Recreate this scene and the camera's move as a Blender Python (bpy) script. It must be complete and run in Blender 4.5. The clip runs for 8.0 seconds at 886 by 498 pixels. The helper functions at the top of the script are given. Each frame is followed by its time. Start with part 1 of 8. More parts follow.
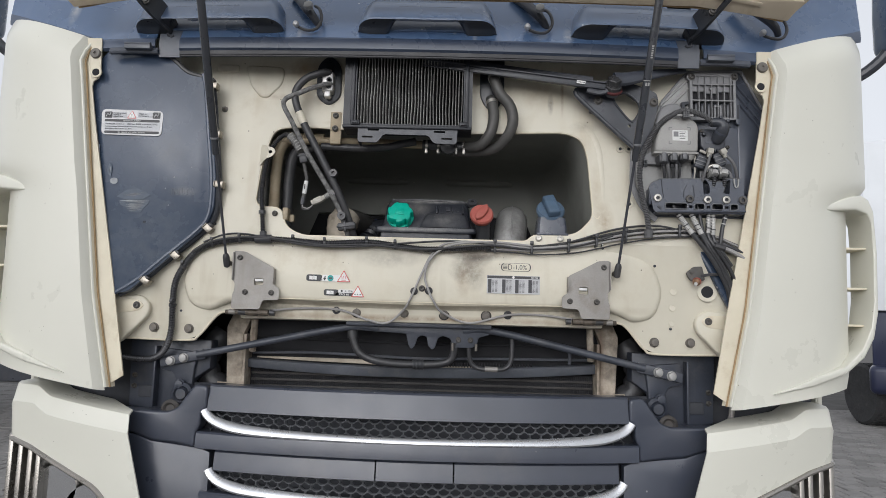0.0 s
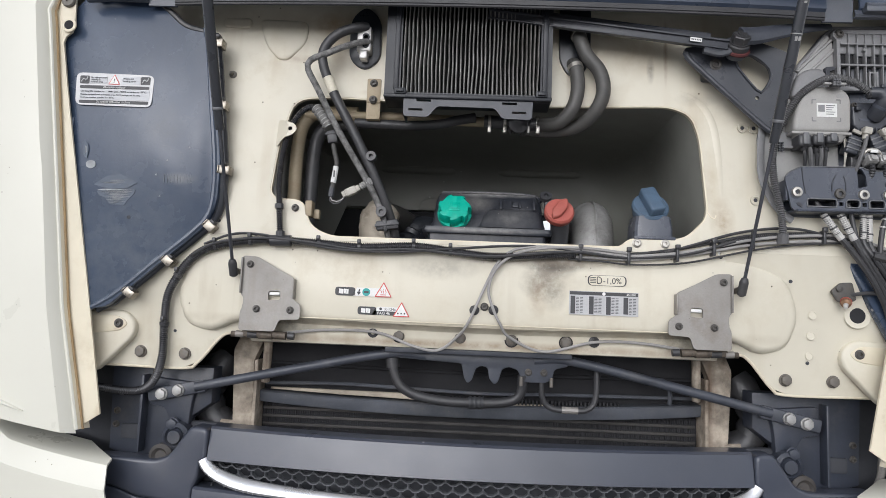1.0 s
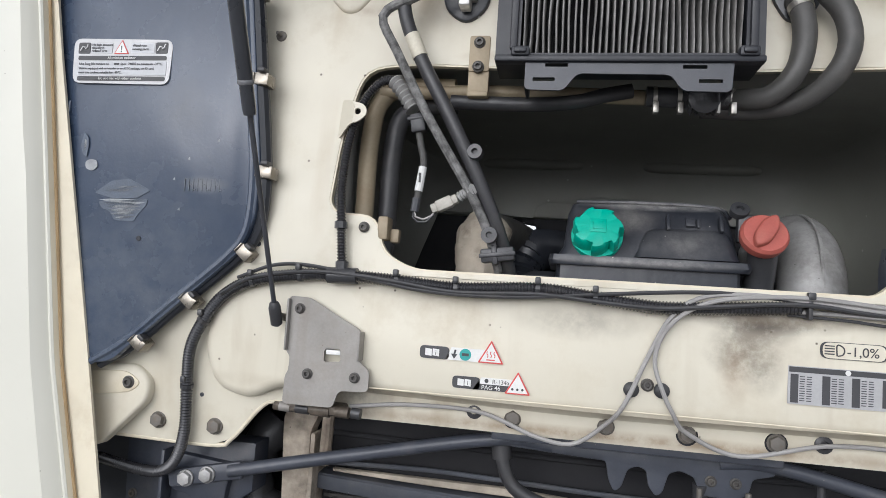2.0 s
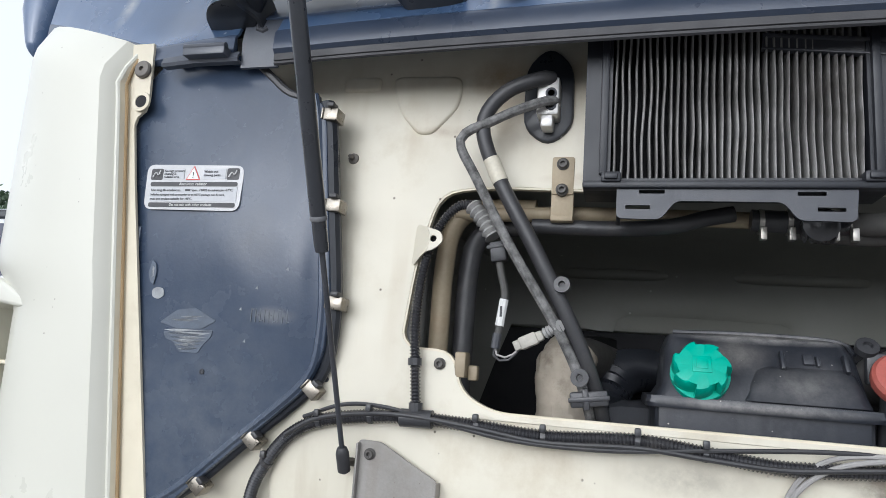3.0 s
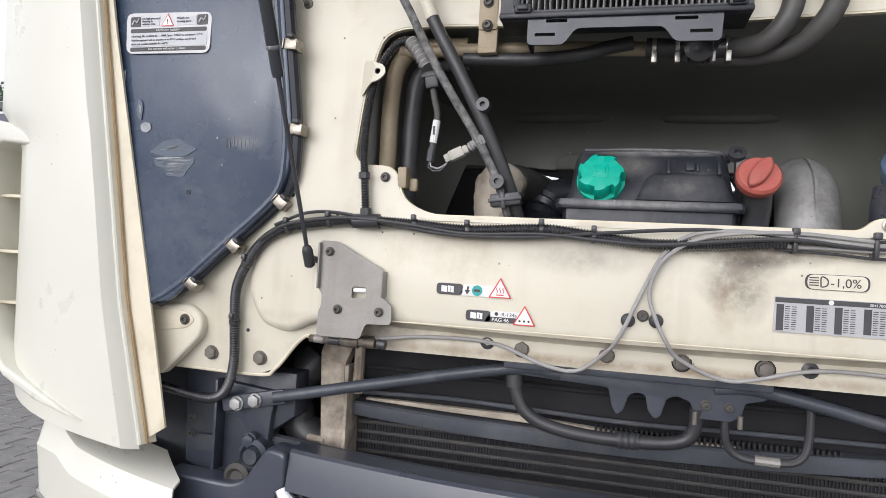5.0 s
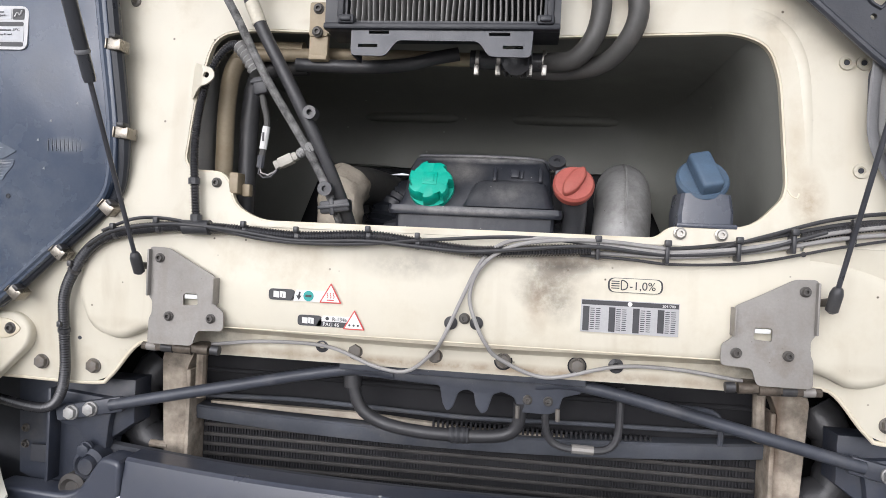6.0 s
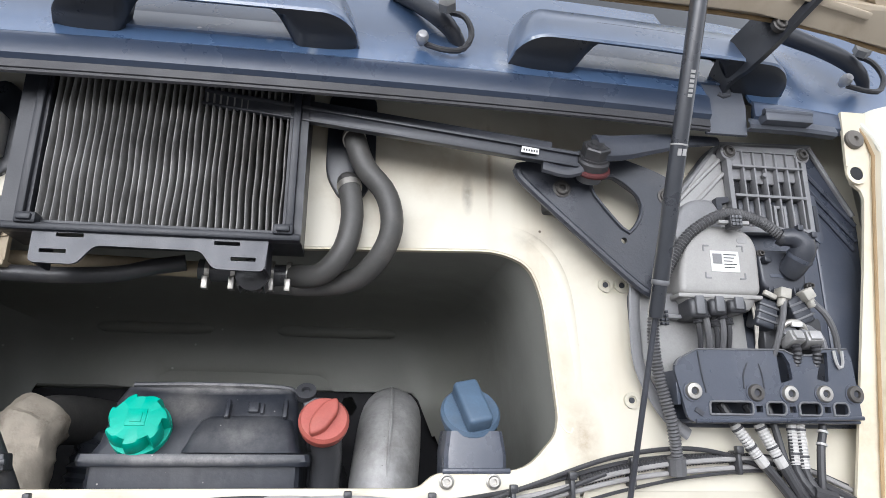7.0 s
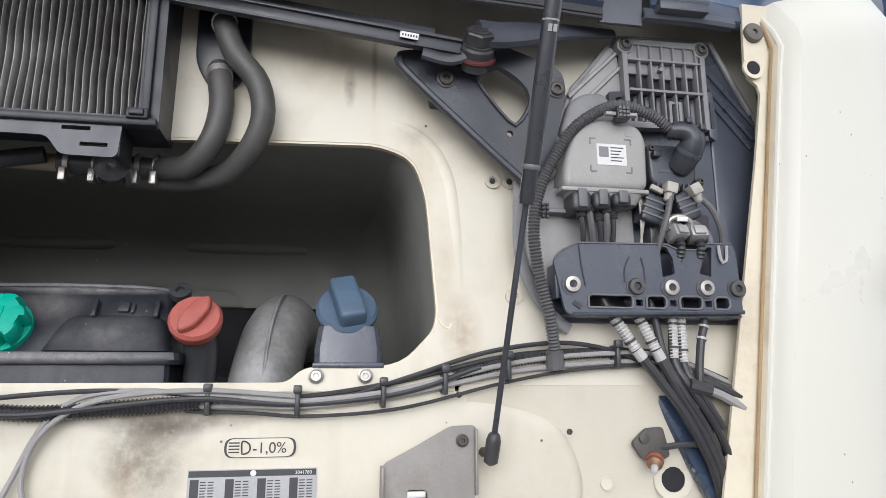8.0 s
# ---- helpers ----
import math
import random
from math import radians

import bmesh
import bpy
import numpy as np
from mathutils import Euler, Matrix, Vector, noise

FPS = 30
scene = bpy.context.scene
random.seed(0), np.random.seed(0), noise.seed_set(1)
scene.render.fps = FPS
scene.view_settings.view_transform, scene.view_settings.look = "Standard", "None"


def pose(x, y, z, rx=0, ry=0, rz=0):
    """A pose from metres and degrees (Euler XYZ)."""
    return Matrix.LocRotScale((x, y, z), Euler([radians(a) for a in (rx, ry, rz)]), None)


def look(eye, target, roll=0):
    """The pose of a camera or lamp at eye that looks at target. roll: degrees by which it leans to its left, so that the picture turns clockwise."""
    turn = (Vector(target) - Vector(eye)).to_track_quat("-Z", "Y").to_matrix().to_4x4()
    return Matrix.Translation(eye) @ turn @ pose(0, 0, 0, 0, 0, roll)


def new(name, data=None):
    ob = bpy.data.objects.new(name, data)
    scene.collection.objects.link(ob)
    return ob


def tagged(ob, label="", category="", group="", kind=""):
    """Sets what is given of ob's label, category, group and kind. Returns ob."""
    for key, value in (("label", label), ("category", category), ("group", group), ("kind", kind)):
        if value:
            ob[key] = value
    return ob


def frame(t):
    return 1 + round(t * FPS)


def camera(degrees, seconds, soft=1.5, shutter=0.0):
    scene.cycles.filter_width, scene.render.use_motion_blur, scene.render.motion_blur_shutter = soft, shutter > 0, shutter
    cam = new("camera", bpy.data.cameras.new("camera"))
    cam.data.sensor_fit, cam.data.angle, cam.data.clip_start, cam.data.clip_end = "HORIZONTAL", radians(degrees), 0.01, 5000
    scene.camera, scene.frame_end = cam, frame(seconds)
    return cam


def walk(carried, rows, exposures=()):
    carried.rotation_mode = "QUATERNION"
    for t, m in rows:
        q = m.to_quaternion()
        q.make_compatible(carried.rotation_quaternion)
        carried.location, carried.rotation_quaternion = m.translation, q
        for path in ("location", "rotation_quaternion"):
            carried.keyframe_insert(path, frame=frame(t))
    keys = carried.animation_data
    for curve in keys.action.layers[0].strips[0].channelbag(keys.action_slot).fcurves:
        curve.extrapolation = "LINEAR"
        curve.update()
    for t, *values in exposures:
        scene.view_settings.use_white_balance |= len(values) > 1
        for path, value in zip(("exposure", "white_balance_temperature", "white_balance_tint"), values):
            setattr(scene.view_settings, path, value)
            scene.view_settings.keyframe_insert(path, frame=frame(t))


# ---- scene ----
cam = camera(67.2, 8.0, soft=0.35)
PATH = [
    (0, (0.097, -0.023, 1.422), (0.055, 1.964, 1.649), 1.7),
    (0.5, (0.077, 0.181, 1.447), (0.006, 2.169, 1.653), 2.2),
    (1, (-0.033, 0.385, 1.49), (-0.111, 2.373, 1.7), 2.4),
    (1.2, (-0.064, 0.49, 1.506), (-0.143, 2.479, 1.704), 2.4),
    (2.3, (-0.155, 0.904, 1.662), (-0.603, 2.849, 1.794), 4.2),
    (2.5, (-0.18, 0.912, 1.681), (-0.652, 2.849, 1.843), 4.3),
    (3, (-0.172, 0.903, 1.712), (-0.696, 2.801, 2.061), 4.3),
    (3.5, (-0.129, 0.836, 1.674), (-0.66, 2.709, 2.133), 4.5),
    (4, (-0.097, 0.775, 1.63), (-0.632, 2.648, 2.082), 4.4),
    (4.5, (-0.088, 0.767, 1.595), (-0.597, 2.677, 1.897), 3.6),
    (4.7, (-0.073, 0.769, 1.583), (-0.587, 2.694, 1.755), 3.6),
    (5.8, (0.075, 0.746, 1.634), (-0.304, 2.707, 1.535), 3.1),
    (6, (0.097, 0.766, 1.638), (-0.156, 2.75, 1.616), 2.7),
    (6.3, (0.127, 0.815, 1.665), (0.079, 2.807, 1.839), 2.1),
    (6.5, (0.146, 0.856, 1.685), (0.218, 2.83, 1.999), 1.7),
    (6.7, (0.161, 0.899, 1.709), (0.335, 2.844, 2.143), 1.1),
    (7, (0.194, 0.937, 1.715), (0.459, 2.84, 2.269), 0.4),
    (7.5, (0.28, 0.968, 1.695), (0.613, 2.851, 2.279), 0.0),
    (8, (0.328, 0.967, 1.651), (0.671, 2.895, 2.062), -0.2),
]
EXPOSURES = [(0, 0.11, 6220, 11), (0.5, 0.15, 6230, 11), (1, 0.43, 6180, 12), (2.5, 0.49, 6040, 11), (3, 0.55, 5960, 10), (3.5, 0.63, 5990, 12), (4.5, 0.55, 6230, 13), (6, 0.74, 6210, 14), (6.5, 0.69, 6160, 12), (7, 1.02, 6000, 12), (7.5, 0.98, 6140, 12), (8, 0.61, 6120, 13)]
walk(cam, [(t, look(eye, target, roll)) for t, eye, target, roll in PATH], EXPOSURES)

# ---- light ----
world = bpy.data.worlds.new("overcast_sky")
scene.world = world
world.use_nodes = True
wn, wl = world.node_tree.nodes, world.node_tree.links
wn.clear()
sky = wn.new("ShaderNodeTexSky")
sky.sky_type, sky.sun_disc = "NISHITA", False
sky.sun_elevation, sky.sun_rotation = radians(14), radians(196)
sky.air_density, sky.dust_density, sky.ozone_density = 1.0, 4.0, 1.0
cloud = wn.new("ShaderNodeHueSaturation")
cloud.inputs["Saturation"].default_value = 0.15
back = wn.new("ShaderNodeBackground")
back.inputs["Strength"].default_value = 0.15
wout = wn.new("ShaderNodeOutputWorld")
wl.new(sky.outputs[0], cloud.inputs["Color"])
# an even cloud layer veils most of the sky
veil = wn.new("ShaderNodeMix")
veil.data_type = "RGBA"
veil.inputs[0].default_value = 0.65
veil.inputs[7].default_value = (5.7, 5.8, 5.95, 1)
wl.new(cloud.outputs[0], veil.inputs[6])
wl.new(veil.outputs[2], back.inputs["Color"])
wl.new(back.outputs[0], wout.inputs["Surface"])
sun = new("sun", bpy.data.lights.new("sun", "SUN"))
sun.data.energy, sun.data.angle, sun.data.color = 1.15, radians(75), (1.0, 0.985, 0.96)
sun.matrix_world = look((-2.2, -6.0, 3.5), (0, 1.8, 1.6))


# ---- materials ----
def material(name, base, rough=0.5, metal=0.0, var=0.12, scale=6.0, bump=0.05, fine=160.0, dirt=None, specks=None, patches=(), coat=0.0, island=0.0, spec=0.5, streaks=None):
    """Paint, plastic or metal with broad tone changes, grime, specks, shaped patches of stain and painted sheen, and
    fine relief.
    """
    m = bpy.data.materials.new(name)
    m.use_nodes = True
    n, l = m.node_tree.nodes, m.node_tree.links
    b = n["Principled BSDF"]
    b.inputs["Metallic"].default_value = metal
    b.inputs["Coat Weight"].default_value = coat
    b.inputs["Coat Roughness"].default_value = 0.22
    b.inputs["Specular IOR Level"].default_value = spec
    co = n.new("ShaderNodeTexCoord")

    def noise_tex(s, detail=4.0, rough_=0.6):
        t = n.new("ShaderNodeTexNoise")
        t.inputs["Scale"].default_value, t.inputs["Detail"].default_value, t.inputs["Roughness"].default_value = s, detail, rough_
        l.new(co.outputs["Object"], t.inputs["Vector"])
        return t.outputs["Fac"]

    def ramp(src, lo, hi, a=0.0, z=1.0):
        r = n.new("ShaderNodeMapRange")
        r.inputs["From Min"].default_value, r.inputs["From Max"].default_value = lo, hi
        r.inputs["To Min"].default_value, r.inputs["To Max"].default_value = a, z
        l.new(src, r.inputs["Value"])
        return r.outputs[0]

    def mix(fac, a, z):
        x = n.new("ShaderNodeMix")
        x.data_type = "RGBA"
        l.new(fac, x.inputs[0])
        for v, slot in ((a, 6), (z, 7)):
            if isinstance(v, tuple):
                x.inputs[slot].default_value = (*v, 1)
            else:
                l.new(v, x.inputs[slot])
        return x.outputs[2]

    def times(a, z):
        k = n.new("ShaderNodeMath")
        k.operation = "MULTIPLY"
        l.new(a, k.inputs[0])
        l.new(z, k.inputs[1])
        return k.outputs[0]

    broad = noise_tex(scale)
    col = mix(ramp(broad, 0.3, 0.7), tuple(c * (1 - var) for c in base), tuple(min(1, c * (1 + var)) for c in base))
    if island:
        g = n.new("ShaderNodeObjectInfo")
        col = mix(ramp(g.outputs["Random"], 0, 1, 0, island), col, tuple(c * 0.55 for c in base))
    if dirt:
        tone, amount, dscale = dirt
        col = mix(times(ramp(noise_tex(dscale, 8.0, 0.7), 0.5, 0.75, 0, amount), ramp(noise_tex(dscale * 0.3), 0.35, 0.65)), col, tone)
    for cx, cz, rx, rz, amount, tone in patches:
        s = n.new("ShaderNodeVectorMath")
        s.operation = "SUBTRACT"
        l.new(co.outputs["Object"], s.inputs[0])
        s.inputs[1].default_value = (cx, 0, cz)
        k = n.new("ShaderNodeVectorMath")
        k.operation = "MULTIPLY"
        l.new(s.outputs[0], k.inputs[0])
        k.inputs[1].default_value = (1 / rx, 0, 1 / rz)
        d = n.new("ShaderNodeVectorMath")
        d.operation = "LENGTH"
        l.new(k.outputs[0], d.inputs[0])
        col = mix(times(ramp(d.outputs["Value"], 1.0, 0.15, 0, amount), ramp(noise_tex(34.0, 8.0, 0.68), 0.34, 0.58, 0.3, 1.0)), col, tone)
    if streaks:
        tone, amount = streaks
        p = n.new("ShaderNodeMapping")
        p.inputs["Scale"].default_value = (26.0, 26.0, 1.6)
        l.new(co.outputs["Object"], p.inputs["Vector"])
        t = n.new("ShaderNodeTexNoise")
        t.inputs["Scale"].default_value, t.inputs["Detail"].default_value = 1.0, 5.0
        l.new(p.outputs[0], t.inputs["Vector"])
        col = mix(times(ramp(t.outputs["Fac"], 0.5, 0.78, 0, amount), ramp(noise_tex(5.0, 3.0), 0.42, 0.66)), col, tone)
    if specks:
        v = n.new("ShaderNodeTexVoronoi")
        v.inputs["Scale"].default_value = specks[1]
        l.new(co.outputs["Object"], v.inputs["Vector"])
        col = mix(times(ramp(v.outputs["Distance"], 0.07, 0.03, 0, 1.0), ramp(noise_tex(specks[1] * 0.4), 0.5, 0.56)), col, specks[0])
    if fine > 100:
        col = mix(ramp(noise_tex(fine * 1.6, 2.0), 0.32, 0.68, 0, 0.14), col, tuple(c * 0.45 for c in base))
    l.new(col, b.inputs["Base Color"])
    l.new(ramp(noise_tex(scale * 3, 6.0), 0.25, 0.75, max(0.03, rough - 0.1), min(1, rough + 0.12)), b.inputs["Roughness"])
    if bump:
        h = n.new("ShaderNodeBump")
        h.inputs["Strength"].default_value, h.inputs["Distance"].default_value = bump, 0.004
        l.new(noise_tex(fine, 3.0), h.inputs["Height"])
        l.new(h.outputs[0], b.inputs["Normal"])
    return m


RUST, SOOT, DUST = (0.22, 0.12, 0.05), (0.07, 0.055, 0.04), (0.30, 0.26, 0.20)
CREAM = (0.665, 0.625, 0.515)
paint_outer = material("cream_gloss_paint", (0.665, 0.655, 0.575), 0.32, 0, 0.025, 2.0, 0.008, 40, specks=((0.2, 0.17, 0.12), 42), coat=0.3)
paint_inner = material("cream_satin_paint", CREAM, 0.42, 0, 0.06, 4.0, 0.03, 60, dirt=((0.40, 0.32, 0.20), 0.7, 6), specks=((0.12, 0.09, 0.06), 26),
                       patches=((0.352, 2.055, 0.010, 0.035, 0.7, SOOT), (0.385, 2.10, 0.006, 0.09, 0.6, RUST), (0.33, 2.10, 0.09, 0.07, 0.4, (0.4, 0.3, 0.17)), (-0.34, 2.1, 0.06, 0.1, 0.35, RUST), (0.0, 2.15, 1.0, 0.035, 0.4, (0.36, 0.27, 0.15)), (-0.43, 2.06, 0.05, 0.012, 0.4, RUST), (-0.36, 2.145, 0.05, 0.035, 0.6, (0.36, 0.26, 0.15)), (-0.16, 2.05, 0.05, 0.10, 0.5, (0.42, 0.33, 0.2)), (-0.20, 1.985, 0.10, 0.012, 0.6, (0.3, 0.21, 0.12)), (0.50, 1.72, 0.03, 0.06, 0.7, (0.33, 0.24, 0.14)), (0.83, 1.64, 0.05, 0.008, 0.8, SOOT), (0.48, 1.80, 0.02, 0.10, 0.4, (0.42, 0.33, 0.2)), (0.45, 1.99, 0.05, 0.02, 0.35, SOOT)), streaks=((0.42, 0.32, 0.19), 0.4))
paint_beam = material("cream_sooted_paint", CREAM, 0.42, 0, 0.06, 4.0, 0.03, 60, dirt=((0.40, 0.32, 0.2), 0.5, 8), specks=((0.1, 0.08, 0.05), 30),
                      patches=((0.126, 1.575, 0.055, 0.045, 0.75, SOOT), (0.146, 1.61, 0.06, 0.03, 0.85, SOOT), (0.16, 1.612, 0.10, 0.014, 0.7, SOOT), (0.15, 1.55, 0.03, 0.04, 0.45, SOOT), (0.115, 1.545, 0.025, 0.05, 0.4, RUST), (-0.09, 1.60, 0.1, 0.03, 0.4, SOOT), (0.13, 1.62, 0.22, 0.012, 0.6, (0.2, 0.15, 0.1)), (0.15, 1.575, 0.10, 0.04, 0.3, (0.26, 0.2, 0.13)), (0.0, 1.475, 0.9, 0.016, 0.4, (0.28, 0.21, 0.13)),
                              (-0.43, 1.47, 0.09, 0.04, 0.7, SOOT), (0.43, 1.47, 0.09, 0.04, 0.7, SOOT), (0.0, 1.437, 0.9, 0.012, 0.6, RUST)), streaks=((0.30, 0.22, 0.13), 0.55))
paint_edge = material("cream_flange_paint", (0.70, 0.64, 0.50), 0.45, 0, 0.06, 9.0, 0.03, 60, dirt=((0.36, 0.24, 0.11), 0.6, 12))
groove = material("brown_sealer", (0.36, 0.25, 0.13), 0.7, 0, 0.2, 14)
plastic_cowl = material("weathered_blue_black_plastic", (0.068, 0.118, 0.220), 0.27, 0, 0.16, 2.5, 0.02, 420, dirt=((0.17, 0.21, 0.28), 0.6, 6), specks=((0.55, 0.57, 0.6), 19), coat=0.6, spec=0.6, streaks=((0.20, 0.23, 0.29), 0.45), patches=((-1.03, 2.30, 0.018, 0.06, 0.8, (0.36, 0.38, 0.40)), (-1.06, 2.345, 0.05, 0.012, 0.8, (0.45, 0.46, 0.47)), (0.075, 2.235, 0.010, 0.03, 0.8, (0.42, 0.43, 0.45)), (0.13, 2.19, 0.008, 0.035, 0.7, (0.36, 0.38, 0.40)), (0.385, 2.215, 0.018, 0.03, 0.8, (0.42, 0.43, 0.42)), (-0.35, 2.20, 0.010, 0.03, 0.6, (0.36, 0.38, 0.40)), (0.80, 2.23, 0.05, 0.03, 0.5, (0.30, 0.33, 0.34))))
# darker copies of the cowl plastic; they paint its upright band as shaded
plastic_shaded = material("shaded_blue_black_plastic", (0.032, 0.046, 0.078), 0.28, 0, 0.16, 2.5, 0.03, 420, dirt=((0.1, 0.11, 0.13), 0.4, 7), specks=((0.45, 0.47, 0.5), 17), coat=0.5)
plastic_half_shaded = material("half_shaded_blue_plastic", (0.05, 0.07, 0.115), 0.34, 0, 0.16, 2.5, 0.02, 420, dirt=((0.16, 0.18, 0.2), 0.4, 7), coat=0.5)
filter_black = material("filter_frame_plastic", (0.019, 0.021, 0.027), 0.42, 0, 0.15, 8.0, 0.06, 300, dirt=((0.08, 0.08, 0.08), 0.4, 14))
# black plastic parts, and the painted shade under the grab handles
plastic_under = material("black_plastic_and_underside_shade", (0.025, 0.028, 0.035), 0.32, 0, 0.1, 6.0, 0.03, 300, specks=((0.45, 0.47, 0.5), 24))
plastic_slate = material("slate_moulded_plastic", (0.062, 0.071, 0.094), 0.3, 0, 0.14, 6.0, 0.04, 260, dirt=((0.15, 0.14, 0.13), 0.4, 12), coat=0.2)
# paler copy of the cowl plastic, with sky reflection put into the colour
plastic_skylit = material("sky_lightened_blue_plastic", (0.095, 0.145, 0.245), 0.28, 0, 0.14, 2.5, 0.02, 420, dirt=((0.26, 0.28, 0.31), 0.5, 6), specks=((0.55, 0.57, 0.6), 19), coat=0.7, spec=0.7, streaks=((0.25, 0.28, 0.33), 0.4))
plastic_lip = material("sun_bleached_lip_plastic", (0.036, 0.036, 0.040), 0.5, 0, 0.2, 6.0, 0.1, 300, dirt=((0.05, 0.045, 0.04), 0.5, 14))
plastic_strap = material("grey_black_moulded_plastic", (0.15, 0.153, 0.16), 0.42, 0, 0.15, 8.0, 0.06, 260, dirt=((0.05, 0.05, 0.05), 0.5, 14))
strap_plastic = material("bleached_grey_strap_plastic", (0.075, 0.084, 0.104), 0.4, 0, 0.15, 8.0, 0.05, 260, dirt=((0.12, 0.12, 0.12), 0.5, 14), spec=0.7)
mesh_plastic = material("grey_mesh_plastic", (0.15, 0.155, 0.165), 0.45, 0, 0.15, 8.0, 0.05, 260)
plastic_grille = material("charcoal_grained_plastic", (0.046, 0.053, 0.074), 0.34, 0, 0.12, 4.0, 0.05, 700, dirt=((0.13, 0.12, 0.11), 0.4, 5), specks=((0.4, 0.4, 0.4), 18), coat=0.5)
# small pale patch is wear; the broad pale ones paint sky reflection
plastic_cover = material("slate_blue_smooth_plastic", (0.041, 0.061, 0.102), 0.26, 0, 0.14, 3.0, 0.05, 200, dirt=((0.17, 0.18, 0.19), 0.5, 7), specks=((0.45, 0.46, 0.47), 16),
                        patches=((-0.662, 1.767, 0.045, 0.016, 0.5, (0.3, 0.3, 0.3)), (-0.70, 1.88, 0.05, 0.06, 0.4, (0.035, 0.037, 0.04)), (-0.85, 2.05, 0.1, 0.08, 0.15, (0.2, 0.23, 0.28)), (-0.76, 1.62, 0.24, 0.24, 0.55, (0.16, 0.18, 0.21)), (-0.80, 1.93, 0.15, 0.10, 0.25, (0.10, 0.125, 0.17))), coat=0.15, spec=0.45, streaks=((0.12, 0.14, 0.17), 0.5))
plastic_black = material("dusty_black_plastic", (0.044, 0.045, 0.049), 0.34, 0, 0.2, 9.0, 0.1, 300, dirt=((0.14, 0.125, 0.11), 0.5, 16))
plastic_dark = material("dark_slate_plastic", (0.044, 0.048, 0.059), 0.32, 0, 0.15, 8.0, 0.08, 300, dirt=((0.15, 0.14, 0.13), 0.35, 14))
strut_black = material("gloss_black_tube_paint", (0.036, 0.039, 0.046), 0.3, 0, 0.15, 12.0, 0.02, 200, coat=0.6)
plastic_grey = material("grey_moulded_plastic", (0.355, 0.352, 0.342), 0.5, 0, 0.1, 9.0, 0.06, 250, dirt=((0.1, 0.09, 0.08), 0.5, 12))
plastic_vent = material("mid_grey_moulded_plastic", (0.23, 0.23, 0.235), 0.45, 0, 0.12, 9.0, 0.05, 250, dirt=((0.09, 0.085, 0.08), 0.5, 12))
plastic_unit = material("warm_grey_unit_plastic", (0.37, 0.362, 0.345), 0.48, 0, 0.08, 12.0, 0.05, 250, dirt=((0.2, 0.185, 0.165), 0.5, 14), streaks=((0.24, 0.22, 0.2), 0.4))
nut_black = material("worn_black_nut", (0.055, 0.055, 0.058), 0.4, 0.2, 0.25, 30.0, 0.06, 200, dirt=((0.16, 0.14, 0.12), 0.6, 40))
conduit_dark = material("black_conduit_plastic", (0.034, 0.034, 0.038), 0.24, 0, 0.15, 12.0, 0.03, 250, dirt=((0.12, 0.11, 0.10), 0.4, 18), coat=0.5)
conduit_grey = material("grey_conduit_plastic", (0.115, 0.115, 0.118), 0.42, 0, 0.12, 12.0, 0.04, 250, dirt=((0.22, 0.21, 0.2), 0.4, 20))
lid_paint = material("grimy_lid_paint", (0.50, 0.43, 0.33), 0.5, 0, 0.1, 4.0, 0.04, 60, dirt=((0.26, 0.18, 0.10), 0.85, 9), specks=((0.1, 0.07, 0.05), 30), streaks=((0.30, 0.21, 0.12), 0.6))
plastic_tank = material("dusty_tank_plastic", (0.023, 0.026, 0.034), 0.36, 0, 0.25, 9.0, 0.06, 220, streaks=((0.15, 0.15, 0.155), 0.5), dirt=((0.10, 0.10, 0.105), 0.6, 17), specks=((0.4, 0.38, 0.35), 50), patches=((0.055, 1.722, 0.075, 0.030, 0.6, (0.2, 0.195, 0.19)), (0.02, 1.784, 0.13, 0.010, 1.0, (0.32, 0.31, 0.30)), (-0.02, 1.760, 0.05, 0.03, 0.7, (0.2, 0.19, 0.18)), (0.0, 1.690, 0.15, 0.008, 0.9, (0.28, 0.27, 0.26))))
insulation = material("dark_olive_insulation", (0.235, 0.236, 0.212), 0.5, 0, 0.08, 5.0, 0.08, 90, dirt=((0.16, 0.15, 0.125), 0.5, 5), specks=((0.4, 0.4, 0.36), 22))
rubber = material("black_rubber", (0.042, 0.042, 0.045), 0.42, 0, 0.2, 12.0, 0.1, 260, dirt=((0.13, 0.12, 0.1), 0.45, 20))
rubber_brown = material("weathered_seal_rubber", (0.055, 0.050, 0.046), 0.6, 0, 0.25, 12.0, 0.12, 200, dirt=((0.17, 0.13, 0.09), 0.6, 20))
hose_grey = material("dusty_hose_rubber", (0.072, 0.070, 0.066), 0.5, 0, 0.15, 10.0, 0.08, 220, dirt=((0.17, 0.15, 0.13), 0.5, 18))
mount_paint = material("navy_black_mount_paint", (0.036, 0.042, 0.058), 0.42, 0, 0.25, 10.0, 0.08, 140, dirt=((0.12, 0.11, 0.10), 0.5, 12), streaks=((0.10, 0.10, 0.10), 0.4))
rod_paint = material("worn_blue_grey_rod_paint", (0.056, 0.062, 0.078), 0.4, 0, 0.25, 14.0, 0.08, 140, dirt=((0.17, 0.165, 0.16), 0.6, 16), specks=((0.22, 0.2, 0.18), 60))
pipe_crust = material("crusted_grey_pipe", (0.15, 0.148, 0.145), 0.65, 0.1, 0.75, 75.0, 0.2, 220, dirt=((0.34, 0.33, 0.31), 0.9, 55), specks=((0.42, 0.41, 0.40), 110))
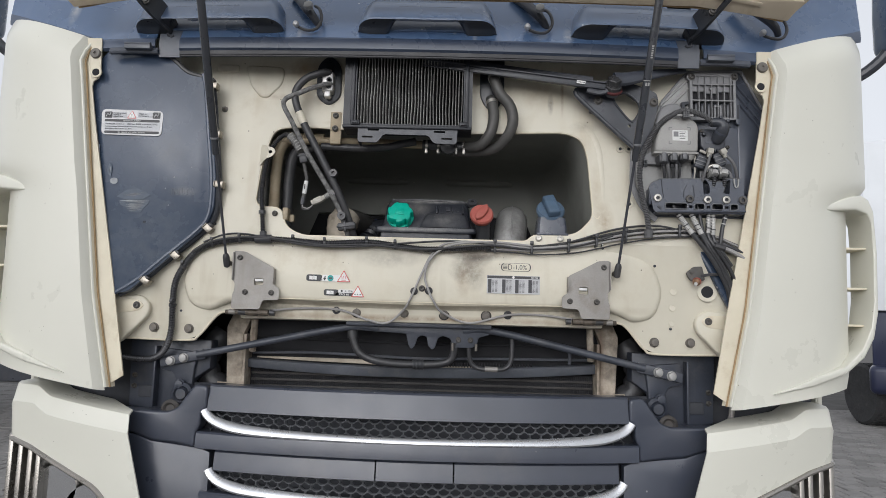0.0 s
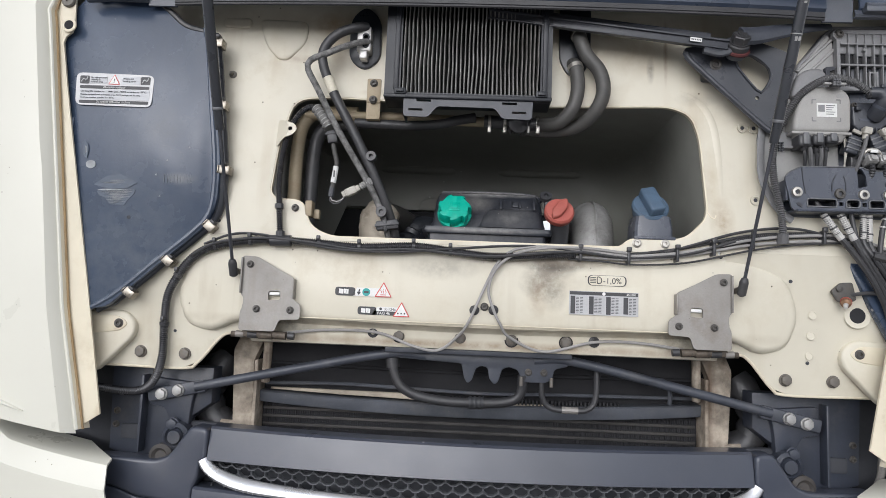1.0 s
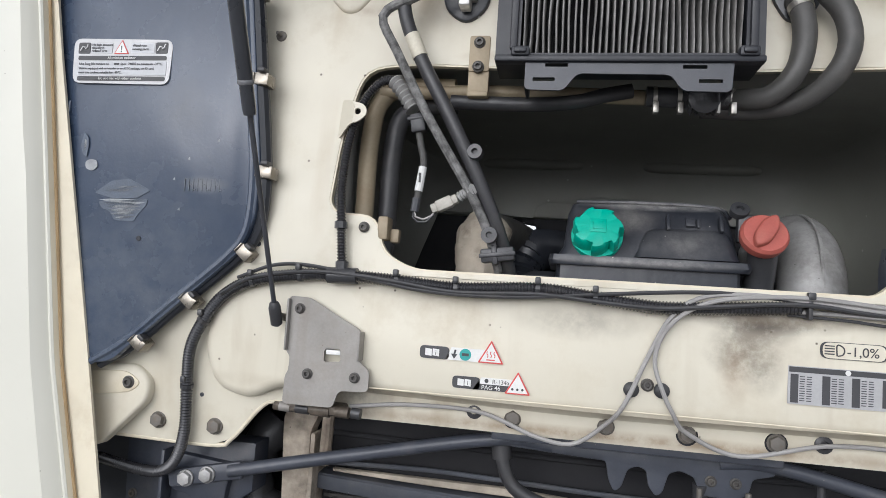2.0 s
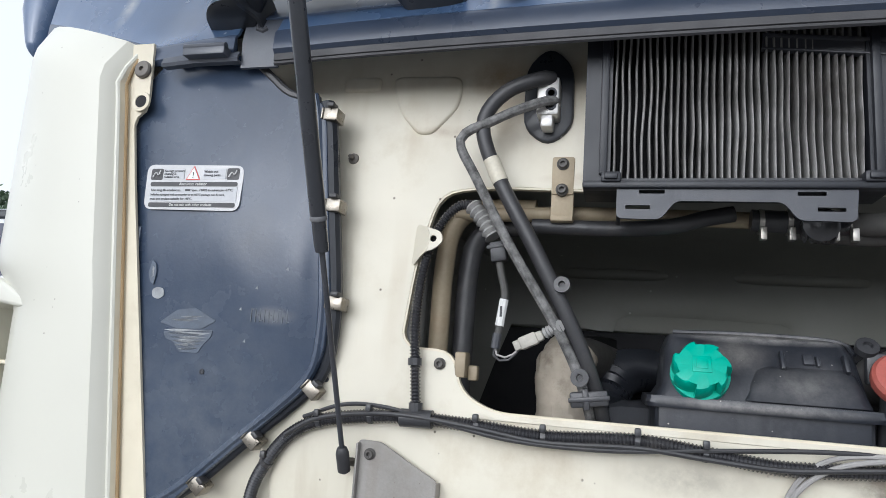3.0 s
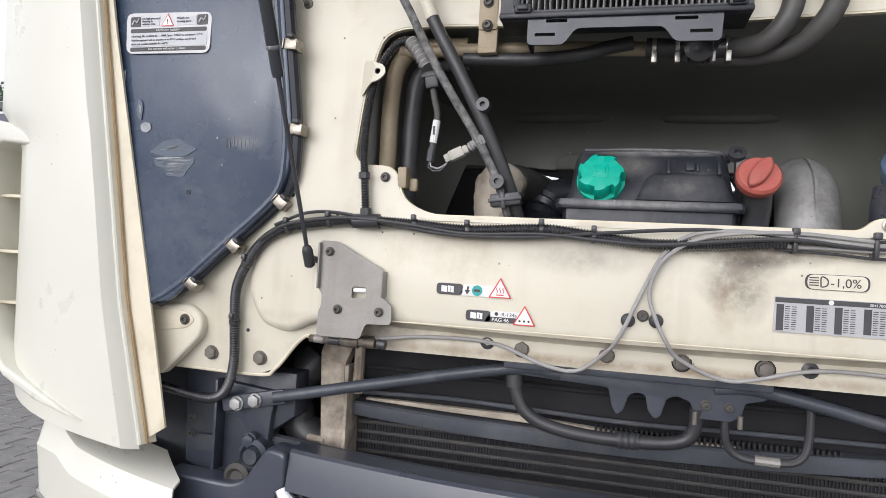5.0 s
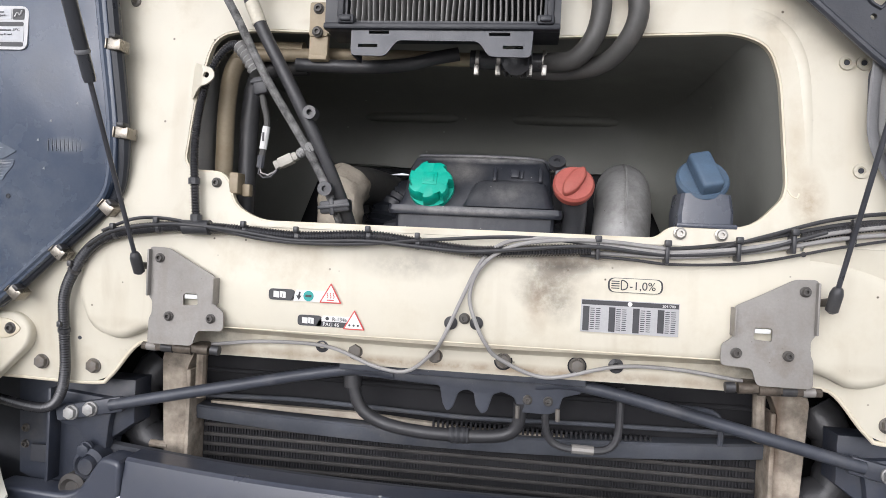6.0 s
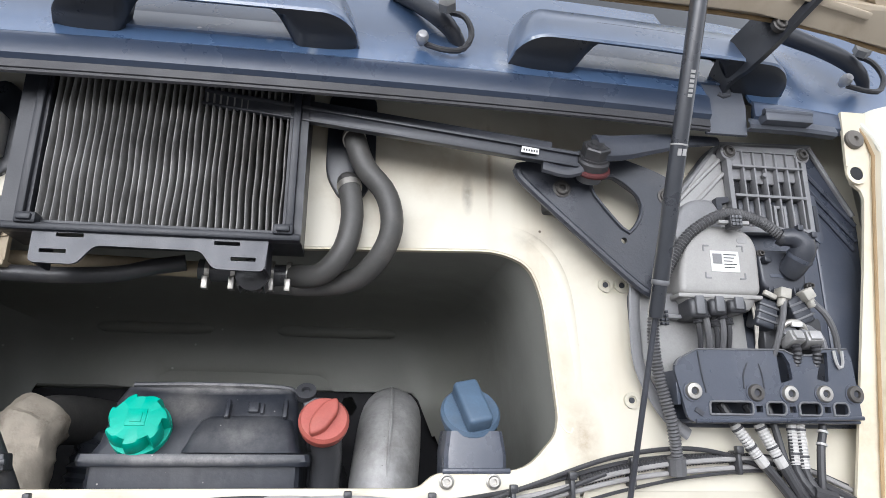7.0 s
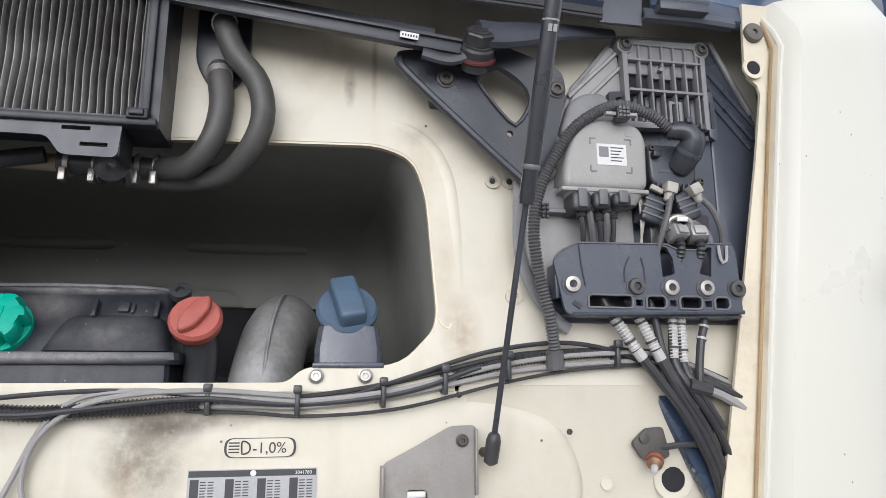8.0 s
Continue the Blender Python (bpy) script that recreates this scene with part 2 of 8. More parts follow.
chassis_black = material("chassis_black_paint", (0.046, 0.049, 0.058), 0.34, 0, 0.2, 8.0, 0.08, 140, dirt=((0.12, 0.1, 0.08), 0.4, 12))
# two blacks for dark parts and for painted shade in holes and cavities
deep_black = material("black_parts_and_cavity_shade", (0.022, 0.022, 0.025), 0.85, 0, 0.1, 6.0)
void_black = material("black_paint_and_void_shade", (0.05, 0.053, 0.062), 0.75, 0, 0.2, 6.0)
rad_frame = material("dusty_blue_grey_frame", (0.085, 0.092, 0.108), 0.45, 0, 0.25, 9.0, 0.1, 140, dirt=((0.19, 0.18, 0.165), 0.6, 12), specks=((0.25, 0.24, 0.22), 60))
dark_chrome = material("smoked_chrome", (0.36, 0.34, 0.31), 0.3, 0.8, 0.1, 6.0, 0.02, 200, dirt=((0.2, 0.16, 0.11), 0.5, 12))
chrome = material("satin_chrome_strip", (0.54, 0.55, 0.57), 0.28, 0.75, 0.05, 6.0, 0.02, 200, dirt=((0.35, 0.3, 0.24), 0.3, 16))
steel_bracket = material("grey_coated_steel", (0.30, 0.285, 0.265), 0.5, 0.3, 0.15, 8.0, 0.08, 160, dirt=((0.15, 0.11, 0.075), 0.8, 14), streaks=((0.15, 0.11, 0.08), 0.6), specks=((0.12, 0.09, 0.06), 60))
steel = material("zinc_plated_steel", (0.50, 0.48, 0.44), 0.38, 0.8, 0.12, 14.0, 0.05, 160, dirt=((0.2, 0.14, 0.08), 0.5, 30))
bolt_steel = material("dulled_bolt_steel", (0.155, 0.142, 0.125), 0.55, 0.2, 0.15, 40.0, 0.06, 200, dirt=((0.16, 0.1, 0.05), 0.6, 60))
block_metal = material("machined_aluminium", (0.66, 0.65, 0.63), 0.4, 0.5, 0.1, 20.0, 0.05, 160, dirt=((0.3, 0.28, 0.24), 0.5, 40))
oily_steel = material("oily_rusted_steel", (0.11, 0.09, 0.07), 0.5, 0.2, 0.5, 50.0, 0.2, 160, dirt=((0.04, 0.03, 0.02), 1.0, 40))
aluminium = material("tarnished_aluminium", (0.38, 0.375, 0.365), 0.5, 0.4, 0.25, 14.0, 0.12, 120, dirt=((0.14, 0.13, 0.115), 1.0, 12), specks=((0.1, 0.09, 0.08), 55), streaks=((0.18, 0.17, 0.155), 0.6))
beige_wrap = material("aged_beige_sleeve", (0.41, 0.36, 0.29), 0.8, 0, 0.3, 12.0, 0.3, 60, dirt=((0.10, 0.07, 0.05), 1.0, 18))
rusty_post = material("rust_stained_post", (0.36, 0.31, 0.25), 0.75, 0.1, 0.5, 26.0, 0.35, 90, dirt=((0.08, 0.045, 0.025), 1.0, 18), streaks=((0.10, 0.055, 0.03), 0.9), specks=((0.06, 0.04, 0.03), 40))
rad_core = material("dusty_radiator_core", (0.050, 0.047, 0.045), 0.7, 0.1, 0.3, 12.0, 0.25, 260, dirt=((0.14, 0.125, 0.11), 0.8, 7), specks=((0.2, 0.19, 0.17), 70))
# pleats toned darker across the upper middle and the right
paper_light = material("grey_pleated_paper", (0.30, 0.295, 0.285), 0.85, 0, 0.25, 30.0, 0.15, 200, dirt=((0.07, 0.065, 0.06), 1.0, 12), patches=((-0.05, 2.09, 0.17, 0.05, 0.75, (0.07, 0.065, 0.06)), (0.07, 2.08, 0.08, 0.14, 0.7, (0.09, 0.08, 0.07))))
green_cap = material("green_cap_plastic", (0.0, 0.42, 0.30), 0.42, 0, 0.1, 20.0, 0.06, 200, dirt=((0.02, 0.2, 0.15), 0.5, 25))
red_cap = material("faded_red_plastic", (0.42, 0.105, 0.082), 0.5, 0, 0.12, 25.0, 0.08, 200, dirt=((0.45, 0.2, 0.15), 0.6, 30))
blue_cap = material("blue_grey_plastic", (0.085, 0.135, 0.20), 0.45, 0, 0.12, 25.0, 0.06, 200, dirt=((0.12, 0.14, 0.16), 0.5, 20))
cream_plastic = material("cream_connector_plastic", (0.62, 0.58, 0.47), 0.45, 0, 0.08, 25.0, 0.03)
plug_beige = material("grubby_plug_plastic", (0.42, 0.40, 0.35), 0.5, 0, 0.15, 40.0, 0.05, dirt=((0.15, 0.13, 0.1), 0.7, 45))
brass = material("brown_brass", (0.26, 0.15, 0.09), 0.45, 0.5, 0.2, 30.0, 0.05)
white_print = material("white_label_film", (0.74, 0.74, 0.72), 0.4, 0, 0.04, 20.0, 0, dirt=((0.4, 0.36, 0.28), 0.3, 12))
label_field = material("pale_label_field", (0.50, 0.51, 0.53), 0.4, 0, 0.04, 20.0, 0)
silver_print = material("silver_label_film", (0.44, 0.44, 0.445), 0.35, 0.2, 0.05, 20.0, 0)
black_print = material("black_ink", (0.05, 0.05, 0.054), 0.5, 0, 0.1, 20.0, 0)
sleeve_white = material("dull_white_sleeve", (0.50, 0.49, 0.47), 0.5, 0, 0.1, 30.0, 0.03, dirt=((0.25, 0.22, 0.18), 0.4, 40))
clip_steel = material("brownish_nickel_clip", (0.30, 0.275, 0.235), 0.3, 0.85, 0.15, 40.0, 0.04, 160, dirt=((0.14, 0.09, 0.05), 0.6, 60))
scuff_grey = material("scraped_grey_plastic", (0.36, 0.375, 0.39), 0.6, 0, 0.3, 50.0, 0.1, 300, dirt=((0.05, 0.07, 0.11), 1.0, 45))
scuff_dim = material("rubbed_dull_plastic", (0.095, 0.118, 0.155), 0.55, 0, 0.3, 40.0, 0.1, 300, dirt=((0.05, 0.07, 0.11), 1.0, 40))
worn_print = material("worn_off_print", (0.12, 0.135, 0.16), 0.5, 0, 0.3, 60.0, 0)
red_print = material("red_ink", (0.60, 0.07, 0.06), 0.45, 0, 0.06, 20.0, 0)
teal_print = material("teal_ink", (0.02, 0.33, 0.31), 0.45, 0, 0.06, 20.0, 0)
grey_cable = material("grey_cable_sheath", (0.34, 0.33, 0.32), 0.5, 0, 0.1, 20.0, 0.04)
tan_pipe = material("tan_painted_pipe", (0.36, 0.295, 0.20), 0.5, 0.1, 0.15, 8.0, 0.06, 120, dirt=(RUST, 0.7, 14))
red_rubber = material("red_bush_rubber", (0.085, 0.02, 0.02), 0.55, 0, 0.2, 25.0, 0.05)
paver_stone = material("grey_concrete_paver", (0.235, 0.225, 0.215), 0.85, 0, 0.18, 9.0, 0.25, 80, dirt=((0.09, 0.085, 0.08), 0.6, 5), island=0.8)
joint_sand = material("paving_joint_sand", (0.09, 0.085, 0.08), 0.95, 0, 0.25, 3.0, 0.3, 60)
navy_paint = material("navy_blue_paint", (0.012, 0.016, 0.045), 0.35, 0, 0.1, 2.0, 0.02, 30, coat=0.3)
blue_paint = material("bright_blue_paint", (0.02, 0.08, 0.32), 0.35, 0, 0.1, 2.0, 0.02, 30, coat=0.3)
white_paint = material("white_truck_paint", (0.74, 0.76, 0.78), 0.4, 0, 0.04, 1.5, 0.02, 30)
tyre_rubber = material("tyre_rubber", (0.03, 0.03, 0.031), 0.8, 0, 0.2, 10.0, 0.2, 120, dirt=((0.1, 0.09, 0.08), 0.5, 8))
leaf = material("tree_foliage", (0.12, 0.18, 0.11), 0.7, 0, 0.45, 0.5, 0.0)
bark = material("tree_bark", (0.09, 0.07, 0.05), 0.9, 0, 0.25, 4.0, 0.3, 30)
glass_dark = material("dark_tinted_glass", (0.02, 0.024, 0.028), 0.06, 0, 0.05, 2.0, 0)
mirror_glass = material("reflector_mirror", (0.85, 0.86, 0.87), 0.08, 1.0, 0.03, 4.0, 0)


# ---- building helpers ----
def thing(name, at, label, category, group="", kind=""):
    """A thing: an Empty at its base that holds its parts."""
    e = new(name)
    e.location, e.empty_display_size = at, 0.05
    return tagged(e, label, category, group, kind)


def part(name, bm, mat, parent=None, label=""):
    """Links bm as one mesh object, in world places, under a thing or a part."""
    bmesh.ops.recalc_face_normals(bm, faces=bm.faces)
    me = bpy.data.meshes.new(name)
    bm.to_mesh(me)
    bm.free()
    for p in me.polygons:
        p.use_smooth = True
    me.set_sharp_from_angle(angle=radians(32))
    me.materials.append(mat)
    ob = new(name, me)
    if parent:
        ob.parent = parent
        ob.matrix_parent_inverse = Matrix.Translation(parent.location).inverted()
    return tagged(ob, label)


def join(*bms):
    """One bmesh out of several."""
    out = bms[0]
    for b in bms[1:]:
        me = bpy.data.meshes.new("tmp")
        b.to_mesh(me)
        b.free()
        out.from_mesh(me)
        bpy.data.meshes.remove(me)
    return out


def moved(bm, m):
    bmesh.ops.transform(bm, matrix=m, verts=bm.verts)
    return bm


def box(x0, x1, y0, y1, z0, z1, bev=0.003, seg=2):
    bm = bmesh.new()
    bmesh.ops.create_cube(bm, size=1)
    bmesh.ops.transform(bm, matrix=Matrix.Translation(((x0 + x1) / 2, (y0 + y1) / 2, (z0 + z1) / 2)) @ Matrix.Diagonal((x1 - x0, y1 - y0, z1 - z0, 1)), verts=bm.verts)
    if bev:
        bmesh.ops.bevel(bm, geom=bm.edges[:], offset=bev, segments=seg, affect="EDGES", profile=0.5)
    return bm


def rounded(poly, r, n=4):
    """The outline with its corners rounded."""
    out, k = [], len(poly)
    for i in range(k):
        p, a, b = Vector(poly[i]), Vector(poly[i - 1]), Vector(poly[(i + 1) % k])
        u, v = a - p, b - p
        cut = min(r, u.length * 0.45, v.length * 0.45)
        s, e = p + u.normalized() * cut, p + v.normalized() * cut
        for j in range(n + 1):
            w = j / n
            out.append(tuple(s * (1 - w) ** 2 + p * (2 * w * (1 - w)) + e * w ** 2))
    return out


def ring(cx, cz, r, n=16):
    return [(cx + r * math.cos(2 * math.pi * i / n), cz + r * math.sin(2 * math.pi * i / n)) for i in range(n)]


def rect(x0, x1, z0, z1):
    return [(x0, z0), (x1, z0), (x1, z1), (x0, z1)]


def plate(poly, y, thick, holes=(), bev=0.0, seg=2):
    """A sheet of outline poly in (x, z), its front at y, thick deep, with holes through it."""
    bm = bmesh.new()
    if holes:
        for loop in (poly, *holes):
            vs = [bm.verts.new((p[0], y, p[1])) for p in loop]
            for i in range(len(vs)):
                bm.edges.new((vs[i - 1], vs[i]))
        bmesh.ops.triangle_fill(bm, use_beauty=True, use_dissolve=False, edges=bm.edges[:])
    else:
        bm.faces.new([bm.verts.new((p[0], y, p[1])) for p in poly])
    ext = bmesh.ops.extrude_face_region(bm, geom=bm.faces[:])
    bmesh.ops.translate(bm, vec=(0, thick, 0), verts=[v for v in ext["geom"] if isinstance(v, bmesh.types.BMVert)])
    if bev:
        bmesh.ops.recalc_face_normals(bm, faces=bm.faces)
        lip = [e for e in bm.edges if all(abs(v.co.y - y) < 1e-6 for v in e.verts) and len(e.link_faces) == 2 and abs(e.link_faces[0].normal.dot(e.link_faces[1].normal)) < 0.7]
        bmesh.ops.bevel(bm, geom=lip, offset=bev, segments=seg, affect="EDGES", profile=0.5, clamp_overlap=True)
    return bm


def curve_points(pts, step):
    """Points at even steps along a smooth curve through pts."""
    p = [Vector(q) for q in pts]
    p = [p[0] * 2 - p[1], *p, p[-1] * 2 - p[-2]]
    fine = []
    for i in range(1, len(p) - 2):
        for j in range(16):
            t = j / 16
            fine.append(0.5 * (2 * p[i] + (p[i + 1] - p[i - 1]) * t + (2 * p[i - 1] - 5 * p[i] + 4 * p[i + 1] - p[i + 2]) * t * t + (3 * p[i] - p[i - 1] - 3 * p[i + 1] + p[i + 2]) * t ** 3))
    fine.append(p[-2])
    out, left = [fine[0]], step
    for a, b in zip(fine, fine[1:]):
        d, at = (b - a).length, 0.0
        while d - at >= left:
            at += left
            out.append(a.lerp(b, at / d))
            left = step
        left -= d - at
    if (out[-1] - fine[-1]).length > step * 0.3:
        out.append(fine[-1])
    return out


def tube(pts, r, n=10, step=0.012, rib=0.0, pitch=0.006, flat=1.0, radii=None):
    """A round pipe along a smooth curve; rib makes it corrugated; radii: the width along it, from start to end."""
    if rib:
        step = pitch / 2
    line = curve_points(pts, step)
    bm, rings, up = bmesh.new(), [], Vector((0.3, -0.9, 0.2))
    for i, c in enumerate(line):
        d = (line[min(i + 1, len(line) - 1)] - line[max(i - 1, 0)]).normalized()
        s = d.cross(up)
        s = s.normalized() if s.length > 1e-4 else Vector((1, 0, 0))
        up = s.cross(d).normalized()
        w = r + (rib if i % 2 else -rib)
        if radii:
            f = i / max(1, len(line) - 1) * (len(radii) - 1)
            k = min(int(f), len(radii) - 2)
            w = radii[k] * (1 - f + k) + radii[k + 1] * (f - k)
        rings.append([bm.verts.new(c + s * (w * math.cos(2 * math.pi * j / n)) + up * (w * flat * math.sin(2 * math.pi * j / n))) for j in range(n)])
    for a, b in zip(rings, rings[1:]):
        for j in range(n):
            bm.faces.new((a[j], a[(j + 1) % n], b[(j + 1) % n], b[j]))
    bm.faces.new(rings[0])
    bm.faces.new(rings[-1])
    return bm


def straight(pts, gap=0.004):
    """Points that keep a smooth curve straight between its corners."""
    out = [Vector(pts[0])]
    for i in range(1, len(pts)):
        a, b = Vector(pts[i - 1]), Vector(pts[i])
        u = (b - a).normalized() * min(gap, (b - a).length * 0.3)
        out += [a + u, (a + b) / 2, b - u]
    return out + [Vector(pts[-1])]


def lathe(profile, at, axis=(0, -1, 0), n=20):
    """A turned piece: profile of (radius, height) along axis from at."""
    bm, rings = bmesh.new(), []
    for r, h in profile:
        rings.append([bm.verts.new((max(r, 1e-5) * math.cos(2 * math.pi * j / n), max(r, 1e-5) * math.sin(2 * math.pi * j / n), h)) for j in range(n)])
    for a, b in zip(rings, rings[1:]):
        for j in range(n):
            bm.faces.new((a[j], a[(j + 1) % n], b[(j + 1) % n], b[j]))
    bm.faces.new(rings[0])
    bm.faces.new(rings[-1])
    return moved(bm, Matrix.Translation(at) @ Vector(axis).to_track_quat("Z", "X").to_matrix().to_4x4())


def strip(rows):
    """A sheet through rows of points."""
    bm = bmesh.new()
    vs = [[bm.verts.new(p) for p in row] for row in rows]
    for a, b in zip(vs, vs[1:]):
        for i in range(len(a) - 1):
            bm.faces.new((a[i], a[i + 1], b[i + 1], b[i]))
    return bm


def thicken(bm, d):
    bmesh.ops.recalc_face_normals(bm, faces=bm.faces)
    bmesh.ops.solidify(bm, geom=bm.faces[:], thickness=d)
    return bm


dark_bolt = material("dark_screw_steel", (0.085, 0.080, 0.074), 0.5, 0.2, 0.2, 40.0, 0.08, 200, dirt=((0.16, 0.11, 0.06), 0.5, 60))


def hex_bolt(at, r, parent, mat=bolt_steel, axis=(0, -1, 0), name="bolt", label=""):
    b = join(lathe([(r * 1.22, -0.006), (r * 1.22, 0.0015), (r * 1.1, 0.0025)], at, axis, 16), lathe([(r * 1.08, 0), (r * 1.08, 0.006), (r * 0.98, 0.0088), (r * 0.6, 0.0098), (r * 0.02, 0.010)], at, axis, 6))
    return part(name, b, mat, parent, label)


def socket_bolt(at, r, parent, mat=dark_bolt, axis=(0, -1, 0), name="bolt", label=""):
    b = lathe([(r * 1.35, -0.006), (r * 1.35, 0.0012), (r * 1.05, 0.0022), (r * 0.98, 0.0048), (r * 0.88, 0.0056), (r * 0.52, 0.0056), (r * 0.45, 0.0015), (r * 0.02, 0.0015)], at, axis, 18)
    return part(name, b, mat, parent, label)


def lettering(text, size, x, y, z, mat, parent, align="LEFT", tilt=0.0, name="lettering"):
    """Raised writing that faces the front of the truck."""
    c = bpy.data.curves.new("t", "FONT")
    c.body, c.size, c.align_x, c.extrude = text, size, align, 0.0002
    o = new("t", c)
    me = bpy.data.meshes.new_from_object(o.evaluated_get(bpy.context.evaluated_depsgraph_get()))
    bpy.data.objects.remove(o)
    bpy.data.curves.remove(c)
    bm = bmesh.new()
    bm.from_mesh(me)
    bpy.data.meshes.remove(me)
    moved(bm, pose(x, y, z, 90, tilt, 0))
    return part(name, bm, mat, parent)


def mirror(poly):
    return [(-p[0], p[1]) for p in poly][::-1]


def wall_y(z):
    """The front of the cab's front wall, which leans back a little."""
    return 1.80 + 0.06 * (z - 1.7)


def low_y(z):
    """The front of the panel beside the cross beam."""
    return 1.7973 + 0.20 * max(0.0, 1.655 - z)


# ---- the ground ----
bm = bmesh.new()
bmesh.ops.create_grid(bm, x_segments=8, y_segments=8, size=600)
ground = tagged(part("ground", moved(bm, Matrix.Translation((0, 0, -0.012))), joint_sand), "sandy joints under grey concrete paving", "ground", "", "structure")

# ---- the truck ----
truck = thing("truck", (0, 2.6, 0), "cream truck cab with its front lid raised and engine bay bare", "truck")

OPENING = rounded([(-0.335, 1.656), (-0.383, 1.68), (-0.395, 1.733), (-0.458, 1.735), (-0.472, 1.752), (-0.462, 1.86), (-0.435, 1.966), (-0.36, 1.974), (0.0, 1.962), (0.392, 1.974), (0.440, 1.956),
                   (0.458, 1.905), (0.471, 1.745), (0.466, 1.722), (0.424, 1.677), (0.306, 1.674), (0.287, 1.656)], 0.035)
bm = plate([(-0.97, 1.655), (-0.49, 1.655), (-0.49, 1.6485), (0.49, 1.6485), (0.49, 1.655), (0.97, 1.655), (0.97, 2.32), (-0.97, 2.32)], 1.80, 0.004, [OPENING, ring(-0.578, 2.018, 0.004, 8)])
for v in bm.verts:
    v.co.y += 0.06 * (v.co.z - 1.7)
firewall = part("front_wall", bm, paint_inner, truck, "cream pressed steel front wall with rust and soot")
bm = strip([[(x, wall_y(z) + d, z) for x, z in OPENING + OPENING[:1]] for d in (0.001, 0.006, 0.011)])
part("opening_lip", thicken(bm, 0.003), paint_edge, firewall)
# raised and sunk pressings of the wall
for poly in ([(-0.53, 2.154), (-0.413, 2.15), (-0.415, 2.1), (-0.455, 2.055), (-0.478, 2.055), (-0.51, 2.09)], [(-0.61, 2.13), (-0.545, 2.13), (-0.545, 2.155), (-0.61, 2.155)]):
    bm = plate(rounded(poly, 0.02), 0, 0.01, bev=0.006, seg=3)
    for v in bm.verts:
        v.co.y = wall_y(v.co.z) - 0.0045 + max(0.0, v.co.y)
    part("pressing", bm, paint_inner, firewall)
margin = [(0.30, 2.012), (0.40, 2.008), (0.452, 1.985), (0.482, 1.94), (0.494, 1.87), (0.500, 1.76), (0.497, 1.70)]
part("pressed_margin", tube([(x, wall_y(z) + 0.0172 + 0.007 * (abs(i - 3) / 3) ** 3, z) for i, (x, z) in enumerate(margin)], 0.019, 20, 0.01), paint_inner, firewall)
part("seam_sealer", tube([(x, wall_y(z) + 0.0012, z) for x, z in ((0.470, 1.738), (0.476, 1.729), (0.484, 1.726), (0.487, 1.733))], 0.002, 6, 0.004), paint_edge, firewall)
# ear with a hole at the opening's edge, and the ledge with two screws
bm = plate(rounded([(-0.464, 1.915), (-0.440, 1.905), (-0.421, 1.900), (-0.416, 1.886), (-0.428, 1.874), (-0.448, 1.868), (-0.467, 1.850)], 0.009), 0, 0.004, [ring(-0.431, 1.889, 0.005, 10)])
for v in bm.verts:
    v.co.y += wall_y(v.co.z) - 0.002 - 0.024 * min(1.0, max(0.0, (v.co.x + 0.464) / 0.024))
part("ear", bm, paint_inner, firewall)
socket_bolt((-0.412, wall_y(1.717) - 0.002, 1.717), 0.006, firewall)
part("stay_tab", join(box(-0.392, -0.376, 1.80, 1.83, 1.70, 1.735, 0.003), box(-0.376, -0.362, 1.815, 1.83, 1.697, 1.718, 0.003)), tan_pipe, firewall)
for x in (0.320, 0.379):
    socket_bolt((x, wall_y(1.667) - 0.002, 1.667), 0.007, firewall, steel)
for x, z in ((0.547, 1.928), (0.571, 1.928), (0.570, 1.769)):
    part("grommet", lathe([(0.011, 0), (0.011, 0.004), (0.006, 0.004), (0.0058, 0.0012), (0.0001, 0.001)], (x, wall_y(z), z), n=14), cream_plastic, firewall)
    part("bore", lathe([(0.0040, 0), (0.0040, 0.0022), (0.003, 0.0024), (0.0001, 0.0024)], (x, wall_y(z), z), n=12), void_black, firewall)
part("stud", lathe([(0.009, 0), (0.008, 0.003), (0.003, 0.004), (0.003, 0.016), (0.002, 0.017)], (-0.578, wall_y(2.018), 2.018), n=12), bolt_steel, firewall)
for x, z in ((0.495, 1.644), (-0.577, 1.683)):
    part("drain_hole", lathe([(0.004, 0), (0.004, 0.001), (0.003, 0.001), (0.003, 0.0004)], (x, wall_y(z), z), n=8), void_black, firewall)

# the cross beam, a folded sheet with pads at its ends
SECTION = ((1.82, 1.650), (1.7985, 1.648), (1.7985, 1.636), (1.799, 1.56), (1.800, 1.49), (1.805, 1.479), (1.832, 1.474), (1.842, 1.466), (1.845, 1.434), (1.848, 1.427), (1.875, 1.424))
xs = np.linspace(-0.505, 0.505, 45)
sag = lambda x: 0.004 * math.cos(x * 5.2)
beam = part("cross_beam", thicken(strip([[(x, y + 0.0015 * math.sin(9 * x + z * 30), z - (sag(x) if 1.46 < z < 1.5 else 0)) for x in xs] for y, z in SECTION]), 0.004), paint_beam, truck, "cream folded beam with oily soot stains")
for i, (x, z) in enumerate([(-0.178, 1.451), (-0.045, 1.452), (0.066, 1.451), (0.183, 1.451), (-0.235, 1.456), (0.243, 1.455)]):
    if i < 4:
        hex_bolt((x, 1.844, z), 0.0105, beam)
        part("bolt_gap", lathe([(0.0150, 0), (0.0150, 0.0012), (0.0129, 0.0012)], (x, 1.8445, z - 0.0005), n=20), deep_black, beam)
    else:
        part("plug", lathe([(0.012, 0), (0.012, 0.003), (0.006, 0.005), (0.005, 0.002)], (x, 1.845, z), n=14), rubber, beam)
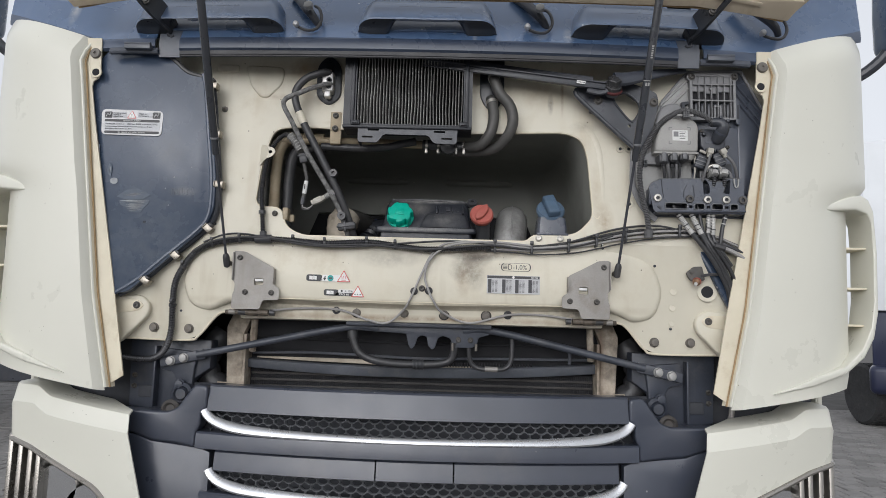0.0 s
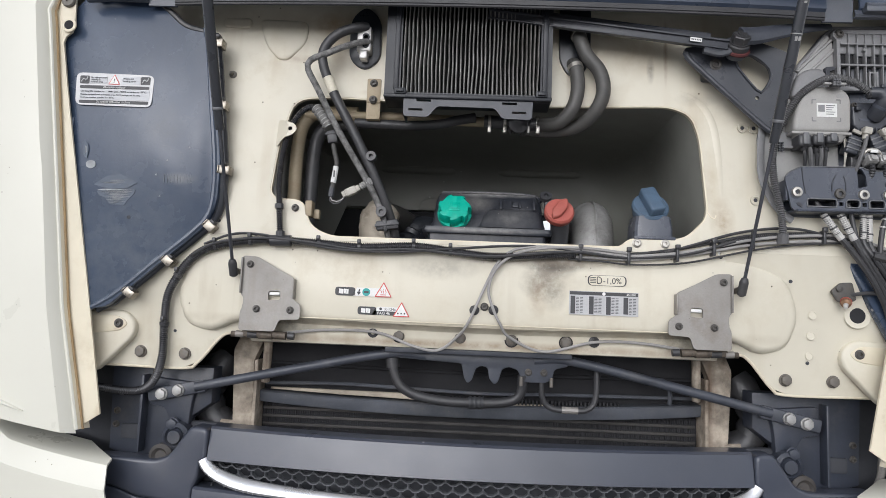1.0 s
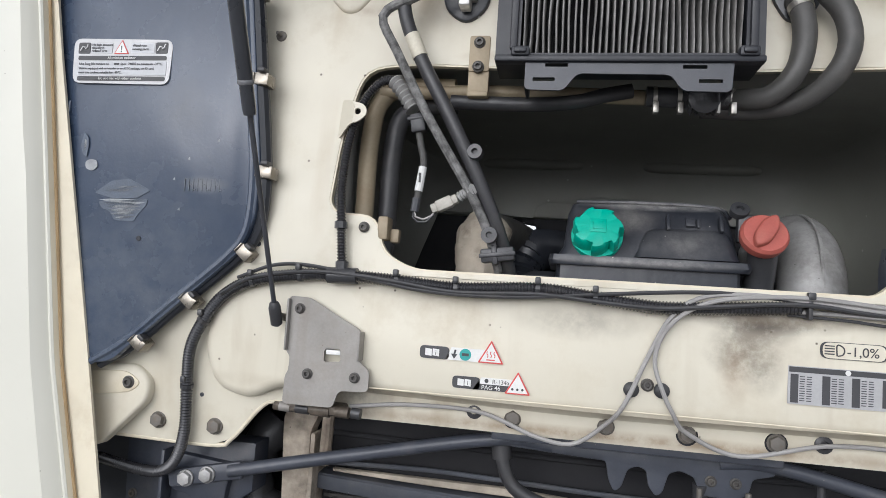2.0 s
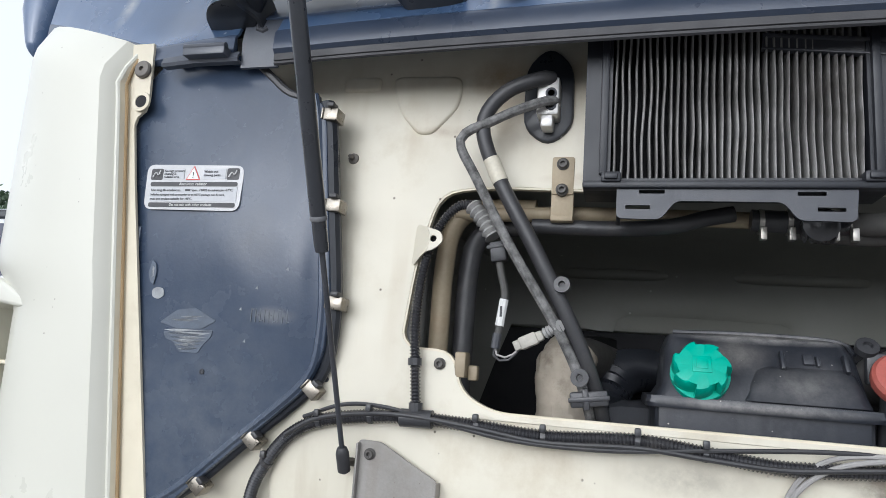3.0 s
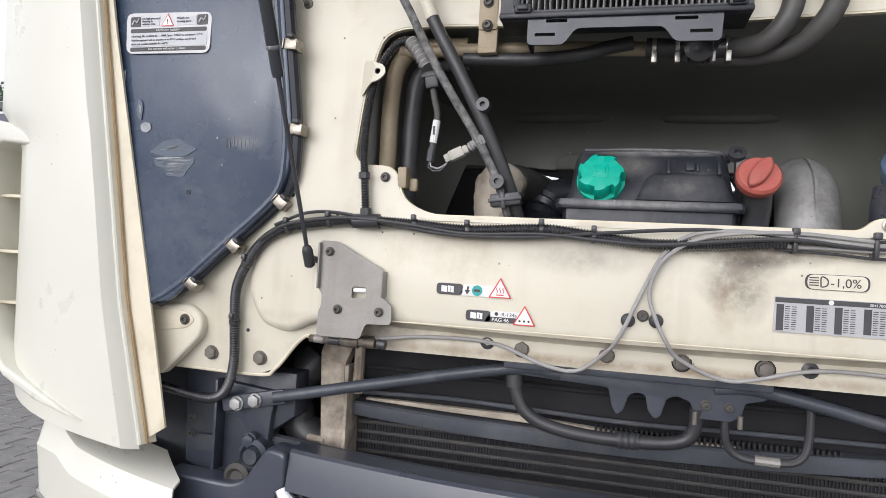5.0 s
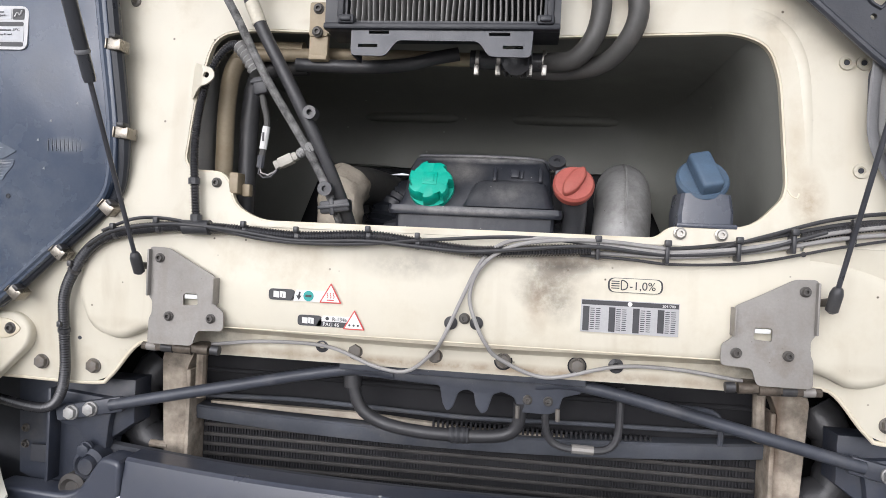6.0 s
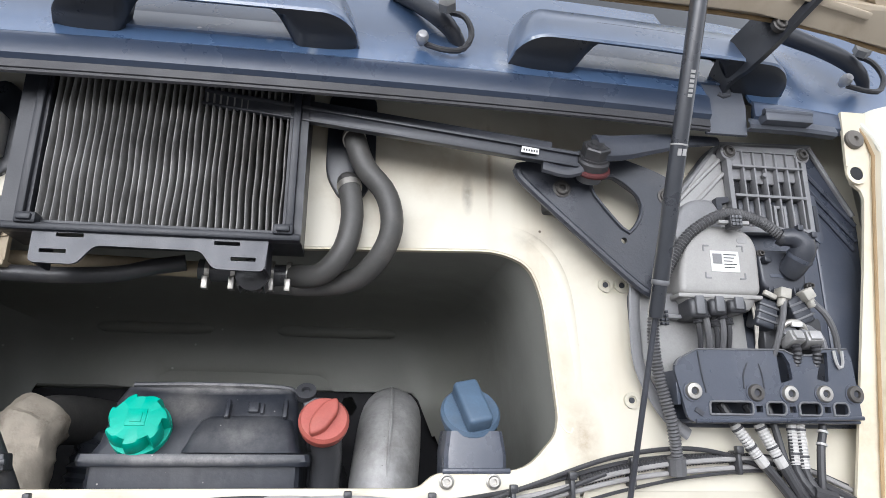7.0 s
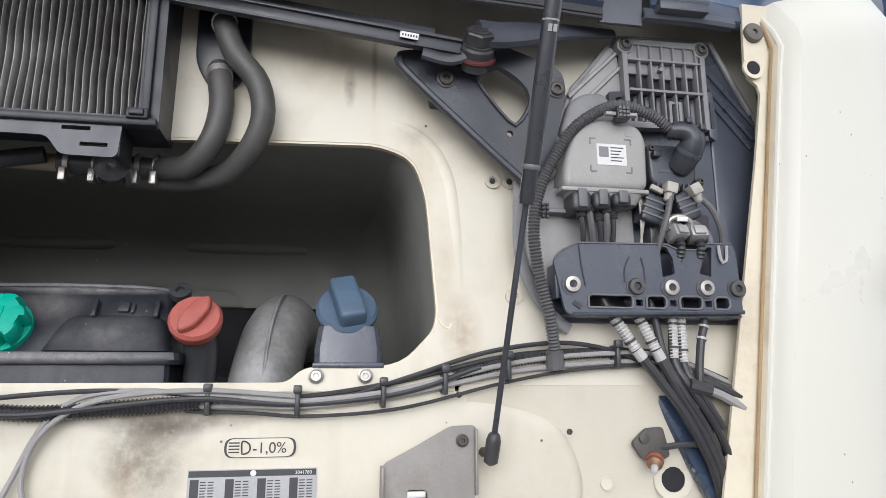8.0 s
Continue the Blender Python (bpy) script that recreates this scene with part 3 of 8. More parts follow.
socket_bolt((0.004, 1.799, 1.52), 0.0065, beam)
part("ledge_weld", strip([[(x, 1.799 - 0.0008 + d, 1.482 + w) for x in np.linspace(-0.4, 0.4, 40)] for d, w in ((0, 0.001), (-0.0005, 0.0), (0, -0.001))]), paint_edge, beam)
PAD = rounded([(0.47, 1.646), (0.545, 1.642), (0.636, 1.608), (0.668, 1.525), (0.645, 1.455), (0.585, 1.442), (0.535, 1.468), (0.47, 1.474)], 0.045, 6)
EDGE = [(0.50, 1.440), (0.549, 1.442), (0.575, 1.427), (0.622, 1.374), (0.657, 1.360), (0.84, 1.362)]
LOW = rounded([(0.495, 1.6548), *EDGE, (0.93, 1.40), (0.96, 1.6548)], 0.004)
for s in (-1, 1):
    flip = (lambda p: p) if s > 0 else mirror
    bm = plate(flip(LOW), 1.80, 0.004, [ring(0.786, 1.534, 0.016, 14)] if s > 0 else [])
    for v in bm.verts:
        v.co.y += low_y(v.co.z) - 1.80
    low = part("lower_panel", bm, paint_inner, truck)
    bm = plate(flip(PAD), 1.7995, 0.06, bev=0.016, seg=4)
    for v in bm.verts:
        v.co.y += 0.18 * max(0, 1.6 - v.co.z) * min(1, max(0, (abs(v.co.x) - 0.5) / 0.12))
    part("pad", bm, paint_beam, beam)
    part("hem", tube([(s * x, low_y(z) + 0.0025, z) for x, z in EDGE], 0.0038, 8), paint_edge, low)
    part("edge_pressing", tube([(s * (x + 0.004), low_y(z) + 0.0018, z + 0.013) for x, z in EDGE[1:]], 0.0032, 8), paint_inner, low)
    for x, z in ((0.649, 1.392), (0.748, 1.393)):
        hex_bolt((s * x, low_y(z) - 0.001, z), 0.011, low)
    bm = plate(rounded(flip([(0.885, 1.478), (0.778, 1.482), (0.752, 1.458), (0.756, 1.425), (0.836, 1.345), (0.862, 1.36)]), 0.02), 1.822, 0.02, bev=0.006, seg=3)
    lug = part("lug", bm, paint_inner, low)
    part("lug_dish", plate(rounded(flip([(0.862, 1.468), (0.79, 1.470), (0.766, 1.453), (0.785, 1.437), (0.855, 1.428)]), 0.015), 1.8195, 0.004, bev=0.002), paint_edge, lug)
    socket_bolt((s * 0.788, 1.8195, 1.453), 0.0075, lug)
for x, z, r in ((0.694, 1.531, 0.009), (0.694, 1.488, 0.009), (0.694, 1.445, 0.008)):
    part("pressed_ring", lathe([(r, 0), (r, 0.0012), (r * 0.82, 0.0012), (r * 0.80, -0.003)], (x, low_y(z) - 0.0012, z), n=18), paint_inner, low)
part("drain_hole", lathe([(0.0035, 0), (0.0035, 0.001), (0.0025, 0.001), (0.0025, 0.0004)], (-0.671, low_y(1.441), 1.441), n=8), void_black, low)
for x, z in ((0.634, 1.598), (0.692, 1.43)):
    part("drain_hole", lathe([(0.004, 0), (0.004, 0.001), (0.003, 0.001), (0.003, 0.0004)], (x, low_y(z) - (0.02 if z > 1.5 else 0), z), n=8), void_black, low)
part("hole", lathe([(0.0165, 0), (0.0165, 0.0016), (0.0155, 0.0018)], (0.786, low_y(1.534), 1.534), n=20), deep_black, low)
part("hole_rim", lathe([(0.028, 0), (0.027, 0.002), (0.0168, 0.002), (0.0165, -0.004)], (0.786, low_y(1.534), 1.534), n=22), paint_inner, low)

# inside of the engine tunnel
tunnel = part("engine_tunnel", box(-0.62, 0.62, 2.36, 2.40, 1.812, 2.25, 0.01), insulation, truck, "dark olive sound insulation lining")
gaps = [rounded([(-0.254, 1.774), (-0.182, 1.770), (-0.182, 1.798), (-0.222, 1.804), (-0.254, 1.800)], 0.004, 2), rounded([(0.182, 1.768), (0.206, 1.764), (0.217, 1.782), (0.204, 1.803), (0.186, 1.800)], 0.004, 2), rounded([(0.340, 1.792), (0.366, 1.774), (0.366, 1.806), (0.345, 1.809)], 0.004, 2)]
# black sheet paints the unlit depth behind the engine
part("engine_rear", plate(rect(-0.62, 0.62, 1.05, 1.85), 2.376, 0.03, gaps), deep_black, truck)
bay = [(0.482, 1.50), (0.478, 1.75), (0.466, 1.89), (0.452, 1.945), (0.425, 1.974), (0.37, 1.988), (0.0, 1.994), (-0.44, 1.994), (-0.505, 1.98), (-0.53, 1.92), (-0.54, 1.50)]
def lining_ring(y, inset):
    floor_z = 1.5 + 0.318 * min(1, max(0, (inset - 0.03) / 0.09))
    return [(x * (1 - inset / 0.50), y, max(floor_z, 1.5 + (z - 1.5) * (1 - inset / 1.1))) for x, z in bay]


part("tunnel_lining", thicken(strip([lining_ring(y, d) for y, d in ((1.822, 0.0), (1.86, 0.010), (1.95, 0.012), (2.12, 0.008), (2.20, 0.012), (2.25, 0.024), (2.29, 0.042), (2.32, 0.066), (2.342, 0.095), (2.354, 0.125), (2.3578, 0.16), (2.3588, 0.20), (2.3592, 0.25), (2.3594, 0.30), (2.3640, 0.32))]), 0.006), insulation, tunnel)
for x0, x1 in ((-0.309, -0.082), (0.044, 0.296)):
    part("ridge", tube([(x0, 2.362, 1.938), (x0 + 0.03, 2.349, 1.934), ((x0 + x1) / 2, 2.348, 1.933), (x1 - 0.03, 2.349, 1.934), (x1, 2.362, 1.938)], 0.012, 12, 0.02), insulation, tunnel)
part("inner_frame", tube([(-0.437, 1.875, 1.62), (-0.437, 1.875, 1.75), (-0.436, 1.875, 1.86), (-0.425, 1.875, 1.925), (-0.39, 1.875, 1.952), (-0.30, 1.875, 1.954)], 0.015, 24, 0.006), tan_pipe, truck)
part("inner_seal", tube([(-0.405, 1.90, 1.62), (-0.405, 1.90, 1.76), (-0.403, 1.90, 1.86), (-0.392, 1.90, 1.91), (-0.36, 1.90, 1.93), (-0.30, 1.90, 1.935)], 0.016, 24, 0.006), rubber, truck)
part("inner_wall", box(-0.51, -0.462, 1.83, 1.90, 1.60, 1.95, 0.008), plastic_grey, truck)
# plain blocks coloured dark for the unlit engine
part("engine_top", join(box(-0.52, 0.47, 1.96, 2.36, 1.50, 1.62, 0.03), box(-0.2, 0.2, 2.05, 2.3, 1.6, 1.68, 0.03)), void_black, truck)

# corner panels with their bead, flange and air blade
def at_height(z, table):
    for (z0, a), (z1, b) in zip(table, table[1:]):
        if z0 >= z >= z1:
            return a + (b - a) * (z0 - z) / (z0 - z1)
    return table[0][1] if z > table[0][0] else table[-1][1]


EDGE_X = ((2.19, 0.962), (1.48, 0.883), (1.22, 0.833))
OUT_X = ((2.30, 1.238), (1.83, 1.235), (1.77, 1.178), (1.42, 1.172), (1.33, 1.172), (1.22, 1.15))
for s in (-1, 1):
    rows = []
    for i in range(41):
        v, row = i / 40, []
        for f in (0, 0.015, 0.035, 0.065, 0.10, 0.16, 0.28, 0.42, 0.56, 0.70, 0.82, 0.91, 0.97, 1.0, 1.03, 1.06):
            g = min(f, 1.0)
            lo, hi = 1.222 + 0.062 * g, 2.188 + 0.098 * g
            z = lo + (hi - lo) * v
            xi, xo = at_height(z, EDGE_X) - 0.028 * max(0, (v - 0.94) / 0.06), at_height(z, OUT_X)
            y = 1.722 + 0.055 * (2.15 - z) * (1 - g) + 0.02 * g + 0.097 * g ** 3.2 + 0.028 * max(0, (v - 0.94) / 0.06) + 0.020 * (1 - min(1, f / 0.07)) ** 1.4
            x = xi + (xo - xi) * g
            if f > 1:
                x, y = xo + (0.008 if f < 1.05 else 0.012), y + (0.10 if f < 1.05 else 0.5)
            row.append((s * x, y, z))
        rows.append(row)
    panel = part("corner_panel", thicken(strip(rows), 0.006), paint_outer, truck, "glossy cream painted corner panel")
    zs = np.linspace(1.23, 2.188, 34)
    flare = lambda z: max(0.0, (z - 2.13) / 0.058)
    part("bead", tube([(s * (at_height(z, EDGE_X) - 0.002 - 0.028 * flare(z)), 1.743 + 0.055 * (2.15 - z) + 0.024 * flare(z), z) for z in zs], 0.0045, 8, 0.03), paint_outer, panel)
    part("sealer_line", tube([(s * (at_height(z, EDGE_X) - 0.010 - 0.026 * flare(z)), 1.752 + 0.055 * (2.15 - z) + 0.012 * flare(z), z) for z in zs], 0.0026, 8, 0.03), groove, panel, "brown weathered sealer line")
    outline = [(at_height(z, EDGE_X) - 0.002, z) for z in (2.19, 1.9, 1.48, 1.235)] + [(0.793, 1.262), (0.829, 1.48), (0.912, 1.96), (0.926, 2.055), (0.922, 2.068), (0.909, 2.078), (0.904, 2.10), (0.906, 2.19)]
    bm = plate(outline if s > 0 else mirror(outline), 1.757, 0.005, [ring(s * 0.915, 2.092, 0.010)], )
    for w in bm.verts:
        w.co.y += 0.054 * (2.146 - w.co.z)
    flange = part("flange", bm, paint_edge, panel, "cream flange with worn brown edges")
    bm = strip([[(s * (at_height(z, EDGE_X) - 0.003 - 0.028 * flare(z)), 1.742 + 0.055 * (2.15 - z) + 0.024 * flare(z), z) for z in zs], [(s * (at_height(z, EDGE_X) - 0.012 - 0.026 * flare(z)), 1.772 + 0.054 * (2.15 - z), z) for z in zs]])
    part("return_edge", thicken(bm, 0.003), paint_edge, panel)
    part("rubber_plug", lathe([(0.0145, -0.002), (0.0145, 0.003), (0.0125, 0.0055), (0.004, 0.006), (0.0032, 0.002), (0.0001, 0.002)], (s * 0.92, 1.756, 2.146), n=22), bolt_steel, flange)
    part("hole_rim", lathe([(0.0165, 0), (0.016, 0.003), (0.0105, 0.003), (0.010, -0.004)], (s * 0.915, 1.758, 2.092), n=20), paint_edge, flange)
    part("hole", lathe([(0.0102, 0), (0.0102, 0.0022), (0.0095, 0.0024)], (s * 0.915, 1.758, 2.092), n=18), deep_black, flange)
    blade = [(1.045, 1.752), (1.10, 1.778), (1.16, 1.800), (1.20, 1.808), (1.225, 1.797), (1.241, 1.765), (1.248, 1.65), (1.243, 1.49), (1.225, 1.42), (1.19, 1.368), (1.13, 1.325), (1.04, 1.293), (0.93, 1.268),
             (1.04, 1.314), (1.13, 1.345), (1.185, 1.392), (1.218, 1.45), (1.230, 1.52), (1.234, 1.65), (1.230, 1.735), (1.218, 1.757), (1.18, 1.766), (1.11, 1.758)]
    bm = plate(blade if s > 0 else mirror(blade), 0, 0.11, bev=0.006, seg=3)
    for w in bm.verts:
        a = abs(w.co.x)
        w.co.y += 1.762 + 0.052 * max(0, (a - 1.05) / 0.19) ** 1.4 if a > 1.05 else 1.762 - (1.05 - a) * 0.08
        if a < 1.1:
            w.co.y = min(w.co.y, 1.80)
    vane = part("air_blade", bm, paint_outer, panel, "cream moulded air guide blade")
    for z in (1.666, 1.555, 1.454):
        part("slat", box(min(s * 1.165, s * 1.235), max(s * 1.165, s * 1.235), 1.845, 1.93, z - 0.003, z + 0.003, 0.001), paint_edge, vane)
    panel.location = panel.location + Vector((-0.004, -0.012, 0))

# bumper corners with the headlamps
def bumper_point(s, f, row):
    k = min(1, max(0, (f - 0.58) / 0.16))
    top = 1.166 + 0.062 * min(f, 0.62) + 0.026 * k * k * (3 - 2 * k) - 0.038 * max(0, (f - 0.93) / 0.07)
    low = 0.60 + 0.36 * min(1, f / 0.25) ** 0.6 + 0.10 * min(1, max(0, (f - 0.25) / 0.5)) ** 0.8 + 0.022 * max(0, f - 0.75) / 0.25
    z, dy = ((top + 0.004, 0.13), (top, 0.03), (top - 0.006, 0.018), (top - 0.045, 0.004), (top - 0.052, 0.0), ((top + low) / 2, 0.004), (low, 0.012), (low, 0.06))[row]
    dy *= 0.3 + 0.7 * min(1, f / 0.25) if row == 0 else 1
    xi = 0.768 - 0.16 * (1.17 - z) - 0.2 * max(0, 1.0 - z)
    return (s * (xi + (1.158 - xi) * f), 1.765 + 0.10 * f ** 2.2 + dy + 0.05 * max(0, (f - 0.92) / 0.08) ** 2, z)


for s in (-1, 1):
    fs = np.linspace(0, 1, 41)
    bumper = part("bumper_corner", thicken(strip([[bumper_point(s, f, r) for f in fs] for r in range(8)]), 0.005), paint_outer, truck, "cream painted bumper corner")
    part("bumper_side", thicken(strip([[(s * (1.158 + 0.01 * k), 1.915 + 0.25 * k, z) for k in (0, 1, 2)] for z in (1.18, 1.0, 0.5)]), 0.005), paint_outer, bumper)
    lamp = part("headlamp", strip([[(s * x, 1.95 + 0.25 * (x - 0.7) ** 2, z) for x in np.linspace(0.74, 1.15, 9)] for z in (0.60, 0.85, 1.09)]), dark_chrome, bumper, "chrome rimmed headlamp")
    part("rim", tube([bumper_point(s, f, 6) for f in np.linspace(0.03, 1, 24)], 0.0075, 8, 0.02), dark_chrome, lamp)
    for x in (1.135, 1.105, 1.075, 1.05):
        part("trim_bar", box(min(s * x, s * (x - 0.014)), max(s * x, s * (x - 0.014)), 1.845 + 0.1 * (x - 1), 1.90, 0.60, 1.085, 0.003), dark_chrome, lamp)
    for x, z, r in ((0.90, 0.88, 0.075), (1.005, 0.94, 0.062)):
        part("reflector", lathe([(r, 0.03), (r * 0.97, 0.028), (r * 0.9, -0.005), (r * 0.6, -0.035), (r * 0.25, -0.045), (0.001, -0.047)], (s * x, 1.905, z), n=22), mirror_glass, lamp)
        part("bulb_cap", lathe([(0.016, -0.04), (0.018, -0.005), (0.014, 0.004), (0.001, 0.006)], (s * x, 1.905, z), n=16), chrome, lamp)
    part("bezel", thicken(strip([[(s * x, 1.885 + 0.2 * (x - 0.9), z - d) for x, z in ((0.86, 0.985), (0.93, 1.005), (1.0, 1.03), (1.06, 1.045))] for d in (0.0, 0.012, 0.03)]), 0.004), chrome, lamp)

# grille between the bumper corners
def bow(x):
    return 1.752 + 0.21 * x * x


def board(x0, x1, z0, z1, d0=0.0, d1=0.0, back=0.05, n=24):
    """A bowed board between two heights, with rounded long edges."""
    prof = ((d1 + back, z1 + 0.004), (d1 + 0.006, z1 + 0.003), (d1, z1 - 0.002), ((d0 + d1) / 2 - 0.001, (z0 + z1) / 2), (d0, z0 + 0.002), (d0 + 0.005, z0), (d0 + back, z0))
    return thicken(strip([[(x, bow(x) + d, z) for x in np.linspace(x0, x1, n)] for d, z in prof]), 0.003)


def honeycomb(x0, x1, z0, z1, deep, w=0.0305, h=0.0165):
    """Flat six-sided cells of thin bars, following the bow."""
    bm, row, z = bmesh.new(), 0, z0
    while z < z1 + h * 0.5:
        x = x0 + (w / 2 if row % 2 else 0)
        while x < x1:
            cell = [(-0.5, 0.2), (-0.5, -0.2), (-0.2, -0.52), (0.2, -0.52), (0.5, -0.2), (0.5, 0.2), (0.2, 0.52), (-0.2, 0.52)]
            o = [bm.verts.new((x + a * w * 1.0, bow(x + a * w) + deep, z + b * h * 1.30)) for a, b in cell]
            i = [bm.verts.new((x + a * w * 0.91, bow(x + a * w) + deep + 0.002, z + b * h * 1.12)) for a, b in cell]
            k = [bm.verts.new((x + a * w * 0.88, bow(x + a * w) + deep + 0.016, z + b * h * 1.08)) for a, b in cell]
            for j in range(8):
                bm.faces.new((o[j - 1], o[j], i[j], i[j - 1]))
                bm.faces.new((i[j - 1], i[j], k[j], k[j - 1]))
            x += w
        z += h
        row += 1
    return bm


grille = part("grille", join(board(-0.70, 0.70, 0.45, 1.235, 0.075, 0.06, 0.02)), void_black, truck, "charcoal front grille with bright strips")
part("top_board", board(-0.572, 0.572, 1.171, 1.238, 0.0, 0.012), plastic_grille, grille)
part("brow", board(-0.60, 0.60, 1.070, 1.112, -0.006, -0.002), plastic_grille, grille)
for x0, x1 in ((-0.545, -0.102), (-0.098, 0.102), (0.106, 0.545)):
    part("lower_board", board(x0, x1, 1.014, 1.064, 0.004, 0.012), plastic_grille, grille)
part("lower_brow", board(-0.58, 0.58, 0.88, 0.955, -0.004, -0.004), plastic_grille, grille)
part("skirt", board(-0.70, 0.70, 0.42, 0.875, 0.03, 0.0), plastic_grille, grille)
part("mesh_insert", honeycomb(-0.55, 0.56, 1.118, 1.170, 0.018), mesh_plastic, grille)
part("mesh_insert", honeycomb(-0.53, 0.54, 0.955, 1.014, 0.018), mesh_plastic, grille)
for z, k in ((1.174, 1.0), (1.017, 0.965)):
    half = [(0.580, 0.0), (0.568, -0.016), (0.54, -0.031), (0.49, -0.043), (0.42, -0.049), (0.30, -0.053), (0.15, -0.055)]
    pts = [(-x * k, bow(x) + 0.002, z + d) for x, d in half] + [(0, bow(0) + 0.002, z - 0.056)] + [(x * k, bow(x) + 0.002, z + d) for x, d in half[::-1]]
    part("bright_strip", tube(pts, 0.012, 10, 0.012, flat=0.55, radii=(0.0125, 0.0150, 0.0135, 0.0112, 0.0098, 0.0092, 0.009, 0.0092, 0.0098, 0.0112, 0.0135, 0.0150, 0.0125)), chrome, grille, "satin chrome U-shaped strip")
for s in (-1, 1):
    wing = [(0.5735, 1.238), (0.615, 1.240), (0.664, 1.174), (0.69, 1.163), (0.835, 1.168), (0.835, 1.118), (0.765, 1.098), (0.73, 1.085), (0.66, 1.078), (0.602, 1.072), (0.602, 1.112), (0.590, 1.13), (0.588, 1.168), (0.5735, 1.175)]
    wing = rounded(wing, 0.012, 3)
    bm = plate(wing if s > 0 else mirror(wing), 0, 0.05, bev=0.012, seg=4)
    for w in bm.verts:
        w.co.y += min(bow(w.co.x), 1.845) - 0.004
    part("grille_wing", bm, plastic_grille, grille)
    side = [(0.59, 1.070), (0.66, 1.077), (0.73, 1.084), (0.765, 1.097), (0.85, 1.117), (0.84, 1.0), (0.82, 0.6), (0.56, 0.6), (0.56, 1.06)]
    bm = plate(side if s > 0 else mirror(side), 0, 0.03, bev=0.006, seg=2)
    for w in bm.verts:
        w.co.y += min(bow(w.co.x), 1.83) + 0.012 + 0.12 * max(0, abs(w.co.x) - 0.60) * (1.15 - w.co.z)
    part("grille_cheek", bm, plastic_grille, grille)

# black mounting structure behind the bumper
# black sheet paints the shade deep behind the bumper
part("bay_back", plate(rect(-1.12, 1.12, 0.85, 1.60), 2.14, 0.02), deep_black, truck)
for s in (-1, 1):
    side = [(0.60, 1.36), (0.835, 1.36), (0.828, 1.17), (0.80, 1.16), (0.70, 1.155), (0.66, 1.17), (0.655, 1.24), (0.60, 1.28)]
    mount = part("mounting_plate", plate(side if s > 0 else mirror(side), 1.90, 0.05, bev=0.006), mount_paint, truck)
    part("rod_bracket", plate(rounded([(s * a, b) for a, b in ((0.63, 1.325), (0.735, 1.335), (0.74, 1.275), (0.70, 1.268), (0.68, 1.225), (0.645, 1.225), (0.64, 1.28))], 0.01), 1.885, 0.02, bev=0.003), mount_paint, mount)
    part("bush", lathe([(0.03, -0.02), (0.03, 0.012), (0.022, 0.018), (0.018, 0.012), (0.014, 0.022), (0.004, 0.022)], (s * 0.662, 1.876, 1.21), n=20), mount_paint, mount)
    part("bush", lathe([(0.026, -0.02), (0.026, 0.012), (0.018, 0.018), (0.012, 0.012)], (s * 0.69, 1.872, 1.168), n=20), rubber_brown, mount)
    part("bracket_rib", box(min(s * 0.745, s * 0.752), max(s * 0.745, s * 0.752), 1.87, 1.905, 1.17, 1.34, 0.002), mount_paint, mount)
    # dark block on the plate paints the window's shade
    part("bracket_window", box(min(s * 0.758, s * 0.80), max(s * 0.758, s * 0.80), 1.893, 1.901, 1.195, 1.228, 0.003), void_black, mount)
    hex_bolt((s * 0.672, 1.868, 1.236), 0.012, mount, mount_paint)
    # dark block paints the shade of the empty side space
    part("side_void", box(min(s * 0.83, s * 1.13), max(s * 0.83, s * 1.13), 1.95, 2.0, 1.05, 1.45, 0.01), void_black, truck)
    for z in (1.225, 1.255):
        socket_bolt((s * 0.815, 1.90, z), 0.006, mount)
part("fender_pipe", tube([(0.87, 1.93, 1.14), (0.885, 1.92, 1.19), (0.895, 1.93, 1.25)], 0.008, 8), steel_bracket, truck)

# cowl below the windscreen
def cowl_y(x):
    return 0.13 * max(0, (abs(x) - 0.55) / 0.70) ** 2.2 - 0.020 * (1 - min(1, abs(x) / 0.66) ** 2)


def cowl_low(x):
    return 2.135 + max(0, abs(x) - 0.92) * 0.36


COWL = ((0.001, 0.052), (0.005, 0.056), (0.018, 0.082), (0.052, 0.145), (0.09, 0.21), (0.135, 0.28))
BAND = ((0.012, 0.0205), (0.0, 0.021), (-0.003, 0.024), (-0.002, 0.047), (0.001, 0.052))
LIP = ((0.003, 0.0), (0.0, 0.002), (-0.0005, 0.005), (0.001, 0.006), (-0.001, 0.007), (-0.0015, 0.018), (0.002, 0.020), (0.02, 0.0203))
def cowl_sheet(x0, x1, n, section):
    return thicken(strip([[(x, 1.725 + cowl_y(x) + d * (1 - 0.75 * max(0, (abs(x) - 0.9) / 0.35)), cowl_low(x) + h) for x in np.linspace(x0, x1, n)] for d, h in section]), 0.004)


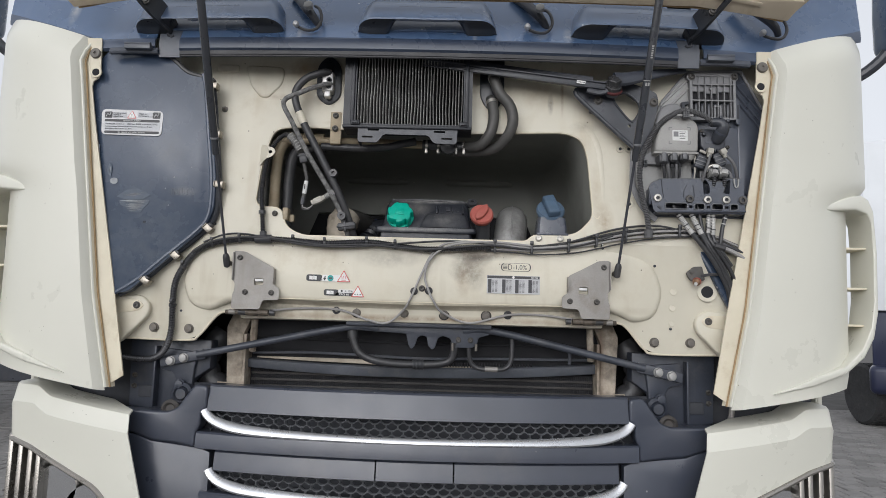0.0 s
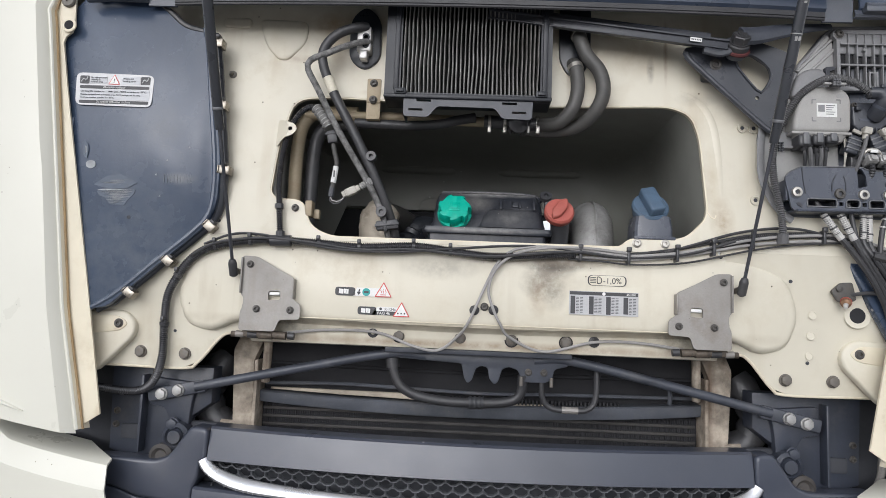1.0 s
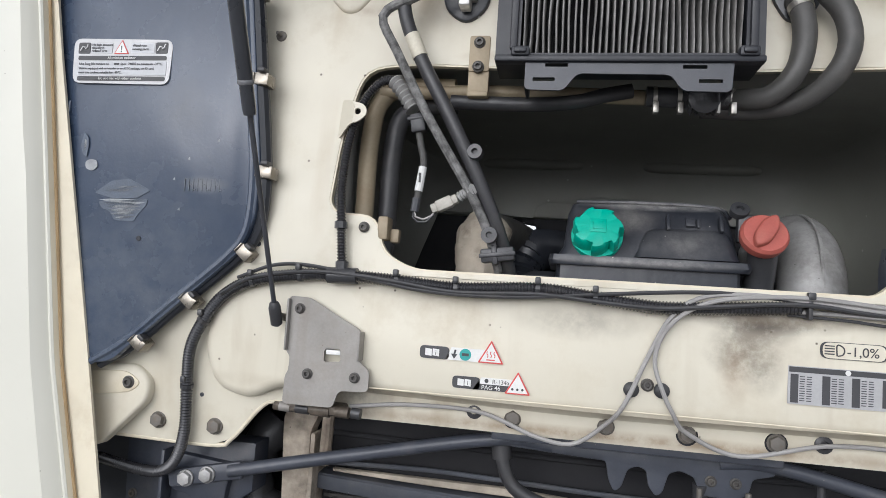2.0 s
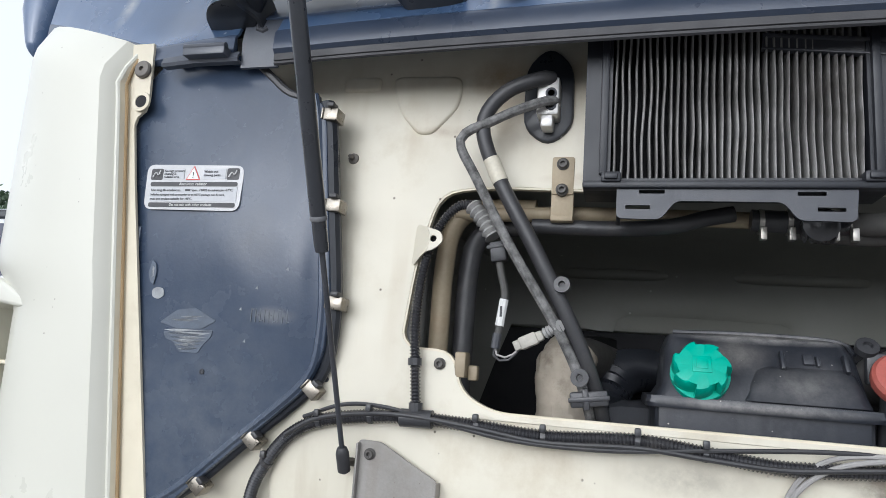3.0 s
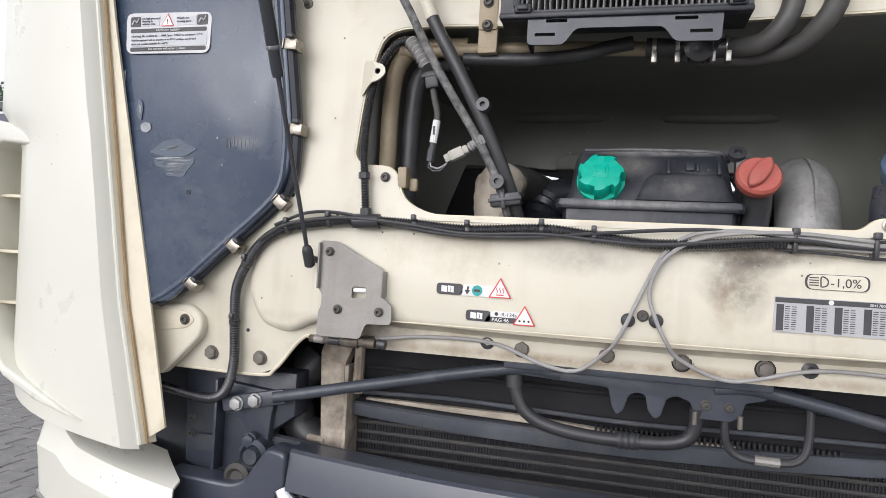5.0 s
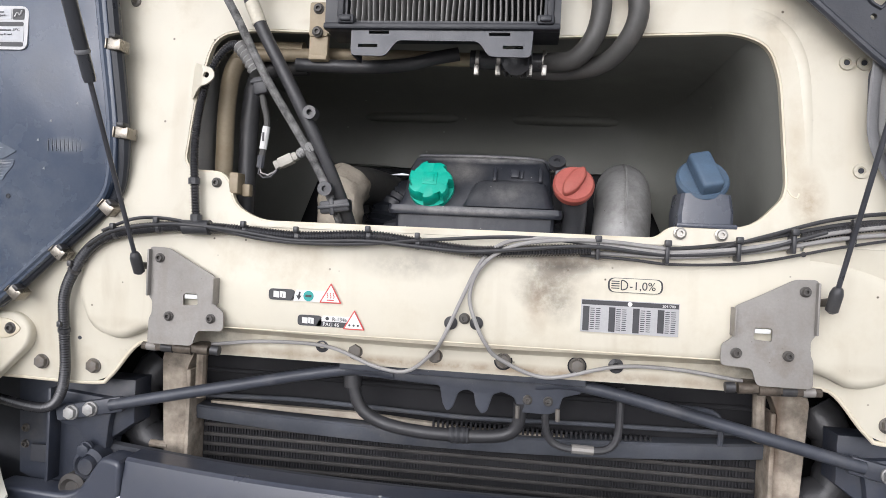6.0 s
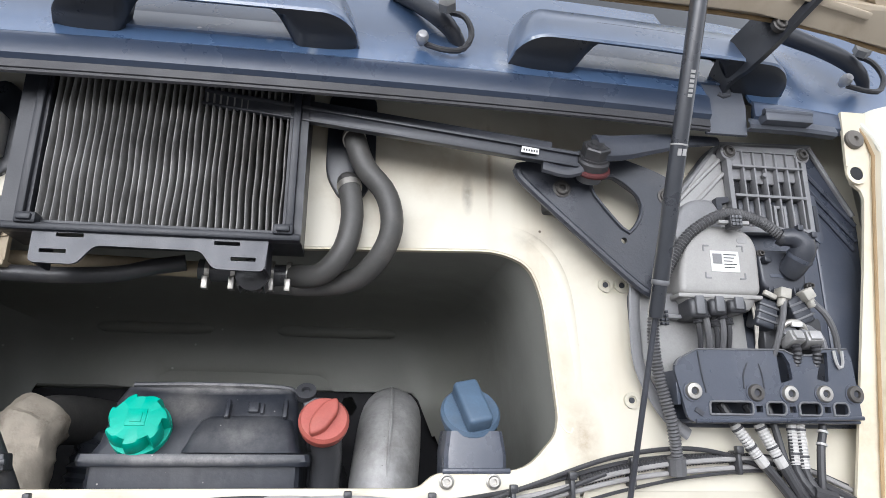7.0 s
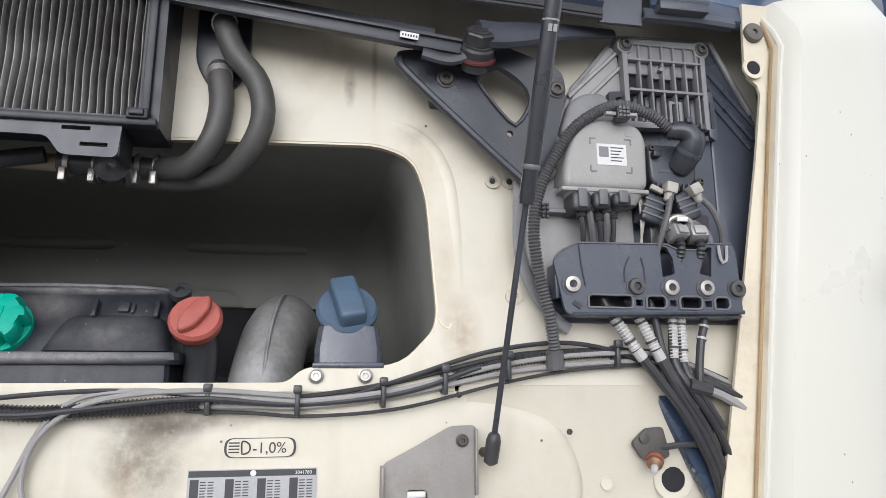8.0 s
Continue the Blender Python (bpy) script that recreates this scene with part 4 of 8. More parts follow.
cowl = part("cowl", cowl_sheet(-0.682, 0.682, 41, COWL), plastic_cowl, truck, "weathered blue-black plastic cowl below the windscreen")
# the band's darker colour stands for less sky light on its upright face
part("cowl_band", cowl_sheet(-0.682, 0.682, 41, BAND), plastic_shaded, cowl, "upright lower band in a darker, shaded tone")
part("cowl_lip", cowl_sheet(-0.682, 0.682, 41, LIP), plastic_lip, cowl, "bleached grey plastic lip")
for s in (-1, 1):
    end = part("cowl_end", cowl_sheet(min(s * 0.752, s * 1.25), max(s * 0.752, s * 1.25), 21, COWL), plastic_cowl, truck)
    part("end_band", cowl_sheet(min(s * 0.752, s * 1.25), max(s * 0.752, s * 1.25), 21, ((0.006, 0.027), (0.002, 0.026), (-0.003, 0.030), *BAND[3:])), plastic_half_shaded, end)
    part("cowl_strap", thicken(strip([[(s * x, 1.737 + d, z) for x in (0.682, 0.69, 0.714, 0.735, 0.744)] for d, z in ((0.006, 2.137), (0.002, 2.138), (-0.002, 2.18), (0.006, 2.225), (0.05, 2.28))]), 0.004), strap_plastic, cowl)
    part("slot_ring", tube([(s * 0.722, 1.7435, 2.224), (s * 0.724, 1.7405, 2.206), (s * 0.719, 1.7385, 2.197), (s * 0.711, 1.7385, 2.197), (s * 0.706, 1.739, 2.201)], 0.0042, 8), void_black, cowl)
    part("end_return", thicken(strip([[(s * x, 1.725 + cowl_y(1.25) + d * 0.25 + back, cowl_low(1.25) + h) for x, back in ((1.25, 0.0), (1.256, 0.012), (1.258, 0.30))] for d, h in COWL]), 0.004), plastic_cowl, end)
    part("hinge_cover", join(tube([(s * 0.758, 1.716, 2.164), (s * 0.830, 1.716, 2.164)], 0.0055, 10, 0.02), box(min(s * 0.758, s * 0.830), max(s * 0.758, s * 0.830), 1.7115, 1.732, 2.150, 2.164, 0.002)), strap_plastic, end)
    part("end_lip", thicken(strip([[(s * x, y, z - 0.004 * max(0, (x - 0.82) / 0.065)) for x in np.linspace(0.744, 0.878, 8)] for y, z in ((1.742, 2.1485), (1.731, 2.148), (1.730, 2.150), (1.734, 2.160))]), 0.003), strap_plastic, end)


def grab_handle(x0, x1, g0, g1, lift):
    """A moulded grab handle: a bar over an open pocket, with undercut feet at both ends."""
    def smooth(a, b, v):
        f = min(1.0, max(0.0, (v - a) / (b - a)))
        return f * f * (3 - 2 * f)

    rows = [[] for _ in range(10)]
    for x in np.linspace(x0, x1, 71):
        gap = smooth(g0 - 0.038, g0 + 0.002, x) * (1 - smooth(g1 - 0.002, g1 + 0.038, x))
        e = min(1.0, max(0.0, min(x - x0, x1 - x) / 0.05))
        e = (1 - (1 - e) ** 2) ** 0.5
        out, foot = cowl_y(x), 2.205 + 0.012 * (1 - e)
        low = foot + (2.237 - foot) * gap
        wall, front = 1.738 + out - 0.034 * gap, 1.738 - 0.053 * e + out
        edge = 2.211 + 0.016 * e
        for row, (y, z) in zip(rows, ((wall + 0.03 * (1 - gap), low + 0.004 + 0.03 * gap), (wall, low), (wall - 0.006 * e, low), (front + 0.008 * e, max(edge - 0.003, low - 0.006)), (front + 0.001, edge), (front, edge + 0.004), (front + 0.003, edge + 0.010),
                                      (front + 0.014, edge + 0.036 * e), (front + 0.034, edge + 0.066 * e), (front + 0.07, edge + 0.09 * e))):
            row.append((x, y, z + lift))
    # top and pocket painted paler for sky sheen, underside black for shade
    handle = part("grab_handle", thicken(strip(rows[4:]), 0.004), plastic_skylit, cowl)
    part("underside", strip(rows[:5]), plastic_under, handle, "underside coloured black for its shade")
    part("pocket", thicken(strip([[(x, 1.725 + cowl_y(x) + d, 2.135 + h) for x in np.linspace(g0 - 0.028, g1 + 0.04, 15)] for d, h in ((0.022, 0.080), (0.008, 0.0815), (0.046, 0.138), (0.062, 0.158))]), 0.003), plastic_skylit, cowl)


grab_handle(-0.19, 0.19, -0.078, 0.078, 0.0)
grab_handle(0.391, 0.815, 0.511, 0.695, 0.0)
grab_handle(-0.815, -0.391, -0.695, -0.511, 0.0)

# plain rest of the cab, which closes the place behind
part("cab_shell", join(box(-1.22, -1.19, 2.05, 4.1, 1.1, 3.5, 0.02), box(1.19, 1.22, 2.05, 4.1, 1.1, 3.5, 0.02), box(-1.2, 1.2, 4.05, 4.1, 2.22, 3.5, 0.02), box(-1.2, 1.2, 2.2, 4.1, 3.46, 3.5, 0.02), box(-1.2, 1.2, 2.42, 4.1, 2.22, 2.27, 0.01)), paint_outer, truck)
part("windscreen", thicken(strip([[(x, 1.84 + 0.45 * k + 0.13 * abs(x / 1.2) ** 2.2, 2.40 + 1.06 * k) for x in np.linspace(-1.19, 1.19, 13)] for k in (0, 0.5, 1.0)]), 0.008), glass_dark, truck)
part("chassis_rail", join(box(-0.45, -0.37, 2.3, 7.5, 0.75, 1.02, 0.01), box(0.37, 0.45, 2.3, 7.5, 0.75, 1.02, 0.01), box(-0.7, 0.7, 2.0, 2.4, 0.7, 0.95, 0.02)), chassis_black, truck)


def wheel(parent, x, y, r=0.5, w=0.30):
    """A road wheel: tyre with tread blocks, and its rim."""
    prof = [(r * 0.58, -w / 2 + 0.02), (r * 0.9, -w / 2), (r * 0.985, -w / 2 + 0.03), (r, -w / 2 + 0.05), (r, w / 2 - 0.05), (r * 0.985, w / 2 - 0.03), (r * 0.9, w / 2), (r * 0.58, w / 2 - 0.02)]
    t = part("tyre", lathe(prof, (x, y, r), (1, 0, 0), 40), tyre_rubber, parent)
    bm = bmesh.new()
    for i in range(44):
        for j in range(5):
            a = 2 * math.pi * (i + 0.5 * (j % 2)) / 44
            q = bmesh.ops.create_cube(bm, size=1)["verts"]
            bmesh.ops.transform(bm, verts=q, matrix=Matrix.Translation((x, y, r)) @ Matrix.Rotation(a, 4, "X") @ Matrix.Translation(((j - 2) * w * 0.17, 0, r)) @ Matrix.Rotation(0.5, 4, "Z") @ Matrix.Diagonal((w * 0.13, r * 0.105, 0.012, 1)))
    part("tread", bm, tyre_rubber, t)
    part("rim", lathe([(r * 0.56, -w * 0.3), (r * 0.56, w * 0.3), (r * 0.4, w * 0.2), (r * 0.2, w * 0.3), (0.01, w * 0.3)], (x, y, r), (1, 0, 0), 30), steel_bracket, t)


for s in (-1, 1):
    wheel(truck, s * 1.02, 2.9)
for s in (-1, 1):
    glass = thing("mirror", (s * 1.47, 2.05, 2.33), "dark plastic side mirror on a curved arm", "mirror", "side mirrors")
    bm = box(-0.043, 0.043, -0.06, 0.06, 0.0, 0.75, 0.035, 4)
    bmesh.ops.bisect_plane(bm, geom=bm.verts[:] + bm.edges[:] + bm.faces[:], plane_co=(0, 0, 0.12), plane_no=(0, 0, 1))
    for v in bm.verts:
        k = max(0.0, (0.12 - v.co.z) / 0.12)
        v.co.x = v.co.x * (1 - 0.6 * k) - s * 0.015 * k
    body = part("housing", moved(bm, Matrix.Translation((s * 1.472, 2.05, 2.325)) @ Matrix.Rotation(s * radians(2), 4, "Y")), plastic_cowl, glass)
    part("arm", tube([(s * 1.20, 2.12, 2.21), (s * 1.36, 2.10, 2.25), (s * 1.45, 2.06, 2.32), (s * 1.47, 2.05, 2.40)], 0.018, 10), plastic_dark, glass)


# ---- the raised front lid and what holds it ----
lid = thing("front_lid", (0, 1.66, 2.25), "raised cream front lid seen from below", "vehicle lid")
LID = Matrix.Translation((0, 1.645, 2.232)) @ Matrix.Rotation(radians(-40), 4, "X")
def on_lid(x, s, d):
    """A place on the lid: x across, s out from its rear edge, d above its inner skin."""
    return tuple(LID @ Vector((x, -s, d)))


def lid_sheet(outline, d, thick, bev=0.0):
    bm = plate(outline, 0, thick, bev=bev)
    for v in bm.verts:
        v.co = LID @ Vector((v.co.x, -v.co.z, d + v.co.y))
    return bm


skin = rounded([(-0.95, -0.012), (-0.70, 0.022), (0, 0.03), (0.70, 0.022), (0.95, -0.012), (1.01, 0.07), (1.06, 0.40), (1.0, 0.80), (0.0, 0.86), (-1.0, 0.80), (-1.06, 0.40), (-1.01, 0.07)], 0.02)
part("skin", lid_sheet(skin, 0.03, 0.02, 0.004), lid_paint, lid)
part("rear_rail", lid_sheet(rounded([(-0.942, -0.004), (-0.70, 0.03), (0, 0.04), (0.70, 0.03), (0.942, -0.004), (0.97, 0.05), (0, 0.085), (-0.97, 0.05)], 0.004), 0.008, 0.03, 0.005), lid_paint, lid)
part("edge_lip", tube([on_lid(x, s - 0.004, 0.028) for x, s in ((-0.94, -0.008), (-0.70, 0.024), (0, 0.032), (0.70, 0.024), (0.94, -0.008))], 0.003, 8, 0.03), groove, lid)
for s in (-1, 1):
    part("boss", lathe([(0.05, 0.0), (0.046, 0.012), (0.02, 0.014), (0.018, 0.004)], on_lid(s * 0.90, 0.09, 0.031), tuple(LID.to_3x3() @ Vector((0, 0, -1))), 20), lid_paint, lid)
    part("rail_slot", lid_sheet(rounded([(s * 0.74, 0.055), (s * 0.86, 0.035), (s * 0.862, 0.045), (s * 0.742, 0.066)], 0.003), 0.002, 0.008, 0.002), lid_paint, lid)
    part("crossbar", lid_sheet(rounded([(s * 0.50, 0.06), (s * 0.66, 0.06), (s * 0.60, 0.7), (s * 0.50, 0.7)], 0.02), 0.004, 0.028, 0.005), lid_paint, lid)
    spine = curve_points([(0.716, 1.760, 2.205), (0.720, 1.735, 2.232), (0.742, 1.668, 2.256), (0.776, 1.612, 2.290), (0.812, 1.568, 2.318)], 0.008)
    sides, flat = ([], []), Vector((0.9, 0.42, 0.0)).normalized()
    for i, c in enumerate(spine):
        d = (spine[min(i + 1, len(spine) - 1)] - spine[max(i - 1, 0)]).normalized()
        k = i / (len(spine) - 1)
        half = 0.014 + 0.017 * min(1.0, k / 0.3) - 0.010 * max(0.0, (k - 0.5) / 0.5)
        w = d.cross(flat).normalized() * half
        for side, q in zip(sides, (c + w, c - w)):
            side.append((s * q.x, q.y, q.z))
    arm = part("hinge_arm", thicken(strip([sides[0], [tuple((Vector(p) + Vector(q)) / 2) for p, q in zip(*sides)], sides[1]]), 0.009), plastic_under, lid, "black curved hinge arm")
    socket_bolt((s * 0.743, 1.637, 2.252), 0.008, arm)
    strut = thing("gas_strut", (s * 0.53, 1.785, 1.577), "black gas strut holding up the lid", "gas strut", "lid struts")
    foot, top = (Vector((0.53, 1.772, 1.579)), Vector((0.586, 1.481, 2.383))) if s > 0 else (Vector((-0.530, 1.776, 1.578)), Vector((-0.524, 1.365, 2.367)))
    d = (top - foot).normalized()
    part("tube", lathe([(0.004, 0.296), (0.0080, 0.296), (0.0090, 0.303), (0.0090, 0.335), (0.0100, 0.342), (0.0100, (top - foot).length - 0.03), (0.006, (top - foot).length)], foot, d, 18), strut_black, strut)
    part("collar", lathe([(0.0100, 0.335), (0.0106, 0.336), (0.0106, 0.340), (0.0100, 0.341)], foot, d, 18), plastic_strap, strut)
    part("rod", lathe([(0.0036, 0.0), (0.0036, 0.31)], foot, d, 12), chassis_black, strut)
    part("socket", lathe([(0.004, -0.018), (0.0088, -0.014), (0.0092, 0.012), (0.007, 0.02), (0.0048, 0.022)], foot, d, 14), rubber, strut)
    part("ball_stud", tube([tuple(foot), (foot.x - s * 0.004, 1.815, 1.573)], 0.006, 8), bolt_steel, strut)
    side = Vector((1, 0, 0))
    out = side.cross(d).normalized()
    out = out if out.y < 0 else -out
    faced = Matrix.Translation(foot) @ Matrix((side, -out, d)).transposed().to_4x4()
    if s > 0:
        for j in range(6):
            part("print_mark", moved(box(-0.0026, 0.0026, -0.0104, -0.0096, 0.553 + 0.0055 * j, 0.5565 + 0.0055 * j, 0), faced), plastic_grey, strut)
        part("print_band", lathe([(0.0100, 0.498), (0.0103, 0.4985), (0.0103, 0.4995), (0.0100, 0.500)], foot, d, 18), plastic_grey, strut)
        for x in (-0.005, 0.0008):
            part("print_mark", moved(box(x, x + 0.0042, -0.0104, -0.0082, 0.486, 0.494, 0), faced), plastic_grey, strut)

# ---- hinge brackets on the beam ----
for s in (-1, 1):
    br = thing("hinge_bracket", (s * 0.45, 1.80, 1.45), "grey steel hinge bracket with grimy lower hinge", "bracket", "lid hinge brackets")
    o = [(0.514, 1.608), (0.482, 1.607), (0.436, 1.582), (0.400, 1.564), (0.400, 1.518), (0.384, 1.508), (0.384, 1.477), (0.428, 1.475), (0.436, 1.45), (0.513, 1.45), (0.512, 1.49), (0.507, 1.50), (0.507, 1.52), (0.514, 1.528)]
    flip = (lambda p: p) if s > 0 else mirror
    part("plate", plate(rounded(flip(o), 0.007), 1.785, 0.0035, [flip(rounded([(0.428, 1.517), (0.454, 1.515), (0.454, 1.532), (0.45, 1.535), (0.43, 1.535)], 0.004))]), steel_bracket, br)
    part("side_fold", box(min(s * 0.5105, s * 0.514), max(s * 0.5105, s * 0.514), 1.776, 1.80, 1.528, 1.604, 0.0015), steel_bracket, br)
    part("side_fold", box(min(s * 0.3985, s * 0.402), max(s * 0.3985, s * 0.402), 1.776, 1.80, 1.52, 1.562, 0.0015), steel_bracket, br)
    part("spacer", box(min(s * 0.39, s * 0.51), max(s * 0.39, s * 0.51), 1.7885, 1.802, 1.478, 1.505, 0.002), steel_bracket, br)
    part("catch_tab", box(min(s * 0.430, s * 0.452), max(s * 0.430, s * 0.452), 1.786, 1.80, 1.526, 1.533, 0.001), white_print, br)
    for x, z in ((0.496, 1.590), (0.477, 1.496), (0.405, 1.496)):
        socket_bolt((s * x, 1.784, z), 0.0058, br)
    for x0, x1, r, m in ((0.398, 0.412, 0.0080, nut_black), (0.416, 0.438, 0.0085, oily_steel), (0.445, 0.474, 0.0092, oily_steel), (0.478, 0.500, 0.0080, nut_black), (0.507, 0.524, 0.0072, steel_bracket)):
        part("knuckle", tube([(s * x0, 1.806, 1.441), (s * x1, 1.806, 1.442)], r, 14, 0.01), m, br)
    for x0, x1 in ((0.430, 0.452), (0.470, 0.512)):
        part("knuckle_leaf", box(min(s * x0, s * x1), max(s * x0, s * x1), 1.800, 1.845, 1.436, 1.4495, 0.003), oily_steel, br)
    part("hinge_pin", tube([(s * 0.42, 1.81, 1.44), (s * 0.535, 1.81, 1.441)], 0.0065, 8), oily_steel, br)

# ---- side cover with its rubber edge and clips ----
def cover_y(z):
    return 1.757 + 0.045 * (2.1 - z)


cover = thing("side_cover", (-0.75, 1.79, 1.48), "scuffed slate-blue plastic side cover held by metal clips", "cover panel")
o = rounded([(-0.93, 2.125), (-0.888, 2.166), (-0.738, 2.163), (-0.665, 2.102), (-0.612, 2.09), (-0.601, 2.06), (-0.572, 1.80), (-0.575, 1.72), (-0.60, 1.665), (-0.80, 1.487), (-0.862, 1.478), (-0.95, 2.08)], 0.015)
bm = plate(o, 0, 0.03, bev=0.004)
for v in bm.verts:
    v.co.y += cover_y(v.co.z) + 0.012 * max(0, min(1, (abs(v.co.x) - 0.86) / 0.06)) * (1 if v.co.z < 1.8 else 0.3)
body = part("panel", bm, plastic_cover, cover)
part("top_edge", tube([(-0.738, cover_y(2.16) + 0.004, 2.163), (-0.70, cover_y(2.13) + 0.004, 2.13), (-0.665, cover_y(2.1) + 0.004, 2.102), (-0.615, cover_y(2.09) + 0.006, 2.09)], 0.007, 8), rubber, cover)
SEAL = [(-0.612, 2.094), (-0.602, 2.05), (-0.588, 1.93), (-0.574, 1.81), (-0.572, 1.74), (-0.580, 1.69), (-0.610, 1.652), (-0.69, 1.583), (-0.77, 1.513), (-0.83, 1.476)]
part("rubber_edge", tube([(x + 0.001, cover_y(z) + 0.016, z - (0.004 if z > 1.7 else -0.003)) for x, z in SEAL], 0.013, 10, radii=(0.013, 0.013, 0.013, 0.012, 0.008, 0.007, 0.007, 0.007)), plastic_under, cover)
part("edge_bead", tube([(x - 0.012, cover_y(z) + 0.002, z + 0.005) for x, z in SEAL], 0.006, 8), plastic_cover, cover)
for x, z, turn in ((-0.603, 2.068, 4), (-0.587, 1.931, 4), (-0.572, 1.790, 4), (-0.596, 1.668, 41), (-0.682, 1.591, 41), (-0.762, 1.520, 41)):
    bm = join(box(-0.010, 0.013, -0.007, 0.02, -0.0095, 0.0095, 0.0016, 2), box(-0.0125, -0.010, -0.009, 0.012, -0.0085, 0.0085, 0.0008))
    part("clip", moved(bm, Matrix.Translation((x + 0.006, cover_y(z) + 0.006, z)) @ Matrix.Rotation(radians(turn), 4, "Y")), clip_steel, cover)
    part("clip_claw", moved(box(-0.004, 0.008, -0.014, 0.004, 0.009, 0.016, 0.002), Matrix.Translation((x + 0.006, cover_y(z) + 0.006, z)) @ Matrix.Rotation(radians(turn), 4, "Y")), rubber, cover)
part("hook", box(-0.93, -0.90, 1.765, 1.79, 1.862, 1.895, 0.004), plastic_cover, cover)
for i in range(9):
    x = -0.694 + 0.0072 * i
    part("worn_mark", join(box(x, x + 0.0012, cover_y(1.767) - 0.0005, cover_y(1.767) + 0.001, 1.757, 1.777, 0), box(x, x + 0.005, cover_y(1.767) - 0.0005, cover_y(1.767) + 0.001, 1.7745 - 0.008 * (i % 3), 1.776 - 0.008 * (i % 3), 0)), worn_print, body)
def scuff(poly, mat, soft=0.004):
    """A scraped patch, a hair proud of the cover."""
    bm = plate(rounded(poly, soft), 0.0, 0.001)
    for v in bm.verts:
        v.co.y += cover_y(v.co.z) - 0.0004
    part("scuff", bm, mat, body)


scuff([(-0.847, 1.748), (-0.818, 1.768), (-0.787, 1.772), (-0.750, 1.755), (-0.773, 1.742), (-0.813, 1.740)], scuff_dim)
for z, x0, x1, h in ((1.7375, -0.838, -0.754, 0.0022), (1.733, -0.835, -0.758, 0.0030), (1.7275, -0.828, -0.762, 0.0026), (1.722, -0.822, -0.764, 0.0034), (1.7165, -0.817, -0.770, 0.0030), (1.711, -0.810, -0.773, 0.0030), (1.753, -0.826, -0.778, 0.0026), (1.758, -0.812, -0.770, 0.0022)):
    scuff([(x0, z), (x0 + 0.02, z + h), (x1 - 0.015, z + h), (x1, z + 0.003), (x1 - 0.02, z - h * 0.6), (x0 + 0.012, z - h * 0.7)], scuff_grey, 0.001)
scuff([(-0.839, 1.735), (-0.754, 1.741), (-0.756, 1.731), (-0.771, 1.715), (-0.775, 1.706), (-0.809, 1.706), (-0.819, 1.721), (-0.833, 1.724)], scuff_dim)
scuff([(-0.872, 1.842), (-0.865, 1.836), (-0.863, 1.823), (-0.866, 1.804), (-0.872, 1.808), (-0.877, 1.822)], scuff_dim, 0.002)
scuff([(-0.871, 1.833), (-0.867, 1.830), (-0.867, 1.818), (-0.871, 1.812)], scuff_grey, 0.001)
scuff([(-0.858, 1.801), (-0.847, 1.799), (-0.845, 1.788), (-0.855, 1.782), (-0.866, 1.786), (-0.867, 1.797)], scuff_grey, 0.004)
for x, z in ((-0.691, 1.805), (-0.714, 1.773), (-0.703, 1.727), (-0.644, 1.834)):
    scuff([(x, z), (x + 0.003, z + 0.004), (x + 0.004, z - 0.001)], scuff_grey, 0.0005)
part("screw_hole", lathe([(0.004, 0), (0.004, 0.001), (0.003, 0.001), (0.003, 0.0004)], (-0.765, cover_y(1.680), 1.680), n=8), void_black, body)
for x0, x1 in ((-0.862, -0.838), (-0.772, -0.742)):
    part("hook", box(x0, x1, cover_y(2.16) - 0.006, cover_y(2.16) + 0.01, 2.150, 2.164, 0.003), plastic_cover, cover)


def outline_ring(poly, w):
    """An outline and the same outline drawn in by w."""
    cx, cz = sum(p[0] for p in poly) / len(poly), sum(p[1] for p in poly) / len(poly)
    r = max(math.hypot(p[0] - cx, p[1] - cz) for p in poly)
    k = 1 - w / r
    return [(cx + (p[0] - cx) * k, cz + (p[1] - cz) * k) for p in poly]


def warning_triangle(parent, cx, z0, w, y):
    h = w * 0.88
    tri = rounded([(cx - w / 2, z0), (cx + w / 2, z0), (cx, z0 + h)], w * 0.06)
    t = part("triangle", plate(tri, y, 0.0006), red_print, parent, "red warning triangle")
    part("triangle_field", plate([(cx - w * 0.405, z0 + h * 0.06), (cx + w * 0.405, z0 + h * 0.06), (cx, z0 + h * 0.875)], y - 0.0006, 0.0005), white_print, t)
    return t


# large label on the cover
lab = thing("warning_label", (-0.815, 1.77, 1.92), "silver warning label with black print and red triangle", "label", "labels")
ly = cover_y(1.955) - 0.0012
o = rounded([(-0.899, 1.921), (-0.731, 1.919), (-0.729, 1.990), (-0.902, 1.993)], 0.014)
part("base", plate(o, ly, 0.003), silver_print, lab)
part("band", plate(rounded(rect(-0.892, -0.738, 1.9575, 1.9645), 0.005), ly - 0.0006, 0.0005), black_print, lab)
part("band", plate(rounded(rect(-0.891, -0.738, 1.9245, 1.9315), 0.004), ly - 0.0006, 0.0005), black_print, lab)
part("field", plate(rect(-0.891, -0.737, 1.9335, 1.956), ly - 0.0006, 0.0005), label_field, lab)
for x0, x1 in ((-0.893, -0.872), (-0.758, -0.737)):
    part("pictogram", plate(rounded(rect(x0, x1, 1.968, 1.986), 0.003), ly - 0.0006, 0.0005), black_print, lab)
    part("pictogram_mark", tube([(x0 + 0.004, ly - 0.001, 1.972), (x0 + 0.009, ly - 0.001, 1.980), (x0 + 0.014, ly - 0.001, 1.975), (x0 + 0.017, ly - 0.001, 1.983)], 0.0014, 6, 0.004), silver_print, lab)
